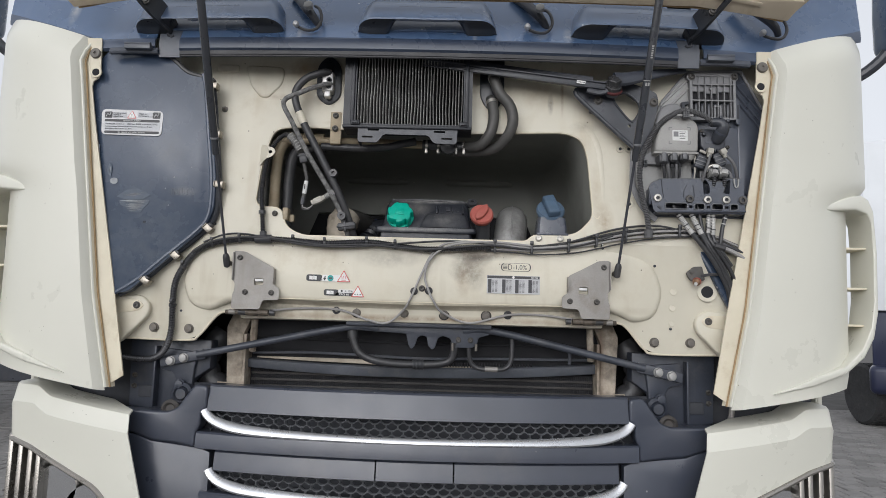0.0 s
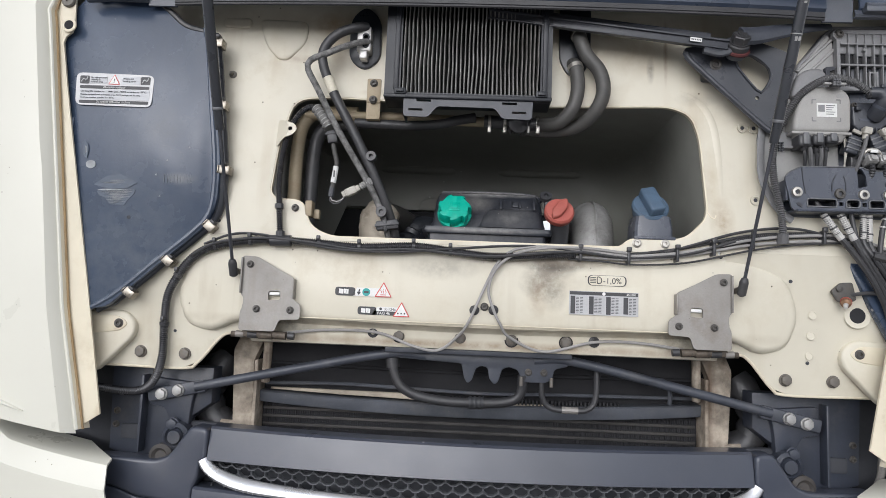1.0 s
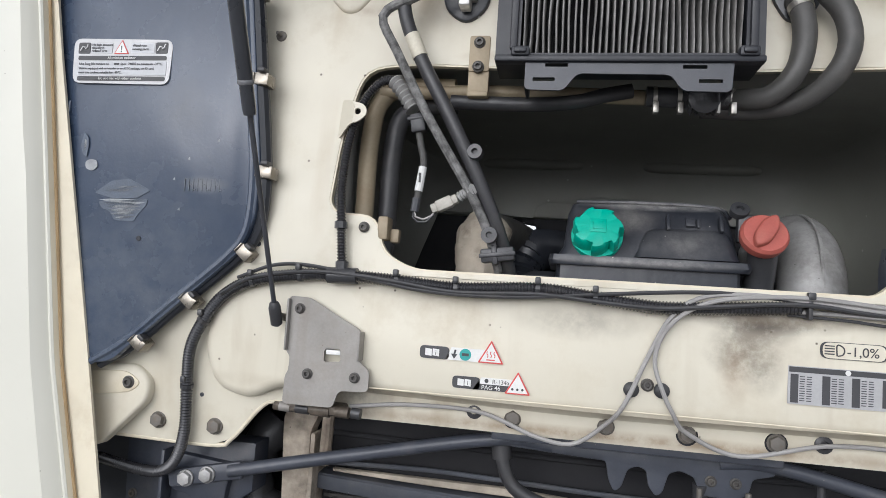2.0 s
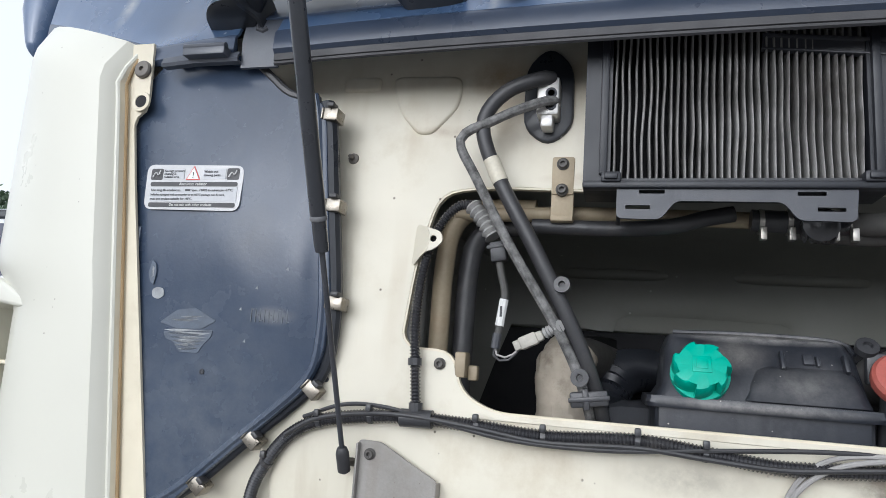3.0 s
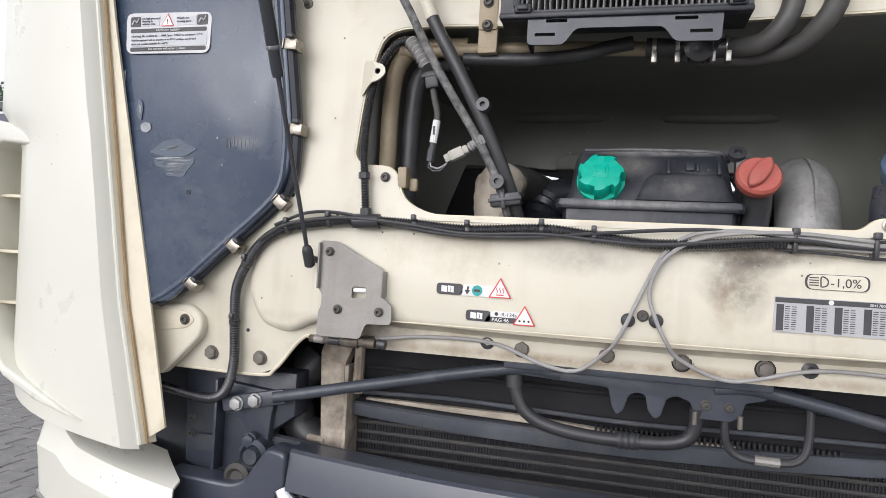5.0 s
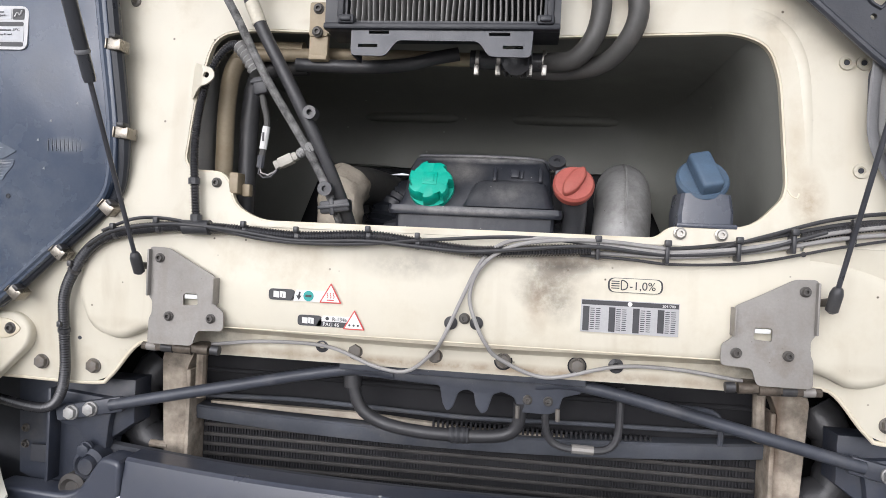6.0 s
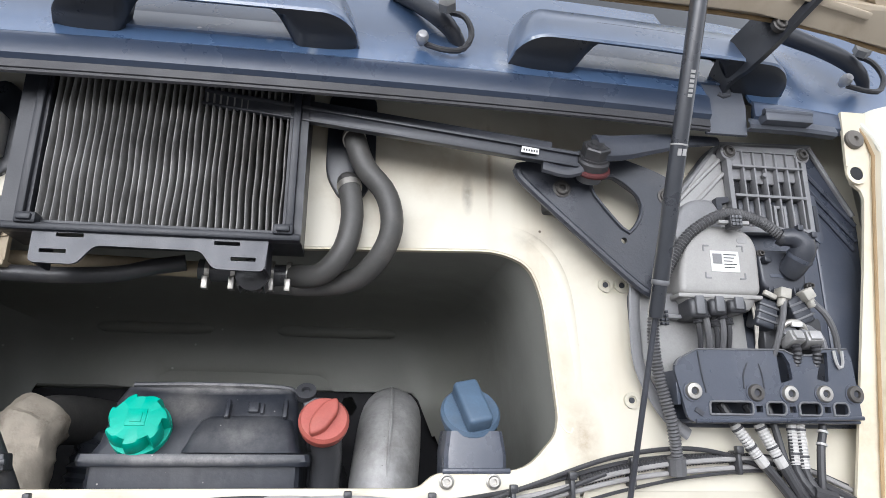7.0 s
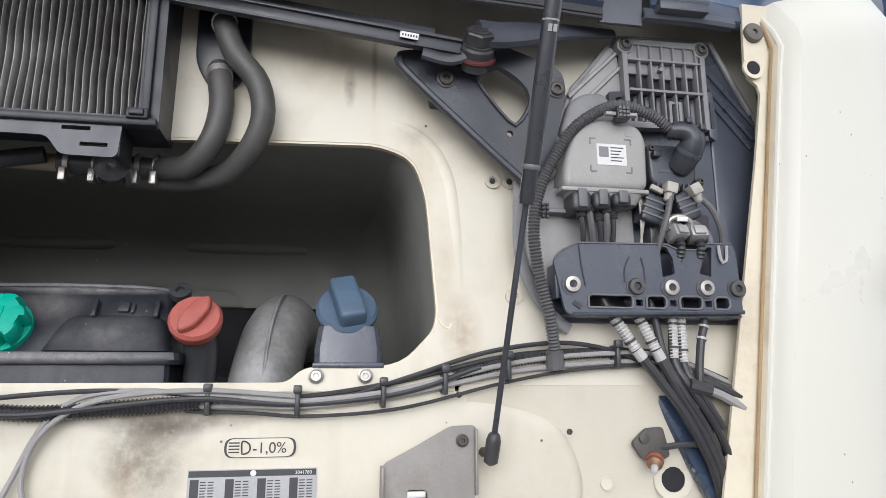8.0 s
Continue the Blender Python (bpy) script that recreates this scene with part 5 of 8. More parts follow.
for x0, x1 in ((-0.870, -0.833), (-0.800, -0.760)):
    part("field", plate(rect(x0, x1, 1.969, 1.985), ly - 0.0006, 0.0005), label_field, lab)
warning_triangle(lab, -0.8165, 1.9675, 0.026, ly - 0.0008)
lettering("!", 0.014, -0.8165, ly - 0.0016, 1.9705, black_print, lab, "CENTER")
for i, text in enumerate(("No high pressure", "cleaning in", "radiator area")):
    lettering(text, 0.0052, -0.869, ly - 0.0012, 1.9805 - 0.0048 * i, black_print, lab)
for i, text in enumerate(("Watch out", "moving parts")):
    lettering(text, 0.0056, -0.798, ly - 0.0012, 1.979 - 0.0055 * i, black_print, lab)
lettering("Aluminium radiator", 0.0062, -0.815, ly - 0.0012, 1.959, white_print, lab, "CENTER")
lettering("Do not mix with other coolants", 0.0058, -0.815, ly - 0.0012, 1.9262, white_print, lab, "CENTER")
lettering("Use long life coolant to", 0.0056, -0.889, ly - 0.0012, 1.9495, black_print, lab)
part("text_line", plate(rect(-0.8275, -0.8185, 1.9498, 1.9528), ly - 0.0011, 0.0004), black_print, lab)
lettering("Spec. 74002 to minimum -37\u00b0C.", 0.0056, -0.816, ly - 0.0012, 1.9495, black_print, lab)
lettering("Vehicles equipped with an intarder or an ASTC package, see ID card,", 0.0047, -0.889, ly - 0.0012, 1.9425, black_print, lab)
lettering("must use coolant suitable for -40\u00b0C.", 0.0052, -0.889, ly - 0.0012, 1.9358, black_print, lab)

# stickers on the beam
by = 1.7968
def book_sign(parent, x, z, w, h):
    part("sign_field", plate(rounded(rect(x, x + w * 0.33, z, z + h), h * 0.35), by, 0.002), black_print, parent)
    for k in (0, 1):
        part("book_page", plate([(x + h * (0.45 + 0.6 * k), z + h * 0.25), (x + h * (0.98 + 0.6 * k), z + h * 0.2), (x + h * (0.98 + 0.6 * k), z + h * 0.75), (x + h * (0.45 + 0.6 * k), z + h * 0.8)], by - 0.0006, 0.0005), white_print, parent)
    lettering("i", h * 0.55, x + h * 1.32, by - 0.0012, z + h * 0.3, black_print, parent, "CENTER")


st = thing("coolant_sticker", (-0.25, by, 1.53), "small sticker with book sign, green cap and red triangle", "sticker", "labels")
book_sign(st, -0.314, 1.532, 0.13, 0.018)
part("base", plate([(-0.276, 1.532), (-0.205, 1.532), (-0.205, 1.55), (-0.268, 1.55)], by, 0.002), white_print, st)
part("arrow", join(tube([(-0.262, by - 0.0004, 1.547), (-0.2635, by - 0.0004, 1.540)], 0.0014, 6, 0.003), plate([(-0.268, 1.541), (-0.259, 1.541), (-0.2635, 1.534)], by - 0.0008, 0.0008)), black_print, st)
part("cap_sign", plate(ring(-0.2475, 1.541, 0.0085, 14), by - 0.0006, 0.0005), teal_print, st)
part("cap_mark", plate(rect(-0.2525, -0.2425, 1.539, 1.543), by - 0.001, 0.0005), black_print, st)
warning_triangle(st, -0.211, 1.5315, 0.037, by - 0.0008)
for x in (-0.216, -0.211, -0.206):
    part("hot_sign", tube([(x, by - 0.0016, 1.5395), (x + 0.0012, by - 0.0016, 1.5425), (x - 0.0010, by - 0.0016, 1.5455), (x + 0.0004, by - 0.0016, 1.5485)], 0.0006, 6, 0.002), red_print, st)
part("hot_sign", plate(rect(-0.217, -0.205, 1.5355, 1.5372), by - 0.0016, 0.0005), red_print, st)
st = thing("refrigerant_sticker", (-0.21, by, 1.49), "small sticker with book sign and refrigerant type", "sticker", "labels")
book_sign(st, -0.264, 1.4935, 0.12, 0.017)
part("base", plate([(-0.229, 1.502), (-0.165, 1.502), (-0.165, 1.511), (-0.222, 1.511)], by, 0.002), white_print, st)
part("band", plate([(-0.234, 1.4935), (-0.17, 1.4935), (-0.167, 1.502), (-0.229, 1.502)], by, 0.002), black_print, st)
lettering("R-134a", 0.0085, -0.207, by - 0.0008, 1.5035, black_print, st)
lettering("PAG 46", 0.0085, -0.222, by - 0.0008, 1.4948, white_print, st)
part("gear_sign", plate(ring(-0.215, 1.5068, 0.003, 8), by - 0.0006, 0.0005), black_print, st)
warning_triangle(st, -0.171, 1.4915, 0.036, by - 0.0008)
for x in (-0.178, -0.171, -0.164):
    part("dot", plate(ring(x, 1.4985, 0.0018, 8), by - 0.0022, 0.0006), black_print, st)
st = thing("headlamp_sticker", (0.26, by, 1.575), "oval sticker with headlamp sign reading -1,0%", "sticker", "labels")
o = rounded(rect(0.219, 0.300, 1.574, 1.596), 0.011)
part("rim", plate(o, by, 0.002), black_print, st)
part("base", plate(outline_ring(o, 0.0028), by - 0.0006, 0.0005), paint_inner, st)
for i in range(4):
    part("beam_line", plate(rect(0.224, 0.236, 1.5795 + 0.0035 * i, 1.581 + 0.0035 * i), by - 0.0012, 0.0005), black_print, st)
part("lamp_sign", tube([(0.239, by - 0.001, 1.578), (0.239, by - 0.001, 1.592), (0.246, by - 0.001, 1.590), (0.248, by - 0.001, 1.585), (0.246, by - 0.001, 1.580), (0.240, by - 0.001, 1.578)], 0.0009, 6, 0.002), black_print, st)
lettering("-1,0%", 0.0175, 0.2505, by - 0.0012, 1.579, black_print, st)
st = thing("pressure_table", (0.253, by, 1.513), "white table sticker with black columns of small print", "sticker", "labels")
part("base", plate(rect(0.181, 0.325, 1.512, 1.5615), by, 0.002), silver_print, st)
part("heading", plate(rect(0.182, 0.324, 1.5535, 1.5605), by - 0.0006, 0.0005), black_print, st)
lettering("3041780", 0.0055, 0.300, by - 0.001, 1.555, white_print, st)
part("emblem", plate(ring(0.253, 1.557, 0.0035, 10), by - 0.001, 0.0004), white_print, st)
random.seed(4)
for c, x in enumerate((0.184, 0.2225, 0.258, 0.294)):
    part("column", plate(rect(x, x + 0.0095, 1.514 if c < 3 else 1.516, 1.551), by - 0.0006, 0.0005), black_print, st)
    bm = bmesh.new()
    for r in range(11):
        for a, b in ((0.011, 0.018), (0.0195, 0.0265)):
            q = [bm.verts.new((x + u, by - 0.0004, 1.5165 + 0.0031 * r + w)) for u, w in ((a, 0), (a + (b - a) * random.uniform(0.7, 1), 0), (a + (b - a) * 0.95, 0.0012), (a, 0.0012))]
            bm.faces.new(q)
    tagged(part("text_rows", bm, black_print, st), kind="stuff")

# ---- cabin air filter ----
filt = thing("cabin_air_filter", (-0.045, 1.80, 1.95), "black framed cabin filter with grey pleated paper", "air filter")
part("frame", plate(rect(-0.226, 0.128, 1.954, 2.20), 1.752, 0.075, [rect(-0.192, 0.104, 1.966, 2.19)]), filter_black, filt)
for x0, x1 in ((-0.206, -0.196), (0.108, 0.118)):
    part("frame_rib", box(x0, x1, 1.745, 1.756, 1.97, 2.2, 0.002), filter_black, filt)
part("lower_rim", box(-0.226, 0.128, 1.742, 1.76, 1.951, 1.961, 0.003), filter_black, filt)
for x in (-0.203, 0.094):
    part("corner_latch", join(box(x, x + 0.025, 1.738, 1.76, 1.958, 1.972, 0.003), box(x + 0.004, x + 0.021, 1.734, 1.74, 1.961, 1.969, 0.002)), filter_black, filt)
random.seed(7)
n, zs = 34, np.linspace(1.964, 2.192, 19)
pleats = []
for i in range(n):
    p, rows = 0.296 / n, []
    x, w = -0.192 + p * (i + 0.5), random.uniform(0.92, 1.1)
    for z in zs:
        sway = 0.0020 * noise.noise(Vector((i * 0.35, z * 16, 0))) + 0.0013 * noise.noise(Vector((i * 2.1, z * 11, 5)))
        rows.append([(x + dx * p * w + sway, 1.757 + dy + 0.0012 * noise.noise(Vector((i * 1.7, z * 12, 2))), z) for dx, dy in ((-0.20, 0.046), (-0.19, 0.006), (-0.15, 0.0018), (-0.05, 0.0), (0.05, 0.0), (0.15, 0.0018), (0.19, 0.006), (0.20, 0.046))])
    pleats.append(strip(rows))
part("pleats", join(*pleats), paper_light, filt, "grey dusty pleated filter paper")
# black backing paints the shade in the valleys between pleats
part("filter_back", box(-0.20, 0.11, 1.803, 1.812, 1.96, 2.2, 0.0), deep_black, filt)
o = rounded([(-0.183, 1.957), (0.090, 1.955), (0.087, 1.912), (0.026, 1.913), (0.010, 1.935), (-0.112, 1.936), (-0.130, 1.912), (-0.183, 1.913)], 0.008)
part("holder", plate(o, 1.748, 0.004, [rounded(r, 0.001, 2) for r in (rect(-0.156, -0.125, 1.945, 1.950), rect(0.025, 0.056, 1.943, 1.948), rect(-0.172, -0.142, 1.925, 1.930), rect(0.046, 0.076, 1.924, 1.929))]), plastic_dark, filt, "slotted dark plastic holder")
for x in (-0.183, 0.084):
    part("holder_web", box(x, x + 0.005, 1.75, 1.80, 1.915, 1.957, 0.001), filter_black, filt)

# ---- air conditioning block and hoses ----
ac = thing("air_con_hose", (-0.28, 1.82, 2.05), "black hose and scuffed pipe from an aluminium valve block", "hose")
part("rubber_pad", plate(rounded([(-0.318, 2.06), (-0.318, 2.155), (-0.283, 2.188), (-0.248, 2.155), (-0.246, 2.06), (-0.281, 2.032)], 0.03), wall_y(2.1) - 0.010, 0.012, bev=0.004), plastic_under, ac)
part("block", join(box(-0.295, -0.264, 1.779, 1.815, 2.066, 2.122, 0.004), box(-0.289, -0.272, 1.782, 1.81, 2.050, 2.070, 0.003)), block_metal, ac, "aluminium valve block")
for z in (2.083, 2.100):
    part("port", lathe([(0.008, 0), (0.008, 0.002), (0.005, 0.002), (0.005, -0.002)], (-0.275, 1.779, z - 0.003), n=14), void_black, ac)
hose = [(-0.275, 1.785, 2.121), (-0.292, 1.773, 2.116), (-0.334, 1.768, 2.098), (-0.362, 1.768, 2.066), (-0.364, 1.77, 2.030), (-0.337, 1.77, 1.966), (-0.284, 1.772, 1.871), (-0.231, 1.785, 1.767), (-0.203, 1.808, 1.695), (-0.190, 1.84, 1.640), (-0.175, 1.89, 1.56)]
part("hose", tube(hose, 0.0105, 12), rubber, ac)
part("sleeve", tube([(-0.352, 1.77, 1.999), (-0.337, 1.77, 1.966)], 0.0115, 12, 0.006), cream_plastic, ac, "pale cream sleeve")
part("pipe", tube([(-0.268, 1.788, 2.088), (-0.281, 1.768, 2.081), (-0.321, 1.763, 2.066), (-0.358, 1.762, 2.049), (-0.388, 1.762, 2.036), (-0.395, 1.762, 2.016), (-0.371, 1.763, 1.972), (-0.319, 1.763, 1.878), (-0.257, 1.775, 1.779), (-0.229, 1.788, 1.725), (-0.215, 1.805, 1.685), (-0.205, 1.835, 1.64), (-0.195, 1.88, 1.56)], 0.0068, 10), pipe_crust, ac, "crusted grey metal pipe")
part("clip", lathe([(0.0105, -0.006), (0.0105, 0.014), (0.0045, 0.014), (0.004, 0.006)], (-0.248, 1.775, 1.828), n=16), plastic_black, ac)
part("clip", lathe([(0.0115, -0.006), (0.0115, 0.012), (0.0045, 0.012), (0.004, 0.006)], (-0.222, 1.785, 1.712), n=16), plastic_black, ac)
part("clamp", moved(join(box(-0.024, 0.024, -0.012, 0.012, -0.010, 0.010, 0.003), box(-0.026, 0.026, -0.015, -0.011, -0.003, 0.003, 0.001), box(-0.008, 0.0, -0.014, 0.010, -0.014, 0.014, 0.002)), Matrix.Translation((-0.210, 1.800, 1.686)) @ Matrix.Rotation(radians(-8), 4, "Y")), plastic_black, ac)

# plate with two bolts below the block, and the pipes it carries
pb = thing("pipe_bracket", (-0.26, 1.82, 1.925), "tan steel bracket with two bolts and rust", "bracket")
part("plate", join(plate(rounded(rect(-0.273, -0.242, 1.962, 2.017), 0.004), wall_y(2.0) - 0.002, 0.007, bev=0.001), plate(rounded(rect(-0.273, -0.242, 1.926, 1.968), 0.004), wall_y(1.95) + 0.004, 0.009, bev=0.001)), tan_pipe, pb)
for z in (2.006, 1.968):
    socket_bolt((-0.258, wall_y(z) - 0.003, z), 0.0065, pb)
part("saddle", box(-0.273, -0.242, 1.816, 1.88, 1.924, 1.932, 0.002), tan_pipe, pb)
hp = thing("heater_pipe", (-0.1, 1.86, 1.93), "tan metal pipe above a dark rubber hose", "pipe")
part("pipe", tube([(-0.42, 1.868, 1.945), (-0.2, 1.868, 1.945), (0.0, 1.868, 1.940)], 0.0115, 12), tan_pipe, hp)
part("hose", tube([(-0.30, 1.84, 1.921), (-0.18, 1.84, 1.919), (-0.11, 1.84, 1.924), (-0.07, 1.845, 1.936), (-0.03, 1.85, 1.945)], 0.011, 16), rubber, hp)
part("valve", join(tube([(-0.01, 1.845, 1.935), (0.06, 1.845, 1.932), (0.12, 1.845, 1.93)], 0.015, 12), lathe([(0.02, 0), (0.022, 0.02), (0.012, 0.026)], (0.065, 1.825, 1.922), n=14)), plastic_black, hp)
for x in (0.002, 0.036, 0.086, 0.108):
    part("clamp", join(tube([(x - 0.003, 1.845, 1.933), (x + 0.003, 1.845, 1.933)], 0.0172, 14, 0.003), box(x - 0.004, x + 0.004, 1.822, 1.834, 1.905, 1.922, 0.001)), steel, hp)
part("spring", tube([(0.045, 1.82, 1.915), (0.085, 1.82, 1.915)], 0.012, 10, rib=0.003, pitch=0.008), plastic_black, hp)

# heater hoses at the right of the filter
hh = thing("heater_hoses", (0.19, 1.82, 1.92), "two grey rubber heater hoses with clamps", "hose")
part("rubber_pad", plate(rounded([(0.150, 2.20), (0.219, 2.20), (0.219, 2.07), (0.200, 2.034), (0.172, 2.034), (0.150, 2.07)], 0.02), wall_y(2.1) - 0.010, 0.012, bev=0.003), plastic_under, hh)
part("hose", tube([(0.186, 1.83, 2.135), (0.188, 1.79, 2.117), (0.204, 1.785, 2.073), (0.234, 1.785, 2.035), (0.243, 1.787, 1.99), (0.228, 1.80, 1.95), (0.195, 1.83, 1.925), (0.14, 1.85, 1.919), (0.07, 1.862, 1.924)], 0.0155, 12), hose_grey, hh)
part("hose", tube([(0.18, 1.835, 2.068), (0.184, 1.80, 2.050), (0.190, 1.798, 2.003), (0.180, 1.80, 1.957), (0.152, 1.815, 1.928), (0.115, 1.84, 1.93)], 0.0155, 12), hose_grey, hh)
for p, q in (((0.1872, 1.796, 2.121), (0.1886, 1.788, 2.113)), ((0.1835, 1.802, 2.053), (0.1855, 1.799, 2.044))):
    part("clamp", tube([p, q], 0.0168, 14, 0.004), steel, hh)

# ---- tank, fillers and engine pipes in the tunnel ----
tank = thing("expansion_tank", (0, 1.93, 1.60), "dusty black plastic expansion tank with green cap", "tank")
def loft(levels):
    """A closed body through rounded rectangles (x0, x1, y0, y1, z)."""
    bm, rings = bmesh.new(), []
    for x0, x1, y0, y1, z in levels:
        rings.append([bm.verts.new((x, y, z)) for x, y in rounded([(x0, y0), (x1, y0), (x1, y1), (x0, y1)], 0.015, 3)])
    for a, b in zip(rings, rings[1:]):
        for j in range(len(a)):
            bm.faces.new((a[j - 1], a[j], b[j], b[j - 1]))
    bm.faces.new(rings[0])
    bm.faces.new(rings[-1])
    return bm


part("body", loft([(-0.128, 0.138, 1.866, 2.05, 1.54), (-0.128, 0.138, 1.866, 2.05, 1.683)]), plastic_tank, tank)
part("rim", loft([(-0.138, 0.149, 1.858, 2.06, 1.682), (-0.140, 0.151, 1.856, 2.06, 1.688), (-0.138, 0.149, 1.858, 2.06, 1.697)]), plastic_tank, tank)
part("top", loft([(-0.126, 0.138, 1.868, 2.05, 1.697), (-0.118, 0.134, 1.872, 2.05, 1.71), (-0.113, 0.128, 1.905, 2.04, 1.765), (-0.106, 0.118, 1.922, 2.03, 1.784), (-0.09, 0.10, 1.94, 2.01, 1.788)]), plastic_tank, tank)
part("bulge", loft([(-0.016, 0.136, 1.862, 1.95, 1.699), (-0.008, 0.130, 1.872, 1.95, 1.720), (0.002, 0.124, 1.882, 1.96, 1.739), (0.010, 0.118, 1.893, 1.97, 1.746), (0.020, 0.112, 1.91, 1.98, 1.749)]), plastic_tank, tank)
for x in (0.036, 0.112):
    part("rib", moved(box(-0.003, 0.003, -0.006, 0.006, -0.014, 0.014, 0.002), Matrix.Translation((x, 1.893, 1.754)) @ Matrix.Rotation(radians(-30), 4, "X")), plastic_tank, tank)
part("rib", moved(join(box(-0.010, 0.004, -0.004, 0.004, -0.008, 0.008, 0.002), box(0.006, 0.011, -0.004, 0.004, -0.010, 0.006, 0.002)), Matrix.Translation((0.072, 1.899, 1.757)) @ Matrix.Rotation(radians(-30), 4, "X")), plastic_tank, tank)
part("crest", tube([(-0.10, 1.935, 1.788), (0.0, 1.935, 1.790), (0.11, 1.932, 1.786), (0.128, 1.91, 1.768)], 0.0035, 6), plastic_tank, tank)


def lobed_cap(n, r, depth, h):
    """A screw cap with n curved lobes, along z."""
    bm, rings = bmesh.new(), []
    for k, (f, z) in enumerate(((0.96, 0), (1.0, 0.004), (1.0, h * 0.75), (0.94, h * 0.95), (0.80, h), (0.3, h * 1.02))):
        row = []
        for i in range(84):
            a = 2 * math.pi * i / 84
            saw = (i * n / 84) % 1.0
            w = r * f - (depth * (saw ** 1.6) if k < 4 else 0)
            row.append(bm.verts.new((w * math.cos(a), w * math.sin(a), z)))
        rings.append(row)
    for a, b in zip(rings, rings[1:]):
        for j in range(84):
            bm.faces.new((a[j - 1], a[j], b[j], b[j - 1]))
    bm.faces.new(rings[0])
    bm.faces.new(rings[-1])
    return bm


AX = Vector((0.0, -0.88, 0.475)).to_track_quat("Z", "Y").to_matrix().to_4x4()
cap = part("cap", moved(lobed_cap(7, 0.0385, 0.010, 0.028), Matrix.Translation((-0.069, 1.878, 1.728)) @ AX), green_cap, tank, "green ribbed screw cap")
part("cap_rim", moved(lathe([(0.033, -0.012), (0.0385, -0.006), (0.0385, 0.003), (0.03, 0.004)], (0, 0, 0), (0, 0, 1), 30), Matrix.Translation((-0.069, 1.878, 1.728)) @ AX), green_cap, cap)
part("cap_sign", moved(join(box(-0.012, 0.012, -0.012, 0.012, 0, 0.0018, 0.0006), box(-0.007, 0.007, -0.007, 0.007, 0.001, 0.003, 0.0006)), Matrix.Translation((-0.069, 1.878, 1.728)) @ AX @ Matrix.Translation((0, 0, 0.028))), green_cap, cap)
part("neck", moved(lathe([(0.028, -0.03), (0.028, 0.0)], (0, 0, 0), (0, 0, 1), 20), Matrix.Translation((-0.069, 1.878, 1.728)) @ AX), plastic_tank, tank)

oil = thing("oil_filler", (0.165, 1.90, 1.55), "black oil filler tube with faded red cap", "filler")
RX = Matrix.Translation((0.165, 1.868, 1.738)) @ Vector((0.02, -0.90, 0.44)).to_track_quat("Z", "Y").to_matrix().to_4x4()
rc = part("cap", moved(lathe([(0.027, -0.012), (0.032, -0.008), (0.0335, 0.0), (0.0335, 0.006), (0.030, 0.011), (0.01, 0.012)], (0, 0, 0), (0, 0, 1), 28), RX), red_cap, oil, "faded red round cap with a grip")
part("grip", moved(plate(rounded([(-0.034, 0), (-0.016, 0.0125), (0.016, 0.0125), (0.034, 0), (0.016, -0.0125), (-0.016, -0.0125)], 0.012), 0.0, 0.017, bev=0.004, seg=3), RX @ Matrix.Translation((0, 0, 0.022)) @ Matrix.Rotation(radians(58), 4, "Z") @ Matrix.Rotation(radians(-90), 4, "X")), red_cap, rc)
part("tube", tube([(0.166, 1.873, 1.728), (0.170, 1.892, 1.70), (0.168, 1.905, 1.65), (0.165, 1.91, 1.55)], 0.021, 14), plastic_black, oil)
part("lug", join(lathe([(0.014, 0), (0.014, 0.01), (0.006, 0.011), (0.005, 0.006)], (0.138, 1.90, 1.775), (0, -0.8, 0.6), 16), box(0.135, 0.165, 1.89, 1.905, 1.73, 1.772, 0.004)), plastic_black, oil)

wash = thing("washer_filler", (0.358, 1.85, 1.60), "blue-grey washer filler cap on a dark box", "filler")
part("box", join(loft([(0.317, 0.400, 1.803, 1.88, 1.58), (0.317, 0.400, 1.803, 1.88, 1.70), (0.321, 0.396, 1.806, 1.88, 1.728)]), box(0.315, 0.402, 1.797, 1.81, 1.676, 1.683, 0.002)), plastic_slate, wash)
BX = Matrix.Translation((0.356, 1.832, 1.748)) @ Vector((0.0, -0.82, 0.57)).to_track_quat("Z", "Y").to_matrix().to_4x4()
bc = part("cap", moved(lathe([(0.033, -0.02), (0.036, -0.008), (0.0395, 0.0), (0.0395, 0.007), (0.036, 0.012), (0.01, 0.013)], (0, 0, 0), (0, 0, 1), 30), BX), blue_cap, wash, "blue-grey cap with a block grip")
part("grip", moved(box(-0.017, 0.017, -0.034, 0.034, 0.0, 0.026, 0.006, 3), BX @ Matrix.Translation((0, 0, 0.009)) @ Matrix.Rotation(radians(14), 4, "Z")), blue_cap, bc)

pr = thing("intake_pipe", (0.266, 2.03, 1.5), "dull silver intake pipe elbow", "pipe", "engine pipes")
path = [(0.244, 1.90, 1.45), (0.247, 1.912, 1.62), (0.255, 1.95, 1.700), (0.263, 2.02, 1.742), (0.27, 2.10, 1.752), (0.285, 2.30, 1.745)]
part("elbow", tube(path, 0.048, 24, 0.008), aluminium, pr)
part("seam", tube([(0.246, 1.863, 1.60), (0.252, 1.880, 1.675), (0.254, 1.897, 1.715), (0.258, 1.925, 1.752), (0.263, 1.99, 1.786), (0.268, 2.08, 1.800)], 0.0026, 6), aluminium, pr)
part("seam_step", tube([(0.252, 1.880, 1.675), (0.262, 1.882, 1.672), (0.275, 1.890, 1.668), (0.288, 1.905, 1.667)], 0.0016, 6), aluminium, pr)
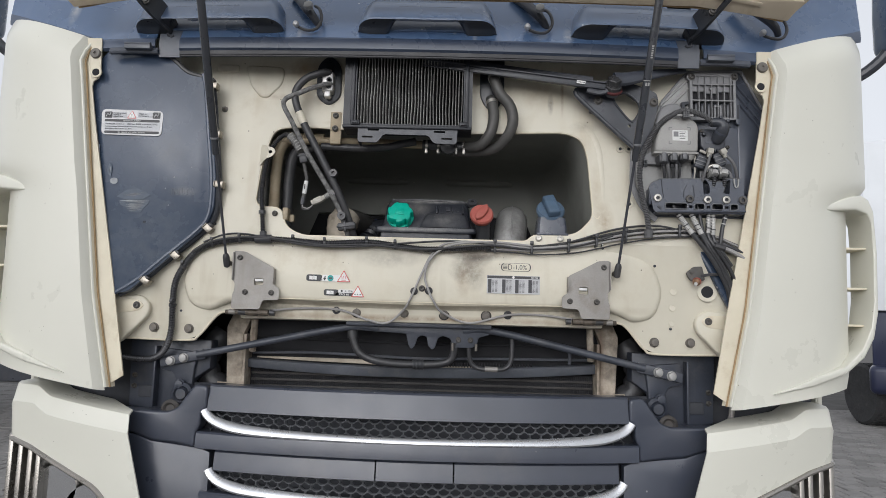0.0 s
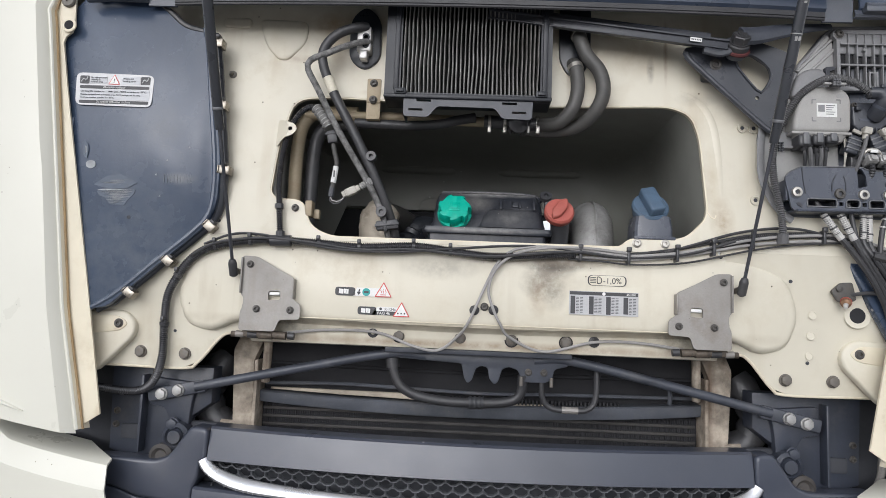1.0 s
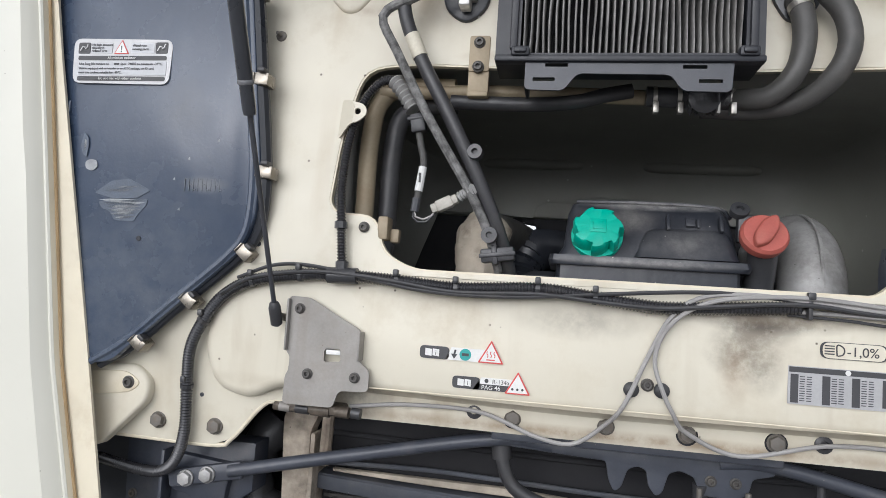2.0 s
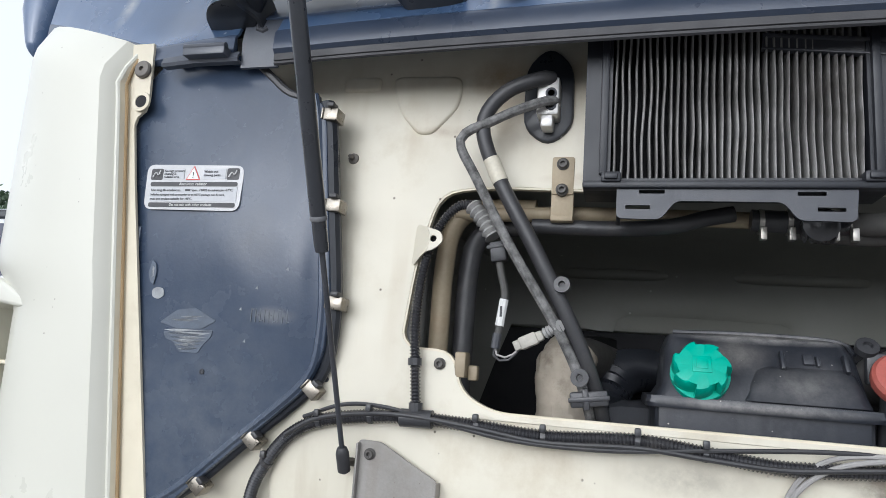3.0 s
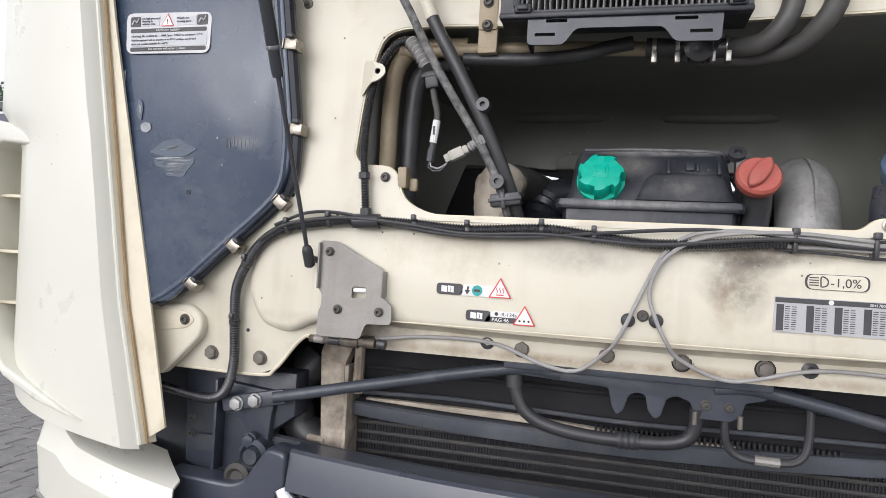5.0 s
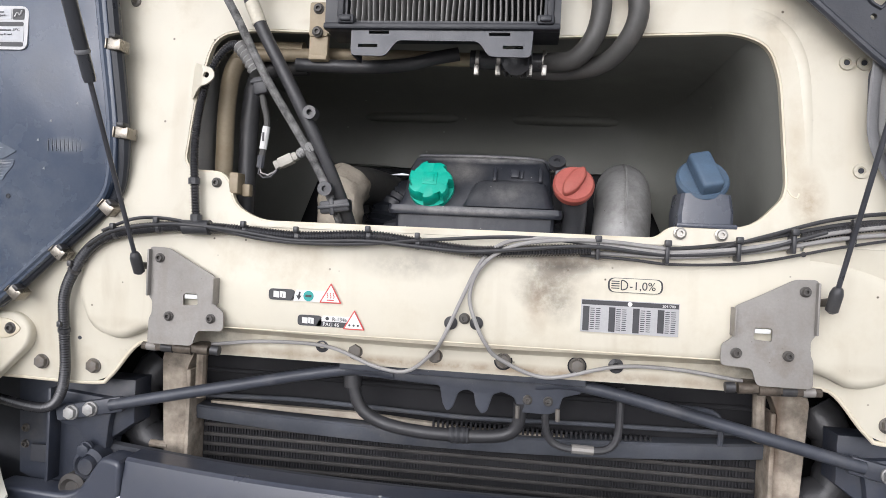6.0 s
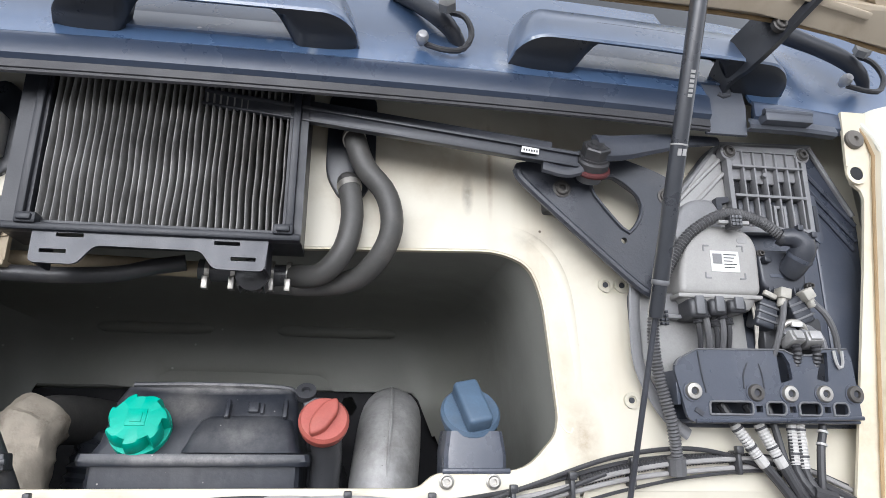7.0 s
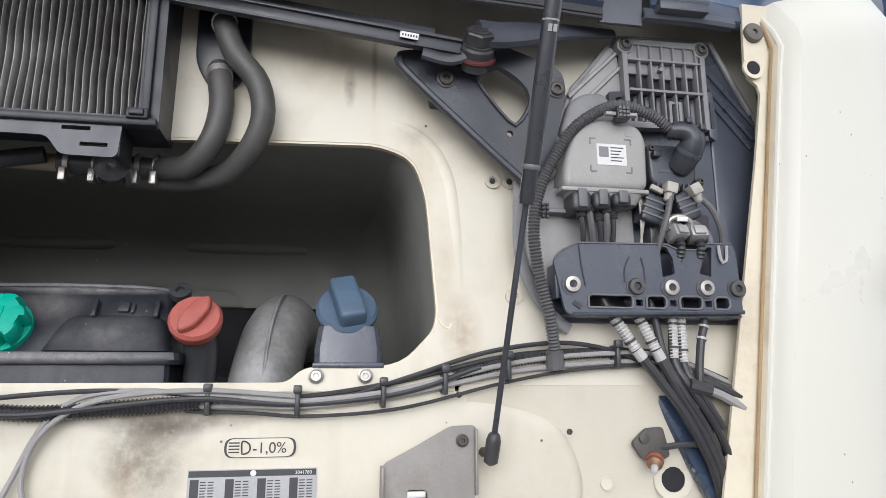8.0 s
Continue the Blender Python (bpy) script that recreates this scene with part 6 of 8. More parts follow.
pl = thing("intake_pipe", (-0.255, 2.07, 1.5), "stained beige wrapped engine pipe", "pipe", "engine pipes")
bm = tube([(-0.262, 2.0, 1.45), (-0.262, 2.0, 1.69), (-0.259, 2.008, 1.722), (-0.252, 2.03, 1.742)], 0.043, 36, 0.005)
for v in bm.verts:
    fold = abs(noise.noise(v.co * 19 + Vector((3.1, 0, 0)))) ** 0.7
    v.co += (v.co - Vector((-0.262, 2.0, v.co.z if v.co.z < 1.70 else 1.70))).normalized() * (0.005 - 0.011 * fold + 0.003 * noise.noise(v.co * 60))
part("elbow", bm, beige_wrap, pl)
part("upper_hose", tube([(-0.256, 2.02, 1.728), (-0.245, 2.06, 1.742), (-0.22, 2.14, 1.742), (-0.19, 2.26, 1.735)], 0.038, 20, 0.01), hose_grey, pl)
part("bellows", tube([(-0.205, 2.12, 1.60), (-0.195, 2.13, 1.69), (-0.17, 2.19, 1.725), (-0.12, 2.29, 1.735)], 0.040, 18, rib=0.003, pitch=0.012), plastic_under, pl)

# ---- wiper linkage and its bracket ----
wb = thing("wiper_bracket", (0.53, 1.80, 1.91), "dark triangular steel bracket with a cut-out", "bracket")
o = rounded([(0.409, 2.087), (0.412, 2.070), (0.434, 2.051), (0.580, 1.918), (0.604, 1.908), (0.618, 1.94), (0.643, 2.050), (0.638, 2.077), (0.610, 2.090), (0.562, 2.106), (0.52, 2.118), (0.47, 2.10)], 0.010)
part("plate", plate(o, 1.772, 0.008, [rounded([(0.519, 2.066), (0.550, 2.076), (0.585, 2.052), (0.592, 2.030), (0.578, 1.998), (0.562, 1.998), (0.524, 2.045)], 0.008), ring(0.562, 1.982, 0.0045, 10)]), plastic_dark, wb)
part("edge_fold", tube([(0.412, 1.772, 2.078), (0.422, 1.772, 2.060), (0.50, 1.772, 1.987), (0.580, 1.772, 1.916), (0.604, 1.772, 1.908)], 0.006, 8), plastic_dark, wb)
part("hole_fold", tube([(0.519, 1.771, 2.062), (0.55, 1.771, 2.076), (0.584, 1.771, 2.052), (0.591, 1.771, 2.028), (0.576, 1.771, 1.999), (0.562, 1.771, 1.998), (0.522, 1.771, 2.047), (0.519, 1.771, 2.062)], 0.0028, 6), plastic_dark, wb)
for x0, x1, z0, z1 in ((0.46, 0.484, 2.03, 2.06), (0.615, 0.64, 2.03, 2.06), (0.585, 0.605, 1.915, 1.935)):
    part("foot", box(x0, x1, 1.776, 1.823, z0, z1, 0.004), plastic_dark, wb)
for x, z in ((0.476, 2.053), (0.629, 2.050)):
    socket_bolt((x, 1.772, z), 0.0095, wb)
wk = thing("wiper_linkage", (0.25, 1.76, 2.1), "black wiper link bar with a bolted pivot", "wiper linkage")
a, b = Vector((-0.01, 1.764, 2.148)), Vector((0.49, 1.742, 2.0815))
turn = math.atan2(b.z - a.z, b.x - a.x)
L = (b - a).length
M = Matrix.Translation(a) @ Matrix.Rotation(-turn, 4, "Y") @ Matrix.Rotation(math.atan2(b.y - a.y, b.x - a.x), 4, "Z")
bar = part("bar", moved(box(0, L, -0.004, 0.004, -0.010, 0.010, 0.002), M), chassis_black, wk)
for z0, z1 in ((0.006, 0.011), (-0.011, -0.008)):
    part("bar_flange", moved(box(0, L, -0.008, 0.0035, z0, z1, 0.001), M), chassis_black, bar)
part("second_bar", moved(join(box(0.0, L * 0.93, 0.005, 0.010, -0.004, 0.026, 0.002), box(0.1, L * 0.97, 0.008, 0.016, 0.010, 0.015, 0.002)), M), chassis_black, wk)
part("bar_label", moved(box(L * 0.842, L * 0.889, -0.0095, -0.0085, -0.004, 0.0045, 0.0), M), white_print, wk)
part("bar_print", moved(join(*[box(L * 0.847 + i * 0.0035, L * 0.847 + i * 0.0035 + 0.002, -0.0099, -0.0094, -0.0015, 0.0015, 0.0) for i in range(6)]), M), black_print, wk)
part("bar_end", tube([(0.44, 1.742, 2.072), (0.476, 1.742, 2.066), (0.510, 1.742, 2.080)], 0.010, 10, 0.006, flat=0.6), chassis_black, wk)
part("sleeve", lathe([(0.017, -0.016), (0.018, -0.004), (0.0175, 0.0)], (0.512, 1.752, 2.076), (0, -0.75, 0.66), 22), plastic_strap, wk)
AXLE = (0, -0.80, 0.60)
part("bush", lathe([(0.0215, -0.004), (0.0250, -0.003), (0.0262, 0.0), (0.0250, 0.003), (0.0215, 0.004)], (0.512, 1.750, 2.076), AXLE, 28), red_rubber, wk, "dark red rubber bush")
part("pivot", lathe([(0.0225, 0.0), (0.0225, 0.010), (0.0205, 0.013), (0.0205, 0.016)], (0.512, 1.748, 2.079), AXLE, 26), nut_black, wk)
part("nut", lathe([(0.0195, 0), (0.0195, 0.014), (0.0175, 0.016), (0.0140, 0.016)], (0.512, 1.735, 2.089), AXLE, 6), nut_black, wk)
part("stud", lathe([(0.0145, 0), (0.0145, 0.004), (0.0095, 0.005), (0.0088, 0.007), (0.0001, 0.0075)], (0.512, 1.725, 2.097), AXLE, 18), nut_black, wk)
part("lever", tube([(0.512, 1.730, 2.098), (0.545, 1.735, 2.102), (0.60, 1.748, 2.118), (0.66, 1.762, 2.133), (0.72, 1.778, 2.145)], 0.012, 10, 0.01, flat=0.6, radii=(0.021, 0.019, 0.015, 0.010, 0.007)), rod_paint, wk)

# ---- electric gear at the right ----
mp = thing("carrier_plate", (0.75, 1.81, 1.74), "grey and slate moulded carrier for the control units", "carrier plate")
o = rounded([(0.577, 1.92), (0.577, 1.82), (0.603, 1.764), (0.625, 1.735), (0.925, 1.735), (0.945, 2.04), (0.880, 2.158), (0.728, 2.153), (0.655, 2.06), (0.607, 1.94)], 0.02)
part("back", plate(o, 1.797, 0.025, bev=0.004), plastic_slate, mp)
part("moulding", plate(rounded([(0.582, 1.915), (0.582, 1.825), (0.61, 1.77), (0.74, 1.77), (0.735, 2.02), (0.730, 2.12), (0.720, 2.135), (0.662, 2.06), (0.614, 1.94)], 0.02), 1.789, 0.01, bev=0.004), plastic_grey, mp)
part("rim", tube(straight([(0.612, 1.794, 1.945), (0.66, 1.794, 2.062), (0.732, 1.794, 2.148), (0.878, 1.794, 2.153), (0.938, 1.797, 2.045)]), 0.0045, 8, 0.006), plastic_vent, mp)
for p, q in (((0.652, 2.048), (0.728, 2.122)), ((0.664, 2.032), (0.730, 2.098))):
    part("stiffener", tube([(p[0], 1.788, p[1]), (q[0], 1.788, q[1])], 0.0035, 6), plastic_grey, mp)
for p, q in (((0.862, 2.118), (0.938, 2.030)), ((0.862, 2.092), (0.936, 2.006)), ((0.872, 2.062), (0.930, 1.992))):
    part("stiffener", tube([(p[0], 1.795, p[1]), (q[0], 1.795, q[1])], 0.0035, 6), plastic_slate, mp)
part("side_recess", plate(rounded([(0.868, 2.048), (0.905, 2.01), (0.928, 1.975), (0.925, 1.80), (0.868, 1.80)], 0.012), 1.7945, 0.006, bev=0.003), plastic_slate, mp)
part("hump", plate(rounded([(0.632, 1.985), (0.648, 2.035), (0.668, 2.050), (0.700, 2.052), (0.712, 2.030), (0.712, 1.98)], 0.014), 1.772, 0.022, bev=0.008, seg=3), plastic_vent, mp)
part("hook", plate(rounded([(0.708, 2.056), (0.728, 2.058), (0.728, 2.050), (0.717, 2.048), (0.717, 2.020), (0.708, 2.020)], 0.002, 2), 1.778, 0.014), void_black, mp)
part("shelf_step", plate(rounded([(0.600, 1.905), (0.622, 1.912), (0.640, 1.910), (0.640, 1.882), (0.604, 1.880)], 0.004), 1.776, 0.014, bev=0.003), plastic_vent, mp)
part("shelf_edge", box(0.602, 0.640, 1.770, 1.790, 1.876, 1.881, 0.001), plastic_vent, mp)
for x, z in ((0.602, 1.936), (0.607, 2.03)):
    part("boss", lathe([(0.012, 0), (0.012, 0.014), (0.009, 0.016), (0.004, 0.016), (0.004, 0.010)], (x + 0.014, 1.795, z), n=16), plastic_slate if z > 2 else plastic_vent, mp)
part("edge_cover", tube([(0.578, 1.785, 1.93), (0.574, 1.785, 1.87), (0.577, 1.785, 1.81), (0.605, 1.787, 1.755), (0.64, 1.79, 1.725)], 0.009, 10, flat=0.5), plastic_vent, mp)

vent = thing("vent_grid", (0.793, 1.79, 2.02), "grey plastic grid over a dark vent", "vent")
# black plate paints the shade of the depth behind the grid
part("hole", plate(rect(0.738, 0.850, 2.016, 2.124), 1.788, 0.004), deep_black, vent)
part("frame", plate([(0.730, 2.128), (0.740, 2.138), (0.846, 2.140), (0.857, 2.130), (0.856, 2.008), (0.731, 2.004)], 1.775, 0.014, [rect(0.7375, 0.8495, 2.0135, 2.130)]), plastic_vent, vent)
VENT_X = [0.7375 + 0.112 * i / 6.4 for i in (1, 2, 3, 4, 5, 6)]
for x in VENT_X:
    part("bar", box(x - 0.0013, x + 0.0013, 1.7735, 1.788, 2.0135, 2.130, 0.0005), plastic_vent, vent)
for z, d in ((2.0605, 0.0020), (2.1065, 0.0016)):
    part("bar", box(0.7375, 0.8495, 1.7725, 1.788, z - d, z + d, 0.0005), plastic_vent, vent)
edges = [0.7375] + VENT_X + [0.8495]
for i, (a, b) in enumerate(zip(edges, edges[1:])):
    part("blank", box(a + 0.0013, b - 0.0013, 1.7775, 1.7885, 2.108, 2.130, 0.0005), plastic_vent, vent)
    low = 2.088 if i not in (2, 3) else 2.083
    part("blank", box(a + 0.0013, b - 0.0013, 1.7815, 1.7885, low, 2.1048, 0.0012), plastic_vent, vent)
    # fins coloured dark so the lower cells look shaded
    part("fin", moved(box(-0.0030, 0.0030, -0.0008, 0.0008, -0.0205, 0.0205, 0.0003), Matrix.Translation(((a + b) / 2 + 0.0040, 1.7855, 2.036)) @ Matrix.Rotation(radians(-18), 4, "Z")), plastic_dark, vent)
part("stub", lathe([(0.003, 0), (0.003, 0.006), (0.0001, 0.0065)], (0.787, 1.779, 2.094), n=10), plastic_vent, vent)
part("post", plate(rect(0.797, 0.816, 2.0145, 2.048), 1.777, 0.01, [rect(0.801, 0.812, 2.0155, 2.044)]), plastic_vent, vent)
part("arm", plate(rounded([(0.858, 2.07), (0.868, 2.068), (0.872, 2.0), (0.866, 1.994), (0.858, 2.0)], 0.003), 1.780, 0.010, bev=0.001), plastic_slate, vent)
part("arm_slot", box(0.861, 0.866, 1.7785, 1.782, 2.012, 2.052, 0.0005), void_black, vent)
for x, z in ((0.735, 2.128), (0.852, 2.130)):
    part("boss", lathe([(0.0125, -0.012), (0.0125, 0.001), (0.010, 0.002), (0.007, 0.002)], (x, 1.776, z), n=18), plastic_vent, vent)
    socket_bolt((x, 1.774, z), 0.0072, vent)

ecu = thing("control_unit", (0.68, 1.79, 1.91), "light grey control unit box with a white label", "control unit")
bm = plate(rounded([(0.625, 1.904), (0.742, 1.906), (0.744, 1.976), (0.735, 1.994), (0.710, 2.004), (0.662, 2.002), (0.640, 1.982), (0.628, 1.940)], 0.012), 1.748, 0.045, bev=0.008, seg=3)
part("housing", bm, plastic_unit, ecu)
part("base_lip", box(0.623, 0.744, 1.750, 1.79, 1.901, 1.907, 0.002), plastic_unit, ecu)
part("label", plate(rect(0.672, 0.713, 1.937, 1.966), 1.7472, 0.001), white_print, ecu)
part("code_block", plate(rect(0.675, 0.688, 1.948, 1.962), 1.7466, 0.0006), plastic_vent, ecu)
for i in range(5):
    part("text_line", plate(rect(0.691, 0.709 - 0.003 * (i % 3), 1.9605 - 0.0045 * i, 1.9617 - 0.0045 * i), 1.7466, 0.0006), black_print, ecu)
for cx, cz, sx, sz in ((0.663, 1.973, 1, -1), (0.720, 1.974, -1, -1), (0.663, 1.928, 1, 1), (0.720, 1.928, -1, 1)):
    part("corner_mark", join(box(min(cx, cx + sx * 0.008), max(cx, cx + sx * 0.008), 1.7472, 1.749, cz - 0.001, cz + 0.001, 0), box(cx - 0.001, cx + 0.001, 1.7472, 1.749, min(cz, cz + sz * 0.008), max(cz, cz + sz * 0.008), 0)), plastic_vent, ecu)
part("underside", loft([(0.640, 0.732, 1.758, 1.79, 1.888), (0.630, 0.740, 1.751, 1.79, 1.903)]), plastic_unit, ecu)
for x0, x1, z0 in ((0.634, 0.661, 1.873), (0.663, 0.688, 1.877), (0.690, 0.716, 1.881)):
    plug = part("connector", box(x0, x1, 1.744, 1.79, z0, 1.900, 0.006, 3), plastic_black, ecu)
    part("latch", box((x0 + x1) / 2 - 0.006, (x0 + x1) / 2 + 0.006, 1.740, 1.746, z0 + 0.004, 1.902, 0.002), plastic_strap, plug)
for i, (x, z, x2, r) in enumerate(((0.649, 1.873, 0.655, 0.0036), (0.660, 1.880, 0.668, 0.0048), (0.673, 1.869, 0.679, 0.0034), (0.684, 1.879, 0.686, 0.0046), (0.693, 1.872, 0.695, 0.0034))):
    part("cable", tube([(x, 1.762, z + 0.006), (x, 1.756, z), (x * 0.5 + x2 * 0.5, 1.758, 1.853), (x2, 1.766, 1.835), (x2 + 0.002, 1.778, 1.80)], r, 8), conduit_grey if r > 0.004 else rubber, ecu)
    part("cable_boot", tube([(x, 1.757, z + 0.003), (x + 0.0008, 1.756, z - 0.006)], r + 0.0024, 12, 0.003, rib=0.0006, pitch=0.003), plastic_black, ecu)
part("clip", box(0.694, 0.712, 1.726, 1.742, 1.994, 2.012, 0.002), plastic_black, ecu)
for i in range(3):
    for k in range(3):
        part("clip_tooth", box(0.6955 + 0.0052 * i, 0.6995 + 0.0052 * i, 1.7235, 1.728, 1.996 + 0.0052 * k, 2.000 + 0.0052 * k, 0.0005), plastic_strap, ecu)
for x0, x1 in ((0.680, 0.694), (0.712, 0.724)):
    part("clip_wing", box(x0, x1, 1.730, 1.738, 2.000, 2.005, 0.001), plastic_grey, ecu)
part("lens_mark", plate(rounded(rect(0.713, 0.729, 1.978, 1.987), 0.004), 1.7474, 0.001), plastic_grey, ecu)

gw = thing("relay_block", (0.785, 1.79, 1.915), "dark relay block with an elbow plug", "relay")
part("body", plate(rounded([(0.751, 1.976), (0.822, 1.976), (0.821, 1.930), (0.812, 1.917), (0.764, 1.914), (0.753, 1.926)], 0.007), 1.762, 0.03, bev=0.005, seg=3), plastic_dark, gw)
part("print_bar", plate(rect(0.766, 0.800, 1.936, 1.9405), 1.7612, 0.001), plastic_slate, gw)
for i in range(7):
    part("fin", box(0.761 + i * 0.0075, 0.7635 + i * 0.0075, 1.760, 1.79, 1.910, 1.922, 0.001), plastic_dark, gw)
part("catch", box(0.755, 0.766, 1.752, 1.765, 1.955, 1.964, 0.002), plastic_under, gw)
plug = part("plug", tube([(0.778, 1.742, 1.988), (0.793, 1.738, 1.987), (0.804, 1.738, 1.978), (0.804, 1.742, 1.966), (0.800, 1.754, 1.953), (0.797, 1.765, 1.946)], 0.02, 18, 0.005, radii=(0.0115, 0.0135, 0.0165, 0.017, 0.017, 0.0165)), plastic_dark, gw)
part("plug_band", tube([(0.8035, 1.7445, 1.963), (0.802, 1.748, 1.959)], 0.0182, 20, 0.004), plastic_slate, plug)
for x, y, z in ((0.812, 1.724, 1.988), (0.820, 1.734, 1.976), (0.795, 1.727, 1.998)):
    part("plug_key", box(x - 0.004, x + 0.004, y - 0.003, y + 0.006, z - 0.004, z + 0.004, 0.001), plastic_dark, plug)
for x, z in ((0.826, 1.926), (0.757, 1.970)):
    socket_bolt((x, 1.764, z), 0.0042, gw)

vb = thing("valve_block", (0.80, 1.79, 1.835), "cluster of small pneumatic fittings and hoses", "valve block")
part("body", box(0.752, 0.842, 1.772, 1.80, 1.832, 1.884, 0.006), plastic_black, vb)
for x, z, t, m in ((0.752, 1.884, 18, plastic_dark), (0.802, 1.890, -22, plastic_dark)):
    part("coil", moved(box(-0.014, 0.014, -0.012, 0.016, -0.020, 0.020, 0.004, 3), Matrix.Translation((x, 1.768, z)) @ Matrix.Rotation(radians(t), 4, "Y")), m, vb)
    for k in (-1, 0, 1):
        part("coil_rib", moved(box(-0.015, 0.015, -0.0135, -0.010, k * 0.010 - 0.0015, k * 0.010 + 0.0015, 0.0006), Matrix.Translation((x, 1.768, z)) @ Matrix.Rotation(radians(t), 4, "Y")), plastic_strap, vb)
for x, z, t in ((0.774, 1.910, 12), (0.809, 1.910, -28)):
    part("union", moved(join(box(-0.008, 0.008, -0.009, 0.009, -0.007, 0.008, 0.002), lathe([(0.0065, 0), (0.0065, 0.010), (0.005, 0.012)], (0, 0, -0.006), (0, 0, -1), 12)), Matrix.Translation((x, 1.752, z)) @ Matrix.Rotation(radians(t), 4, "Y")), plug_beige, vb)
part("lever", moved(box(-0.009, 0.009, -0.003, 0.003, -0.004, 0.003, 0.001), Matrix.Translation((0.755, 1.752, 1.909)) @ Matrix.Rotation(radians(25), 4, "Y")), plug_beige, vb)
for pts, r, m in (([(0.774, 1.750, 1.905), (0.767, 1.748, 1.878), (0.758, 1.750, 1.850), (0.750, 1.762, 1.815)], 0.0042, conduit_grey), ([(0.812, 1.750, 1.903), (0.830, 1.748, 1.884), (0.842, 1.750, 1.856), (0.850, 1.762, 1.820)], 0.0042, conduit_grey),
                  ([(0.736, 1.766, 1.902), (0.7365, 1.764, 1.870), (0.736, 1.768, 1.820)], 0.0017, plug_beige), ([(0.739, 1.766, 1.900), (0.740, 1.764, 1.868), (0.731, 1.768, 1.820)], 0.0014, plug_beige)):
    part("hose", tube(pts, r, 8), m, vb)
part("silver_ring", tube([(0.768, 1.760, 1.856), (0.770, 1.757, 1.866), (0.778, 1.755, 1.872), (0.790, 1.755, 1.873), (0.801, 1.757, 1.868), (0.806, 1.760, 1.858)], 0.0042, 10, 0.004), steel, vb)
part("ring_label", box(0.781, 0.796, 1.750, 1.754, 1.866, 1.872, 0.0005), white_print, vb)
part("flange", tube([(0.795, 1.764, 1.876), (0.812, 1.762, 1.866), (0.828, 1.762, 1.856), (0.834, 1.764, 1.840), (0.834, 1.77, 1.82)], 0.004, 8, 0.006), plastic_vent, vb)
for x, t in ((0.782, 10), (0.810, -8)):
    part("fitting", moved(join(box(-0.011, 0.011, -0.012, 0.012, -0.007, 0.009, 0.002), box(-0.0075, 0.0075, -0.0155, -0.010, -0.006, 0.007, 0.0015)), Matrix.Translation((x, 1.756, 1.848)) @ Matrix.Rotation(radians(t), 4, "Z") @ Matrix.Rotation(radians(-25), 4, "X")), aluminium, vb)
    part("collar", lathe([(0.0125, 0), (0.0125, 0.008), (0.010, 0.010), (0.006, 0.010)], (x - 0.002, 1.764, 1.858), (0, -0.8, 0.5), 14), plastic_strap, vb)
    part("hose", tube([(x + 0.001, 1.752, 1.842), (x + 0.002, 1.753, 1.828), (x + 0.001, 1.768, 1.80)], 0.0058, 10, 0.003, rib=0.0008, pitch=0.005), rubber, vb)

tray = thing("cable_tray", (0.735, 1.79, 1.74), "slate plastic cable tray with bright screws and slots", "cable tray")
o = rounded([(0.609, 1.808), (0.615, 1.820), (0.642, 1.8335), (0.764, 1.8355), (0.780, 1.8285), (0.808, 1.829), (0.818, 1.838), (0.858, 1.839), (0.863, 1.826), (0.866, 1.746), (0.632, 1.740), (0.622, 1.746)], 0.006)
SLOTS = ((0.653, 0.712), (0.731, 0.758), (0.777, 0.808), (0.826, 0.847))
slots = [rounded(rect(a, b, 1.7515, 1.7655), 0.003, 2) for a, b in SLOTS] + [rect(a, a + 0.009, 1.7535, 1.7615) for a in (0.717, 0.7635, 0.813)]
slots += [rounded([(0.754, 1.832), (0.764, 1.831), (0.772, 1.816), (0.7735, 1.796), (0.756, 1.791)], 0.002, 2), rounded([(0.8285, 1.833), (0.8205, 1.8325), (0.816, 1.820), (0.808, 1.797), (0.8245, 1.793)], 0.002, 2)]
part("front", plate(o, 1.754, 0.006, slots), plastic_slate, tray)
part("shelf", box(0.630, 0.866, 1.757, 1.80, 1.740, 1.745, 0.002), plastic_slate, tray)
part("foot_flange", tube([(0.632, 1.7525, 1.7415), (0.75, 1.7525, 1.7445), (0.866, 1.7525, 1.7475)], 0.0028, 8), plastic_slate, tray)
part("top_edge", tube(straight([(0.610, 1.753, 1.811), (0.616, 1.753, 1.820), (0.642, 1.753, 1.8328), (0.763, 1.753, 1.8348), (0.780, 1.753, 1.828), (0.808, 1.753, 1.8285), (0.818, 1.753, 1.8372), (0.857, 1.753, 1.8382)]), 0.0012, 6, 0.004), plastic_strap, tray)
part("side_wall", box(0.612, 0.617, 1.758, 1.80, 1.762, 1.806, 0.001), plastic_slate, tray)
for a, b in SLOTS:
    part("slot_rim", tube(straight([(a, 1.753, 1.7505), (a, 1.753, 1.7665), (b, 1.753, 1.7665), (b, 1.753, 1.7505), (a, 1.753, 1.7505)]), 0.0015, 6, 0.004), plastic_strap, tray)
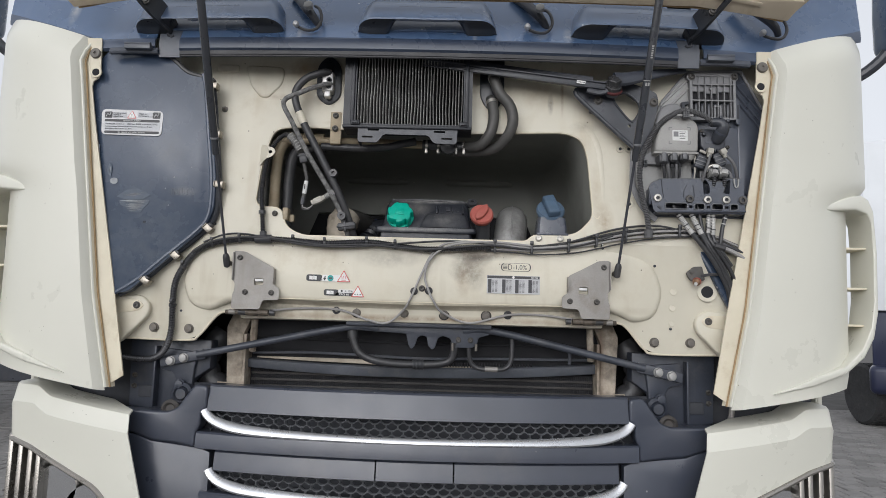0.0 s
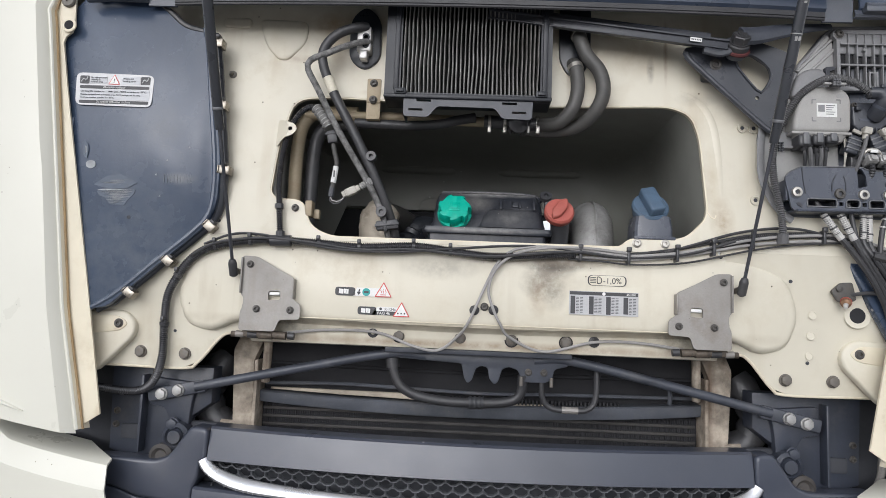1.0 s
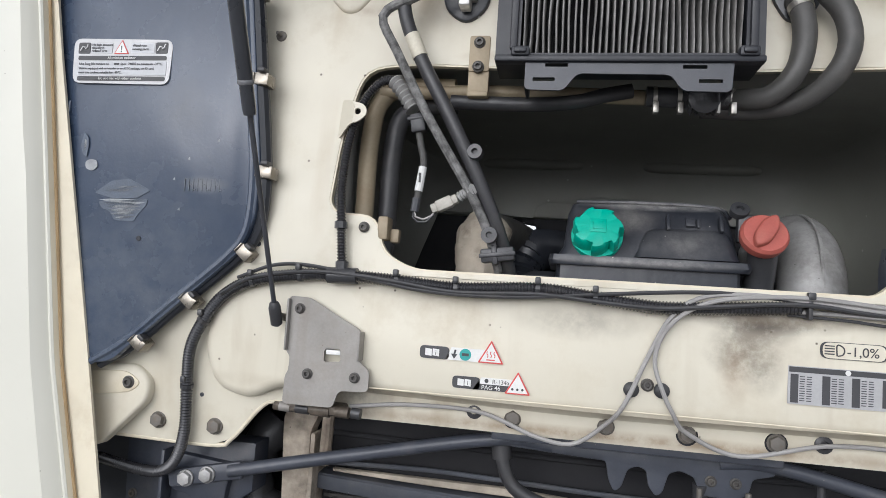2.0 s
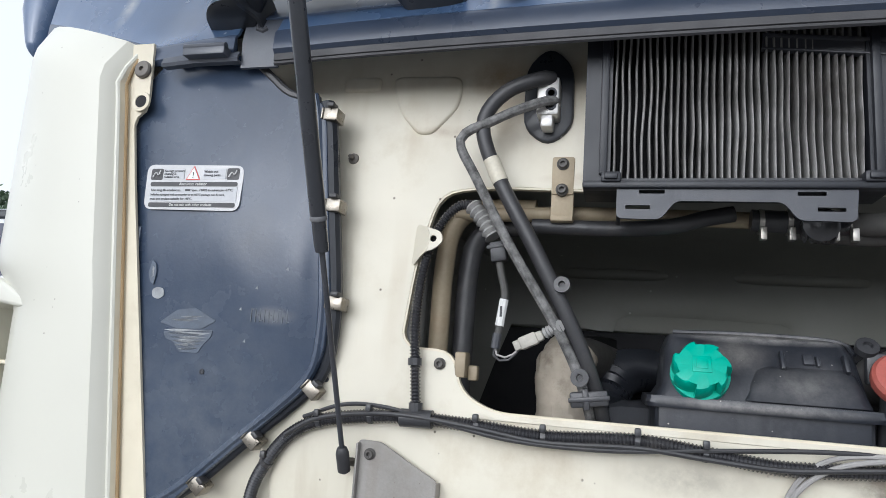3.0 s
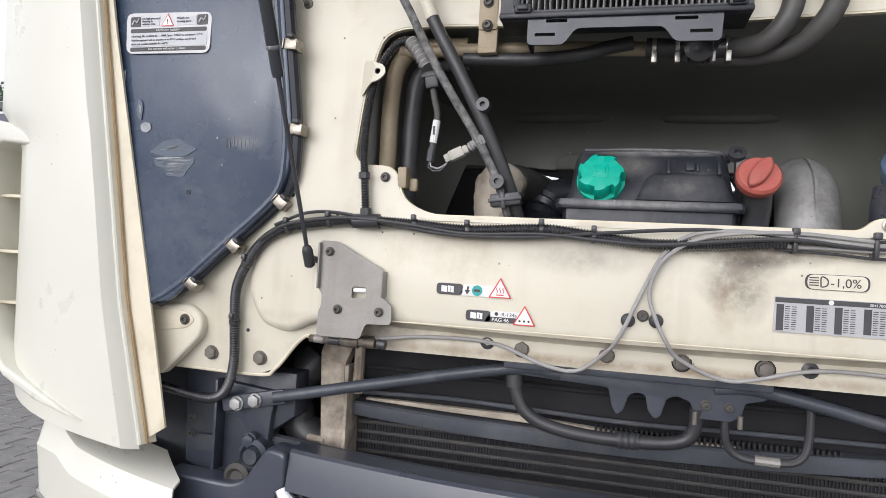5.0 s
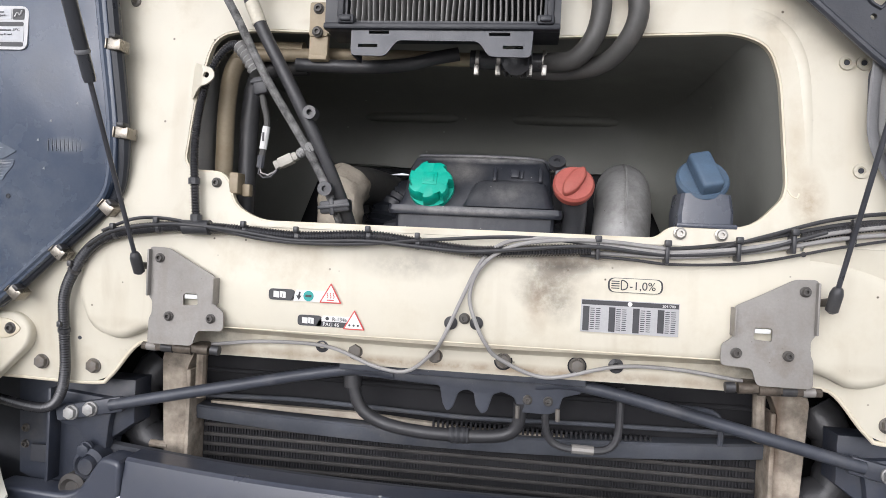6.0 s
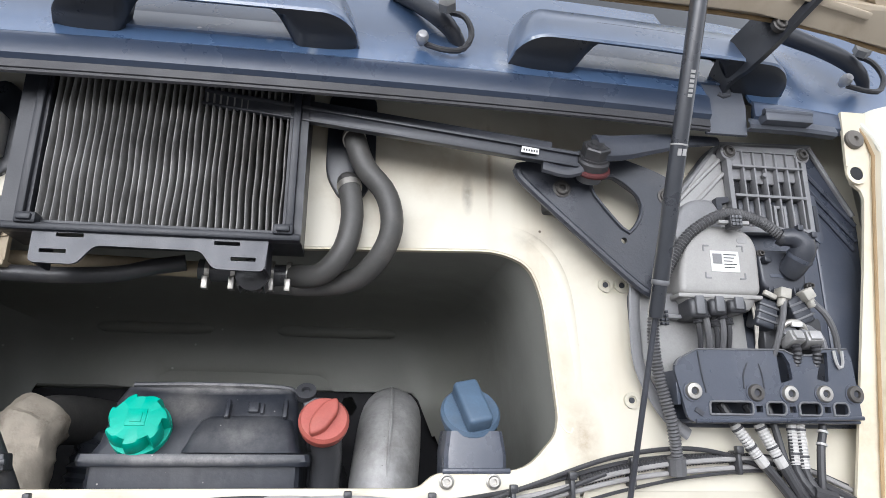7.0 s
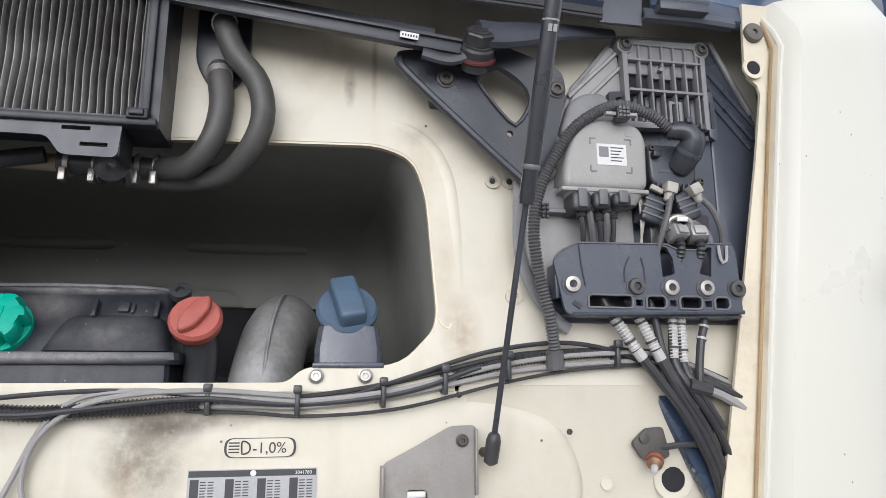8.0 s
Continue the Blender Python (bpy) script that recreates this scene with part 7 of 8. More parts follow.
for x, z, m in ((0.632, 1.779, steel), (0.718, 1.778, dark_bolt), (0.7655, 1.7775, steel), (0.815, 1.778, steel), (0.859, 1.778, dark_bolt)):
    bolt = part("bolt", lathe([(0.0112, -0.05), (0.0112, 0.003), (0.0098, 0.0055), (0.0052, 0.006), (0.0045, 0.002), (0.0001, 0.002)], (x, 1.754, z), n=20), m, tray)
    part("socket", lathe([(0.0046, 0), (0.0046, 0.0012), (0.0001, 0.0012)], (x, 1.7525, z), n=6), void_black, bolt)
    part("boss_ring", lathe([(0.0135, 0), (0.0135, 0.0012), (0.0118, 0.0012)], (x, 1.754, z), n=20), plastic_slate, tray)
for pts in ([(0.650, 1.7535, 1.777), (0.646, 1.7535, 1.80), (0.643, 1.7535, 1.832)], [(0.703, 1.7535, 1.783), (0.704, 1.7535, 1.802), (0.711, 1.7535, 1.816)], [(0.731, 1.7535, 1.783), (0.730, 1.7535, 1.802), (0.727, 1.7535, 1.816)]):
    part("groove", tube(pts, 0.0011, 6, 0.006), void_black, tray)
part("rib", tube([(0.837, 1.752, 1.835), (0.838, 1.751, 1.818), (0.8425, 1.751, 1.811), (0.847, 1.751, 1.818), (0.849, 1.752, 1.835)], 0.0022, 6, 0.006), plastic_grey, tray)
part("key_hole", moved(box(-0.006, 0.006, -0.001, 0.001, -0.003, 0.003, 0), Matrix.Translation((0.638, 1.7535, 1.7535)) @ Matrix.Rotation(radians(35), 4, "Y")), void_black, tray)

# ---- wiring and hoses of the bay ----
def conduit(name, pts, r, parent, mat=rubber, rib=0.0007, pitch=0.0042, n=10):
    return part(name, tube(pts, r, n, rib=rib, pitch=pitch), mat, parent)


eh = thing("plug_harness", (0.60, 1.78, 1.69), "dark corrugated conduit to the control unit", "wiring harness", "wiring")
conduit("conduit", [(0.780, 1.744, 1.988), (0.768, 1.744, 1.998), (0.746, 1.742, 2.010), (0.701, 1.740, 2.018), (0.660, 1.744, 2.000), (0.630, 1.749, 1.970), (0.597, 1.755, 1.908), (0.586, 1.757, 1.853), (0.590, 1.760, 1.802), (0.599, 1.763, 1.765), (0.606, 1.766, 1.738), (0.616, 1.780, 1.694), (0.617, 1.785, 1.676)], 0.0072, eh, conduit_grey, 0.0011, 0.0044)
part("tape", tube([(0.615, 1.780, 1.697), (0.617, 1.785, 1.676)], 0.0118, 10, 0.006), conduit_grey, eh)
for i in range(2):
    for k in range(4):
        part("clip_tooth", box(0.594 + 0.0055 * i, 0.598 + 0.0055 * i, 1.745, 1.752, 1.862 + 0.0052 * k, 1.8655 + 0.0052 * k, 0.0005), plastic_under, eh)
part("collar", tube([(0.783, 1.742, 1.986), (0.776, 1.744, 1.991)], 0.0125, 12, 0.004), plastic_black, eh)

lw = thing("lower_cables", (0.80, 1.80, 1.55), "black cables with cream ringed sleeves in a tied bundle", "cable bundle", "wiring")
runs = (([(0.680, 1.775, 1.765), (0.694, 1.772, 1.740), (0.722, 1.770, 1.697), (0.752, 1.77, 1.660), (0.79, 1.775, 1.61), (0.83, 1.79, 1.54), (0.85, 1.81, 1.47)], 0.0064),
        ([(0.715, 1.775, 1.765), (0.728, 1.772, 1.741), (0.748, 1.768, 1.697), (0.772, 1.768, 1.652), (0.806, 1.775, 1.60), (0.842, 1.79, 1.53), (0.862, 1.81, 1.46)], 0.0064),
        ([(0.746, 1.775, 1.765), (0.750, 1.772, 1.741), (0.760, 1.768, 1.684), (0.782, 1.765, 1.643), (0.818, 1.775, 1.59), (0.852, 1.79, 1.52)], 0.0050),
        ([(0.776, 1.775, 1.765), (0.775, 1.772, 1.741), (0.771, 1.768, 1.685), (0.790, 1.762, 1.648), (0.826, 1.772, 1.60), (0.86, 1.79, 1.54)], 0.0054),
        ([(0.788, 1.775, 1.765), (0.787, 1.772, 1.741), (0.784, 1.768, 1.680), (0.803, 1.762, 1.642), (0.835, 1.772, 1.60)], 0.0054),
        ([(0.822, 1.775, 1.765), (0.820, 1.772, 1.735), (0.811, 1.770, 1.706), (0.804, 1.768, 1.655), (0.812, 1.775, 1.62), (0.83, 1.79, 1.57)], 0.0054))
for k, (pts, r) in enumerate(runs):
    part("cable", tube(pts, r, 10), rubber, lw)
    if k != 2:
        a, b = Vector(pts[1]), Vector(pts[2])
        if k in (0, 1, 3, 4):
            part("sleeve", tube([a.lerp(b, 0.02), a.lerp(b, 0.94)], r + 0.0008, 10, rib=0.0005, pitch=0.0042), sleeve_white, lw, "dull white ringed sleeve")
        for j in range(2):
            p = a.lerp(b, 0.12 + 0.55 * j)
            part("ring", tube([p, p + (b - a).normalized() * 0.003], r + 0.0016, 10, 0.003), black_print if k < 5 else sleeve_white, lw)
        if k < 2:
            p = a.lerp(b, 0.96)
            part("tag", tube([p, p + (Vector(pts[3]) - b).normalized() * 0.014], r + 0.001, 10, 0.006), sleeve_white, lw)
part("tie", tube([(0.785, 1.76, 1.655), (0.812, 1.757, 1.648)], 0.009, 8, 0.006), rubber, lw)
part("rail", moved(box(-0.012, 0.012, -0.012, 0.012, -0.17, 0.02, 0.006), Matrix.Translation((0.775, 1.812, 1.632)) @ Matrix.Rotation(radians(-28), 4, "Y")), plastic_cover, lw)
part("side_cable", tube([(0.80, 1.775, 1.655), (0.835, 1.772, 1.642), (0.875, 1.78, 1.622), (0.90, 1.79, 1.605)], 0.006, 8), grey_cable, lw)
part("side_cable", tube([(0.80, 1.775, 1.668), (0.835, 1.772, 1.652), (0.878, 1.78, 1.634), (0.905, 1.79, 1.62)], 0.005, 8), rubber, lw)

se = thing("switch", (0.755, 1.85, 1.56), "small switch with a brown tip on a steel tab", "switch")
part("tab", plate(rounded([(0.722, 1.582), (0.742, 1.60), (0.766, 1.602), (0.774, 1.565), (0.752, 1.556), (0.735, 1.562)], 0.005), 1.80, 0.006, bev=0.001), dark_bolt, se)
part("screw", lathe([(0.007, 0), (0.007, 0.004), (0.003, 0.005)], (0.738, 1.80, 1.588), n=12), dark_bolt, se)
part("tip", lathe([(0.0105, 0), (0.010, 0.012), (0.006, 0.016), (0.0045, 0.020)], (0.752, 1.80, 1.562), (-0.45, -0.75, -0.45), 12), brass, se)
part("tip_ring", lathe([(0.0112, 0.002), (0.0115, 0.004), (0.0112, 0.006)], (0.752, 1.80, 1.562), (-0.45, -0.75, -0.45), 14), red_cap, se)
part("tip_end", lathe([(0.005, 0.018), (0.0045, 0.026), (0.003, 0.031), (0.0001, 0.031)], (0.752, 1.80, 1.562), (-0.45, -0.75, -0.45), 10), sleeve_white, se)
part("stay", box(0.745, 0.768, 1.803, 1.83, 1.575, 1.60, 0.003), dark_bolt, se)
part("lead", tube([(0.760, 1.805, 1.575), (0.79, 1.79, 1.580), (0.825, 1.79, 1.577), (0.85, 1.80, 1.565)], 0.004, 8), rubber, se)

mh = thing("main_harness", (-0.3, 1.79, 1.62), "long black corrugated wiring harness along the beam", "wiring harness", "wiring")
MAIN = [(-0.90, 1.90, 1.31), (-0.80, 1.88, 1.302), (-0.745, 1.865, 1.308), (-0.712, 1.85, 1.335), (-0.693, 1.835, 1.385), (-0.689, 1.823, 1.456), (-0.680, 1.808, 1.516), (-0.656, 1.798, 1.562), (-0.622, 1.79, 1.602), (-0.575, 1.786, 1.627), (-0.499, 1.784, 1.640), (-0.434, 1.784, 1.643), (-0.352, 1.785, 1.640), (-0.265, 1.785, 1.635), (-0.15, 1.785, 1.641), (-0.072, 1.785, 1.634), (0.01, 1.785, 1.626), (0.09, 1.785, 1.630), (0.19, 1.785, 1.637)]
conduit("conduit", MAIN, 0.0086, mh, conduit_dark, 0.0010, 0.0046)
part("thin_cable", tube([(x, y - 0.011, z + 0.006 * math.sin(9 * x) - 0.002) for x, y, z in MAIN[8:]] + [(0.30, 1.785, 1.634), (0.42, 1.783, 1.646), (0.52, 1.783, 1.677)], 0.0032, 8), rubber, mh)
part("thin_cable", tube([(-0.60, 1.786, 1.630), (-0.54, 1.78, 1.652), (-0.48, 1.778, 1.654), (-0.40, 1.776, 1.641), (-0.30, 1.774, 1.627), (-0.18, 1.774, 1.627), (-0.05, 1.776, 1.640), (0.08, 1.778, 1.650), (0.2, 1.78, 1.645)], 0.0028, 8), rubber, mh)
part("junction", join(tube([(-0.456, 1.783, 1.642), (-0.412, 1.783, 1.643)], 0.0122, 12, 0.006), tube([(-0.436, 1.784, 1.645), (-0.437, 1.784, 1.664)], 0.0095, 10, 0.006)), plastic_black, mh)
conduit("branch", [(-0.436, 1.784, 1.648), (-0.443, 1.786, 1.716), (-0.450, 1.794, 1.780), (-0.446, 1.803, 1.854), (-0.428, 1.806, 1.912), (-0.402, 1.803, 1.940), (-0.376, 1.797, 1.941)], 0.0065, mh, conduit_dark, 0.0010, 0.0046)
part("branch_clip", tube([(-0.443, 1.785, 1.712), (-0.4435, 1.785, 1.722)], 0.0095, 10, 0.005), plastic_black, mh)
for i in (5, 7, 9, 10, 12, 13, 14, 15):
    p, q = Vector(MAIN[i]), Vector(MAIN[i + 1])
    d = (q - p).normalized()
    part("tie", join(tube([p - d * 0.003, p + d * 0.003], 0.0104, 10, 0.003), box(p.x - 0.004, p.x + 0.004, p.y - 0.016, p.y - 0.006, p.z + 0.006, p.z + 0.016, 0.002)), plastic_black, mh)

sl = thing("pressure_sensor", (-0.31, 1.79, 1.73), "ribbed sensor lead with a white tag and cream plug", "sensor")
part("bellows", tube([(-0.380, 1.793, 1.940), (-0.362, 1.79, 1.919), (-0.345, 1.787, 1.893)], 0.0115, 12, rib=0.0022, pitch=0.009), plastic_grey, sl)
part("coupler", moved(join(box(-0.011, 0.011, -0.010, 0.010, -0.022, 0.006, 0.003), box(-0.015, 0.015, -0.011, 0.011, -0.004, 0.002, 0.002)), Matrix.Translation((-0.338, 1.787, 1.880)) @ Matrix.Rotation(radians(-10), 4, "Y")), plastic_black, sl)
part("lead", tube([(-0.336, 1.787, 1.862), (-0.331, 1.787, 1.840), (-0.325, 1.787, 1.815), (-0.328, 1.787, 1.785), (-0.333, 1.787, 1.750)], 0.0052, 10), hose_grey, sl)
part("tag", tube([(-0.3255, 1.786, 1.808), (-0.330, 1.786, 1.772)], 0.0060, 10, 0.01), white_print, sl)
part("tag_print", box(-0.3295, -0.3265, 1.7796, 1.781, 1.784, 1.798, 0), black_print, sl)
part("lead_end", tube([(-0.332, 1.787, 1.762), (-0.334, 1.787, 1.742)], 0.0062, 10, 0.006), plastic_dark, sl)
for k in (0, 1):
    part("wire", tube([(-0.335, 1.787, 1.745), (-0.330 - 0.004 * k, 1.785, 1.733 - 0.004 * k), (-0.315, 1.785, 1.732 - 0.004 * k), (-0.300, 1.785, 1.745)], 0.0016, 6), rubber if k else grey_cable, sl)
part("plug", moved(join(box(-0.016, 0.014, -0.010, 0.010, -0.010, 0.010, 0.003), box(0.012, 0.024, -0.008, 0.008, -0.008, 0.008, 0.003), box(-0.026, -0.015, -0.008, 0.008, -0.008, 0.008, 0.002)), Matrix.Translation((-0.289, 1.785, 1.755)) @ Matrix.Rotation(radians(-26), 4, "Y") @ Matrix.Scale(0.82, 4)), plug_beige, sl)
part("socket", tube([(-0.270, 1.785, 1.765), (-0.258, 1.78, 1.772), (-0.248, 1.772, 1.776)], 0.007, 10, 0.004, rib=0.0012, pitch=0.005), plastic_grey, sl)

RIGHT = [(0.175, 1.636), (0.25, 1.635), (0.314, 1.634), (0.422, 1.646), (0.545, 1.672), (0.64, 1.684), (0.745, 1.689), (0.80, 1.676), (0.86, 1.652)]
rb = thing("right_cables", (0.5, 1.79, 1.63), "grey and black cables tied along the front wall", "cable bundle", "wiring")
for k, (dy, dz, r, m) in enumerate(((0.0, -0.003, 0.0034, grey_cable), (-0.004, 0.006, 0.0034, grey_cable), (0.004, 0.013, 0.0030, rubber), (-0.002, -0.013, 0.0022, rubber))):
    part("cable", tube([(x, 1.789 + dy, z + dz * (1 + 0.35 * math.sin(x * 11 + k))) for x, z in RIGHT], r, 8), m, rb)
part("arched_cable", tube([(0.36, 1.788, 1.642), (0.44, 1.788, 1.668), (0.53, 1.788, 1.696), (0.62, 1.785, 1.708), (0.69, 1.785, 1.700), (0.76, 1.785, 1.675)], 0.003, 8), rubber, rb)
conduit("conduit", [(0.49, 1.792, 1.668), (0.56, 1.79, 1.684), (0.62, 1.79, 1.692), (0.70, 1.79, 1.697), (0.76, 1.79, 1.690)], 0.0065, rb, rubber, 0.0008)
for x, z in ((0.20, 1.636), (0.30, 1.634), (0.40, 1.643), (0.475, 1.658), (0.555, 1.675), (0.70, 1.690)):
    part("tie", join(box(x - 0.003, x + 0.003, 1.776, 1.80, z - 0.014, z + 0.016, 0.002), box(x - 0.005, x + 0.005, 1.772, 1.782, z + 0.012, z + 0.022, 0.002)), plastic_black, rb)

for k, pts in enumerate(([(0.30, 1.784, 1.637), (0.20, 1.78, 1.645), (0.129, 1.778, 1.650), (0.067, 1.78, 1.643), (0.029, 1.785, 1.614), (0.001, 1.79, 1.556), (-0.017, 1.790, 1.512), (-0.030, 1.795, 1.484), (-0.046, 1.818, 1.460), (-0.090, 1.836, 1.424), (-0.145, 1.832, 1.430), (-0.225, 1.835, 1.456), (-0.335, 1.835, 1.457), (-0.425, 1.83, 1.447)],
                         [(0.30, 1.782, 1.643), (0.20, 1.776, 1.650), (0.113, 1.773, 1.645), (0.06, 1.776, 1.630), (0.024, 1.783, 1.598), (0.011, 1.79, 1.555), (0.023, 1.790, 1.514), (0.038, 1.795, 1.485), (0.060, 1.818, 1.458), (0.135, 1.836, 1.430), (0.243, 1.835, 1.455), (0.337, 1.835, 1.457), (0.43, 1.83, 1.447)])):
    rc_ = thing("release_cable", (pts[6][0], 1.80, 1.51), "thin grey release cable looped over the beam", "cable", "wiring")
    part("sheath", tube(pts, 0.0032, 8), grey_cable, rc_)
    part("grommet", lathe([(0.0105, -0.002), (0.0105, 0.003), (0.007, 0.006), (0.004, 0.007)], (pts[6][0], 1.800, pts[6][2]), n=16), rubber, rc_)

# ---- washer nozzles on the cowl ----
for x, y, z in ((-0.358, 1.708, 2.224), (0.272, 1.716, 2.233), (0.919, 1.745, 2.243)):
    nz = thing("washer_nozzle", (x, y + 0.03, z), "pale nozzle ball with a looped hose on the cowl", "washer nozzle", "washer nozzles")
    part("ball", lathe([(0.002, 0.0145), (0.006, 0.013), (0.0085, 0.0075), (0.0085, 0.001), (0.006, -0.004), (0.005, -0.008)], (x, y, z), (0, -1, 0.1), 16), silver_print, nz)
    part("hose", tube([(x + 0.006, y + 0.004, z - 0.004), (x + 0.03, y - 0.008, z - 0.018), (x + 0.055, y - 0.004, z - 0.012), (x + 0.068, y + 0.0, z + 0.015), (x + 0.060, y + 0.012, z + 0.05), (x + 0.04, y + 0.04, z + 0.075)], 0.0042, 8), rubber, nz)
    part("spindle", tube([(x + 0.058, y + 0.030, z + 0.010), (x + 0.046, y + 0.018, z + 0.026), (x + 0.020, y + 0.025, z + 0.060), (x - 0.03, y + 0.075, z + 0.13)], 0.014, 12, radii=(0.009, 0.0135, 0.0135, 0.016)), plastic_dark, nz)
    part("nut", lathe([(0.013, 0), (0.013, 0.012), (0.009, 0.014)], (x + 0.034, y - 0.004, z + 0.05), (-0.2, -0.9, 0.3), 6), plastic_grey, nz)

# ---- radiator and rods below the beam ----
rad = thing("radiator", (0, 1.97, 1.0), "dusty black radiator between rusty posts", "radiator")
# black core and mesh paint the shade between the fin tubes
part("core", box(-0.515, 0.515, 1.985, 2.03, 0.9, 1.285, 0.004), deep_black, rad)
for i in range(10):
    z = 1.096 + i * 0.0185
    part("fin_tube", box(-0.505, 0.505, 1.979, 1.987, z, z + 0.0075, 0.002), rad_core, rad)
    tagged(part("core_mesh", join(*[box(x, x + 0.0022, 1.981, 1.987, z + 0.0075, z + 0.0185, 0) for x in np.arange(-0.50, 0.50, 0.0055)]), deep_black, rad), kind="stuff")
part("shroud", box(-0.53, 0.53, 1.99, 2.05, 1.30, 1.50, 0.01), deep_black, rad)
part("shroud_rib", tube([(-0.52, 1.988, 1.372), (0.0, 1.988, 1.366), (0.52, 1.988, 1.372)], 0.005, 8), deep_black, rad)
part("top_frame", thicken(strip([[(x, 1.956 + d, 1.2815 + 0.0775 * x * x + 0.01 * x + h * (0.015 - 0.0075 * x * x)) for x in np.linspace(-0.525, 0.525, 31)] for d, h in ((0.03, 1.1), (0.0, 1.0), (-0.004, 0.75), (-0.002, -0.8), (0.0, -1.0), (0.03, -1.1))]), 0.004), rad_frame, rad)
part("upper_rail", plate([(-0.487, 1.316), (-0.19, 1.315), (0.007, 1.303), (0.177, 1.303), (0.177, 1.298), (0.007, 1.295), (-0.19, 1.302), (-0.325, 1.305), (-0.487, 1.311)], 1.966, 0.012, bev=0.002), beige_wrap, rad, "stained pale metal rail")
part("upper_lip", tube([(-0.5, 1.968, 1.325), (-0.327, 1.968, 1.330), (-0.19, 1.968, 1.327), (0.006, 1.968, 1.322), (0.2, 1.968, 1.327), (0.5, 1.968, 1.332)], 0.0042, 8), rad_frame, rad)
tagged(part("comb", join(*[box(x, x + 0.004, 1.962, 1.976, 1.300 + 0.02 * x * x, 1.312 + 0.02 * x * x, 0.0006) for x in np.arange(-0.06, 0.33, 0.0085)]), deep_black, rad), kind="stuff")
for s in (-1, 1):
    post = part("post", plate(rounded([(s * 0.512, 0.95), (s * 0.548, 0.95), (s * 0.571, 1.40), (s * 0.545, 1.46), (s * 0.485, 1.46), (s * 0.520, 1.38)], 0.008), 1.935, 0.03, bev=0.003), rusty_post, rad, "rust-stained upright post")
    part("post_lip", box(min(s * 0.508, s * 0.516), max(s * 0.508, s * 0.516), 1.925, 1.99, 0.95, 1.38, 0.002), rusty_post, post)
    part("peg", tube([(s * 0.555, 1.94, 1.232), (s * 0.59, 1.94, 1.234)], 0.007, 10), rusty_post, post)
    part("bolt_pipe", tube([(s * 0.487, 1.925, 1.45), (s * 0.487, 1.925, 1.40), (s * 0.490, 1.93, 1.355), (s * 0.492, 1.935, 1.33)], 0.010, 10), rusty_post, post)
    part("side_hose", tube([(s * 0.60, 2.0, 1.38), (s * 0.63, 1.98, 1.33), (s * 0.635, 1.975, 1.27), (s * 0.60, 1.975, 1.225), (s * 0.55, 1.98, 1.215)], 0.036, 14, rib=0.003, pitch=0.05), rubber, rad)
    rod = thing("brace_rod", (s * 0.43, 1.885, 1.36), "black tubular brace rod with bright bolts", "brace rod", "brace rods")
    part("tube", tube([(s * 0.12, 1.888, 1.408), (s * 0.20, 1.886, 1.410), (s * 0.40, 1.882, 1.369), (s * 0.63, 1.873, 1.318)], 0.0105, 12), rod_paint, rod)
    part("flat_end", moved(box(-0.065, 0.065, -0.005, 0.008, -0.014, 0.014, 0.004), Matrix.Translation((s * 0.672, 1.876, 1.308)) @ Matrix.Rotation(s * radians(12), 4, "Y")), rod_paint, rod)
    for x, z in ((0.666, 1.309), (0.703, 1.300)):
        hex_bolt((s * x, 1.869, z), 0.0112, rod, aluminium)
br = thing("latch_bracket", (0.0, 1.885, 1.36), "black steel latch bracket hanging below the beam", "bracket")
o = rounded([(-0.21, 1.418), (0.20, 1.418), (0.195, 1.398), (0.165, 1.390), (0.160, 1.368), (0.145, 1.360), (0.095, 1.360), (0.085, 1.385), (0.065, 1.392), (0.05, 1.386), (0.042, 1.358), (0.033, 1.352), (0.022, 1.365), (0.018, 1.388), (0.005, 1.392), (-0.008, 1.386), (-0.016, 1.360), (-0.026, 1.352), (-0.034, 1.366), (-0.04, 1.395), (-0.19, 1.402)], 0.005)
part("plate", plate(o, 1.882, 0.006, bev=0.001), rod_paint, br)
part("top_fold", box(-0.21, 0.20, 1.86, 1.888, 1.414, 1.43, 0.003), rod_paint, br)
for x in (0.108, 0.142):
    socket_bolt((x, 1.881, 1.382), 0.006, br)
for x in (0.092, 0.158):
    part("stud", tube([(x, 1.875, 1.372), (x, 1.875, 1.352)], 0.004, 8), bolt_steel, br)
ch = thing("cooler_hose", (-0.05, 1.93, 1.31), "black rubber hose with a crimped joint", "hose", "front hoses")
part("hose", tube([(-0.198, 1.90, 1.415), (-0.192, 1.90, 1.372), (-0.175, 1.90, 1.338), (-0.136, 1.90, 1.318), (-0.075, 1.90, 1.309), (-0.014, 1.90, 1.308), (0.05, 1.90, 1.311), (0.085, 1.898, 1.322), (0.096, 1.895, 1.345), (0.096, 1.89, 1.375)], 0.011, 12), rubber, ch)
part("sleeve", tube([(-0.199, 1.90, 1.420), (-0.194, 1.90, 1.378)], 0.0155, 12, 0.006), rubber, ch)
part("crimp", tube([(-0.022, 1.90, 1.308), (0.012, 1.90, 1.309)], 0.0135, 12, rib=0.001, pitch=0.01), plastic_black, ch)
ch = thing("cooler_hose", (0.2, 1.93, 1.31), "thin metal pipe with a grey sleeve", "hose", "front hoses")
part("pipe", tube([(0.139, 1.89, 1.375), (0.140, 1.895, 1.335), (0.150, 1.90, 1.312), (0.173, 1.90, 1.302), (0.222, 1.90, 1.301), (0.248, 1.90, 1.308), (0.260, 1.90, 1.335), (0.261, 1.90, 1.41)], 0.0065, 10), rubber, ch)
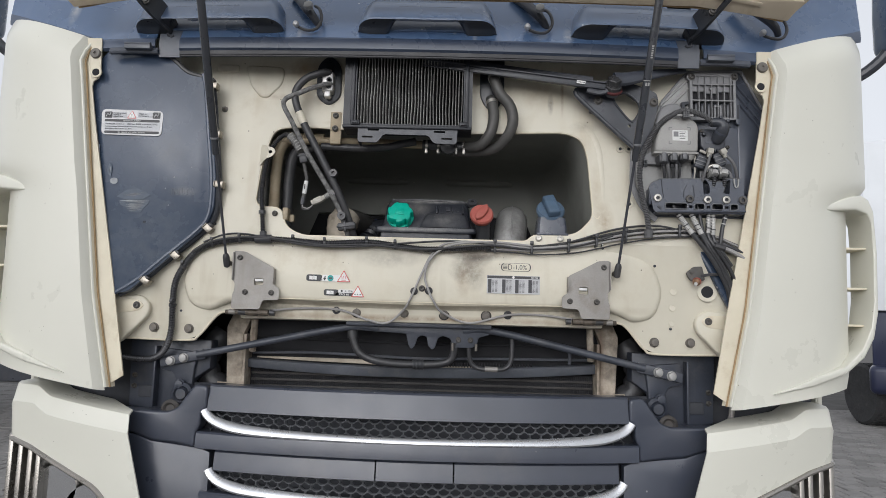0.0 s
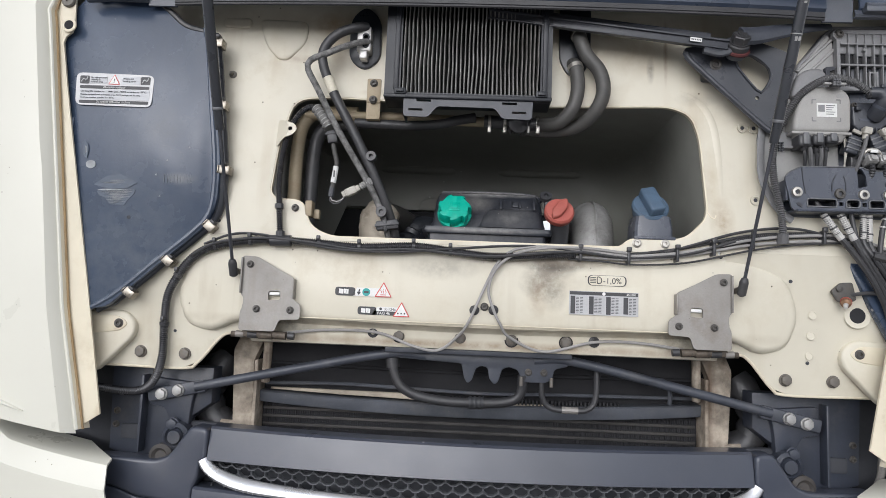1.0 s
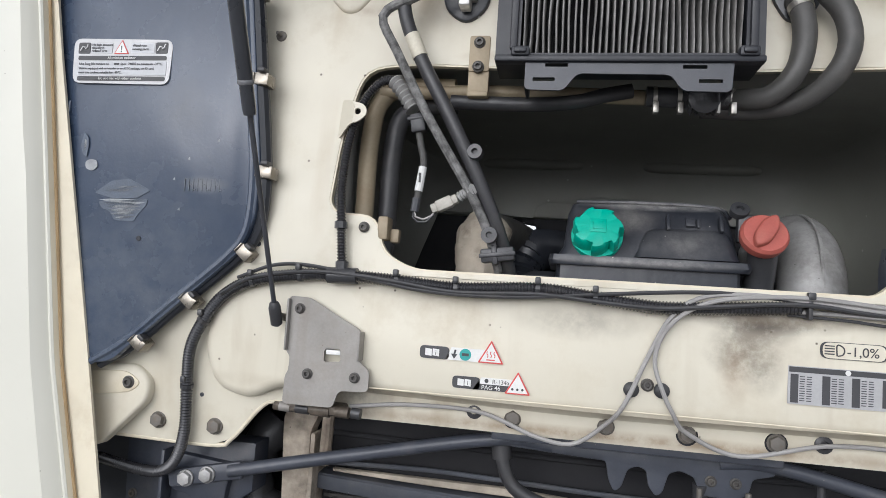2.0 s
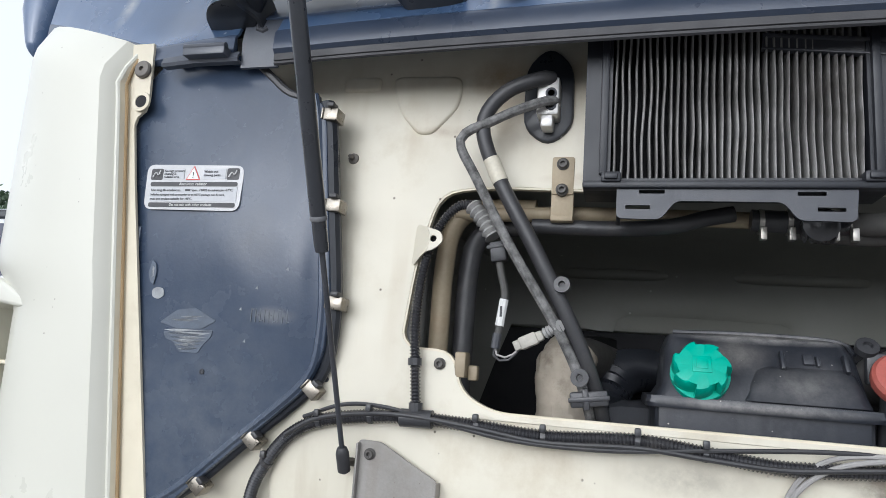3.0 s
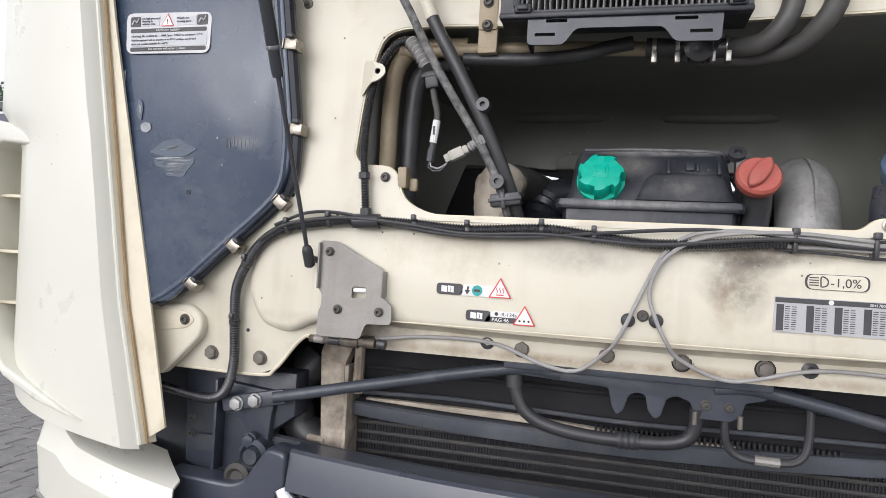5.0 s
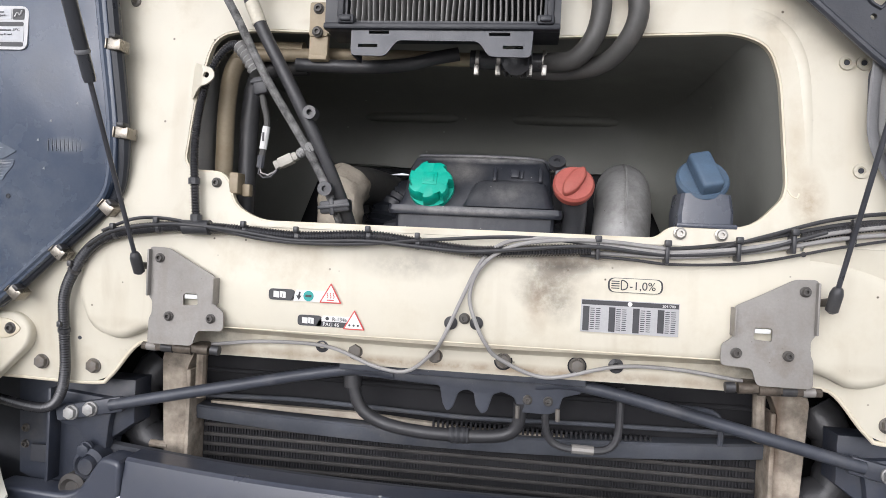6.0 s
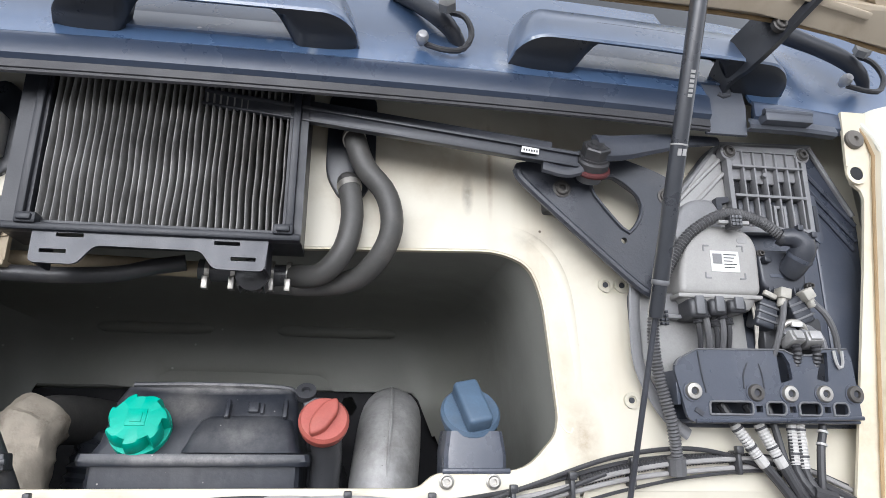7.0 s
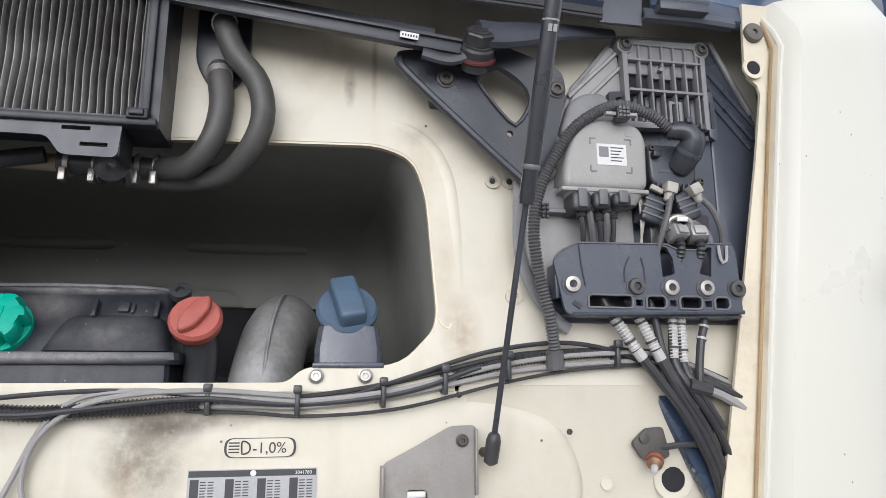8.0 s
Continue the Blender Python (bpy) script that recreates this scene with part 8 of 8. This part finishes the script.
part("sleeve", tube([(0.185, 1.90, 1.3015), (0.222, 1.90, 1.301)], 0.0078, 10, 0.006), steel_bracket, ch)
hk = thing("hook_rod", (0.44, 1.94, 1.36), "small bent black hook", "hook")
part("rod", tube([(0.36, 1.955, 1.372), (0.40, 1.94, 1.374), (0.425, 1.93, 1.368), (0.43, 1.925, 1.34), (0.428, 1.925, 1.318)], 0.005, 8), rod_paint, hk)

# ---- parked vehicles, trees and paving around ----
nt = thing("parked_truck", (7.4, 10.9, 0), "white truck body above a navy skirt", "truck")
YAW = Matrix.Translation((6.9, 10.6, 0)) @ Matrix.Rotation(radians(-32), 4, "Z")
part("box_body", moved(box(-0.3, 2.3, 0.0, 9.0, 1.85, 4.6, 0.03), YAW), white_paint, nt)
for z in (1.9, 2.2):
    part("rail", moved(box(-0.32, -0.28, 0.0, 9.0, z, z + 0.07, 0.01), YAW), white_paint, nt)
part("skirt", moved(box(-0.25, 2.2, 0.1, 8.9, 0.75, 1.85, 0.03), YAW), navy_paint, nt)
part("mudguard", moved(box(-0.30, 0.2, -0.15, 1.4, 0.55, 1.0, 0.1, 4), YAW), navy_paint, nt)
wheel(nt, 7.05, 11.35, 0.5, 0.42)
wheel(nt, 8.6, 12.2, 0.5, 0.42)
lt = thing("parked_truck", (-3.4, 8.5, 0), "dark truck standing further back", "truck")
part("skirt", box(-5.4, -3.2, 7.9, 14.0, 0.6, 1.5, 0.05), chassis_black, lt)
wheel(lt, -3.4, 8.6, 0.5, 0.38)
wheel(lt, -3.4, 12.6, 0.5, 0.38)
rt = thing("parked_truck", (-0.4, 15.0, 0), "white truck with a blue side stripe behind the cab", "truck")
part("box_body", box(-3.6, 2.6, 14.0, 18.0, 0.9, 4.3, 0.04), white_paint, rt)
part("stripe", box(-2.25, -1.65, 13.97, 14.02, 3.42, 3.66, 0.01), blue_paint, rt)
part("cross_member", box(-0.9, 0.9, 3.9, 4.0, 1.2, 1.95, 0.02), chassis_black, truck)
wheel(rt, -3.2, 14.6, 0.5, 0.38)
wheel(rt, 2.3, 14.6, 0.5, 0.38)
bt = thing("banner_trailer", (-9.6, 8.2, 0), "navy trailer side with large white letters", "trailer")
part("side", box(-16.0, -6.4, 8.1, 10.4, 0.9, 3.24, 0.03), navy_paint, bt)
part("support", box(-14.0, -7.0, 8.5, 10.2, 0.0, 0.9, 0.02), chassis_black, bt)
for i, x in enumerate((-9.35, -8.62, -7.88)):
    part("white_shape", join(plate(rect(x, x + 0.09, 2.62, 3.06), 8.09, 0.02), plate([(x + 0.16, 2.62), (x + 0.30, 3.06), (x + 0.37, 3.06), (x + 0.52, 2.62), (x + 0.43, 2.62), (x + 0.335, 2.92), (x + 0.25, 2.62)], 8.09, 0.02)), white_paint, bt)
for x in np.arange(-9.5, -7.3, 0.16):
    part("white_bar", plate(rect(x, x + 0.11, 2.40, 2.50), 8.09, 0.02), white_paint, bt)
vn = thing("van", (-12.6, 13.0, 0), "white van with dark windows behind the trailer", "van")
part("body", loft([(-15.5, -10.9, 12.0, 14.0, 0.4), (-15.5, -10.9, 12.0, 14.0, 4.15), (-15.2, -11.3, 12.2, 13.8, 4.42)]), white_paint, vn)
part("window", box(-14.6, -11.2, 11.97, 12.1, 4.15, 4.36, 0.02), glass_dark, vn)
part("sill", box(-15.3, -11.0, 12.1, 13.9, 0.0, 0.4, 0.02), chassis_black, vn)

random.seed(11)
def tree(x, y, h):
    """A broad tree: a tapered trunk with limbs, and a crown of many small leaf blades."""
    t = thing("tree", (x, y, 0), "green broadleaf tree at the edge of the yard", "tree", "treeline")
    limbs = [tube([(x, y, -0.1), (x + 0.1, y, h * 0.25), (x, y + 0.1, h * 0.6)], 0.2, 8, 0.5, radii=(0.28, 0.2, 0.08))]
    for k in range(5):
        a = random.uniform(0, 6.28)
        limbs.append(tube([(x, y, h * 0.3), (x + math.cos(a) * h * 0.12, y + math.sin(a) * h * 0.12, h * 0.5), (x + math.cos(a) * h * 0.2, y + math.sin(a) * h * 0.2, h * 0.72)], 0.06, 6, 0.5, radii=(0.12, 0.07, 0.03)))
    part("trunk", join(*limbs), bark, t)
    verts, faces = [], []
    for c in range(80):
        a, u, w = random.uniform(0, 6.28), random.uniform(0, 1) ** 0.5, random.uniform(0.12, 1.0)
        r = h * 0.32 * math.sin(math.pi * min(0.97, w * 0.9 + 0.1)) ** 0.7
        cx, cy, cz = x + math.cos(a) * r * u, y + math.sin(a) * r * u, h * (0.22 + 0.76 * w)
        for _ in range(42):
            p = Vector((cx, cy, cz)) + Vector((random.gauss(0, 0.3), random.gauss(0, 0.3), random.gauss(0, 0.25)))
            d, e = Vector((random.uniform(-1, 1), random.uniform(-1, 1), random.uniform(-1, 1))).normalized() * 0.16, Vector((random.uniform(-1, 1), random.uniform(-1, 1), random.uniform(-1, 1))).normalized() * 0.11
            n0 = len(verts)
            verts += [tuple(p + d), tuple(p + e), tuple(p - d), tuple(p - e)]
            faces.append((n0, n0 + 1, n0 + 2, n0 + 3))
    me = bpy.data.meshes.new("crown")
    me.from_pydata(verts, [], faces)
    me.materials.append(leaf)
    c = new("crown", me)
    c.parent = t
    c.matrix_parent_inverse = Matrix.Translation(t.location).inverted()


for i in range(9):
    tree(-30 - 2.9 * i + random.uniform(-0.6, 0.6), 30 + random.uniform(-1.5, 1.5) - 0.4 * i, random.uniform(9.6, 10.5))

# paving stones: those beside the truck singly, the rest joined
stone = box(-0.098, 0.098, -0.098, 0.098, -0.02, 0.0, 0.006, 1)
bmesh.ops.recalc_face_normals(stone, faces=stone.faces)
stone_mesh = bpy.data.meshes.new("paver")
stone.to_mesh(stone_mesh)
stone.free()
stone_mesh.materials.append(paver_stone)
random.seed(3)
count, verts, faces = 0, [], []
for i in range(-46, 56):
    for j in range(-42, 66):
        x, y = 0.206 * i + (0.103 if j % 2 else 0), 0.206 * j
        if 4.2 < x < 6.9 and 6.6 < y < 10.6 and count < 300 and x > 0.62 * y - 0.6:
            p = new("paver", stone_mesh)
            p.parent, p.location = ground, (x, y, random.uniform(-0.003, 0.003))
            p.rotation_euler = (random.uniform(-0.015, 0.015), random.uniform(-0.015, 0.015), random.uniform(-0.02, 0.02))
            count += 1
        else:
            k, z = len(verts), random.uniform(-0.003, 0.003)
            verts += [(x + a, y + b, z + c) for a, b, c in ((-0.098, -0.098, -0.008), (0.098, -0.098, -0.008), (0.098, 0.098, -0.008), (-0.098, 0.098, -0.008), (-0.092, -0.092, 0), (0.092, -0.092, 0), (0.092, 0.092, 0), (-0.092, 0.092, 0))]
            faces += [tuple(k + q for q in f) for f in ((4, 5, 6, 7), (0, 1, 5, 4), (1, 2, 6, 5), (2, 3, 7, 6), (3, 0, 4, 7))]
me = bpy.data.meshes.new("paving")
me.from_pydata(verts, [], faces)
me.materials.append(paver_stone)
paving = new("paving", me)
paving.parent = ground
tagged(paving, "grey concrete paving stones", kind="stuff")
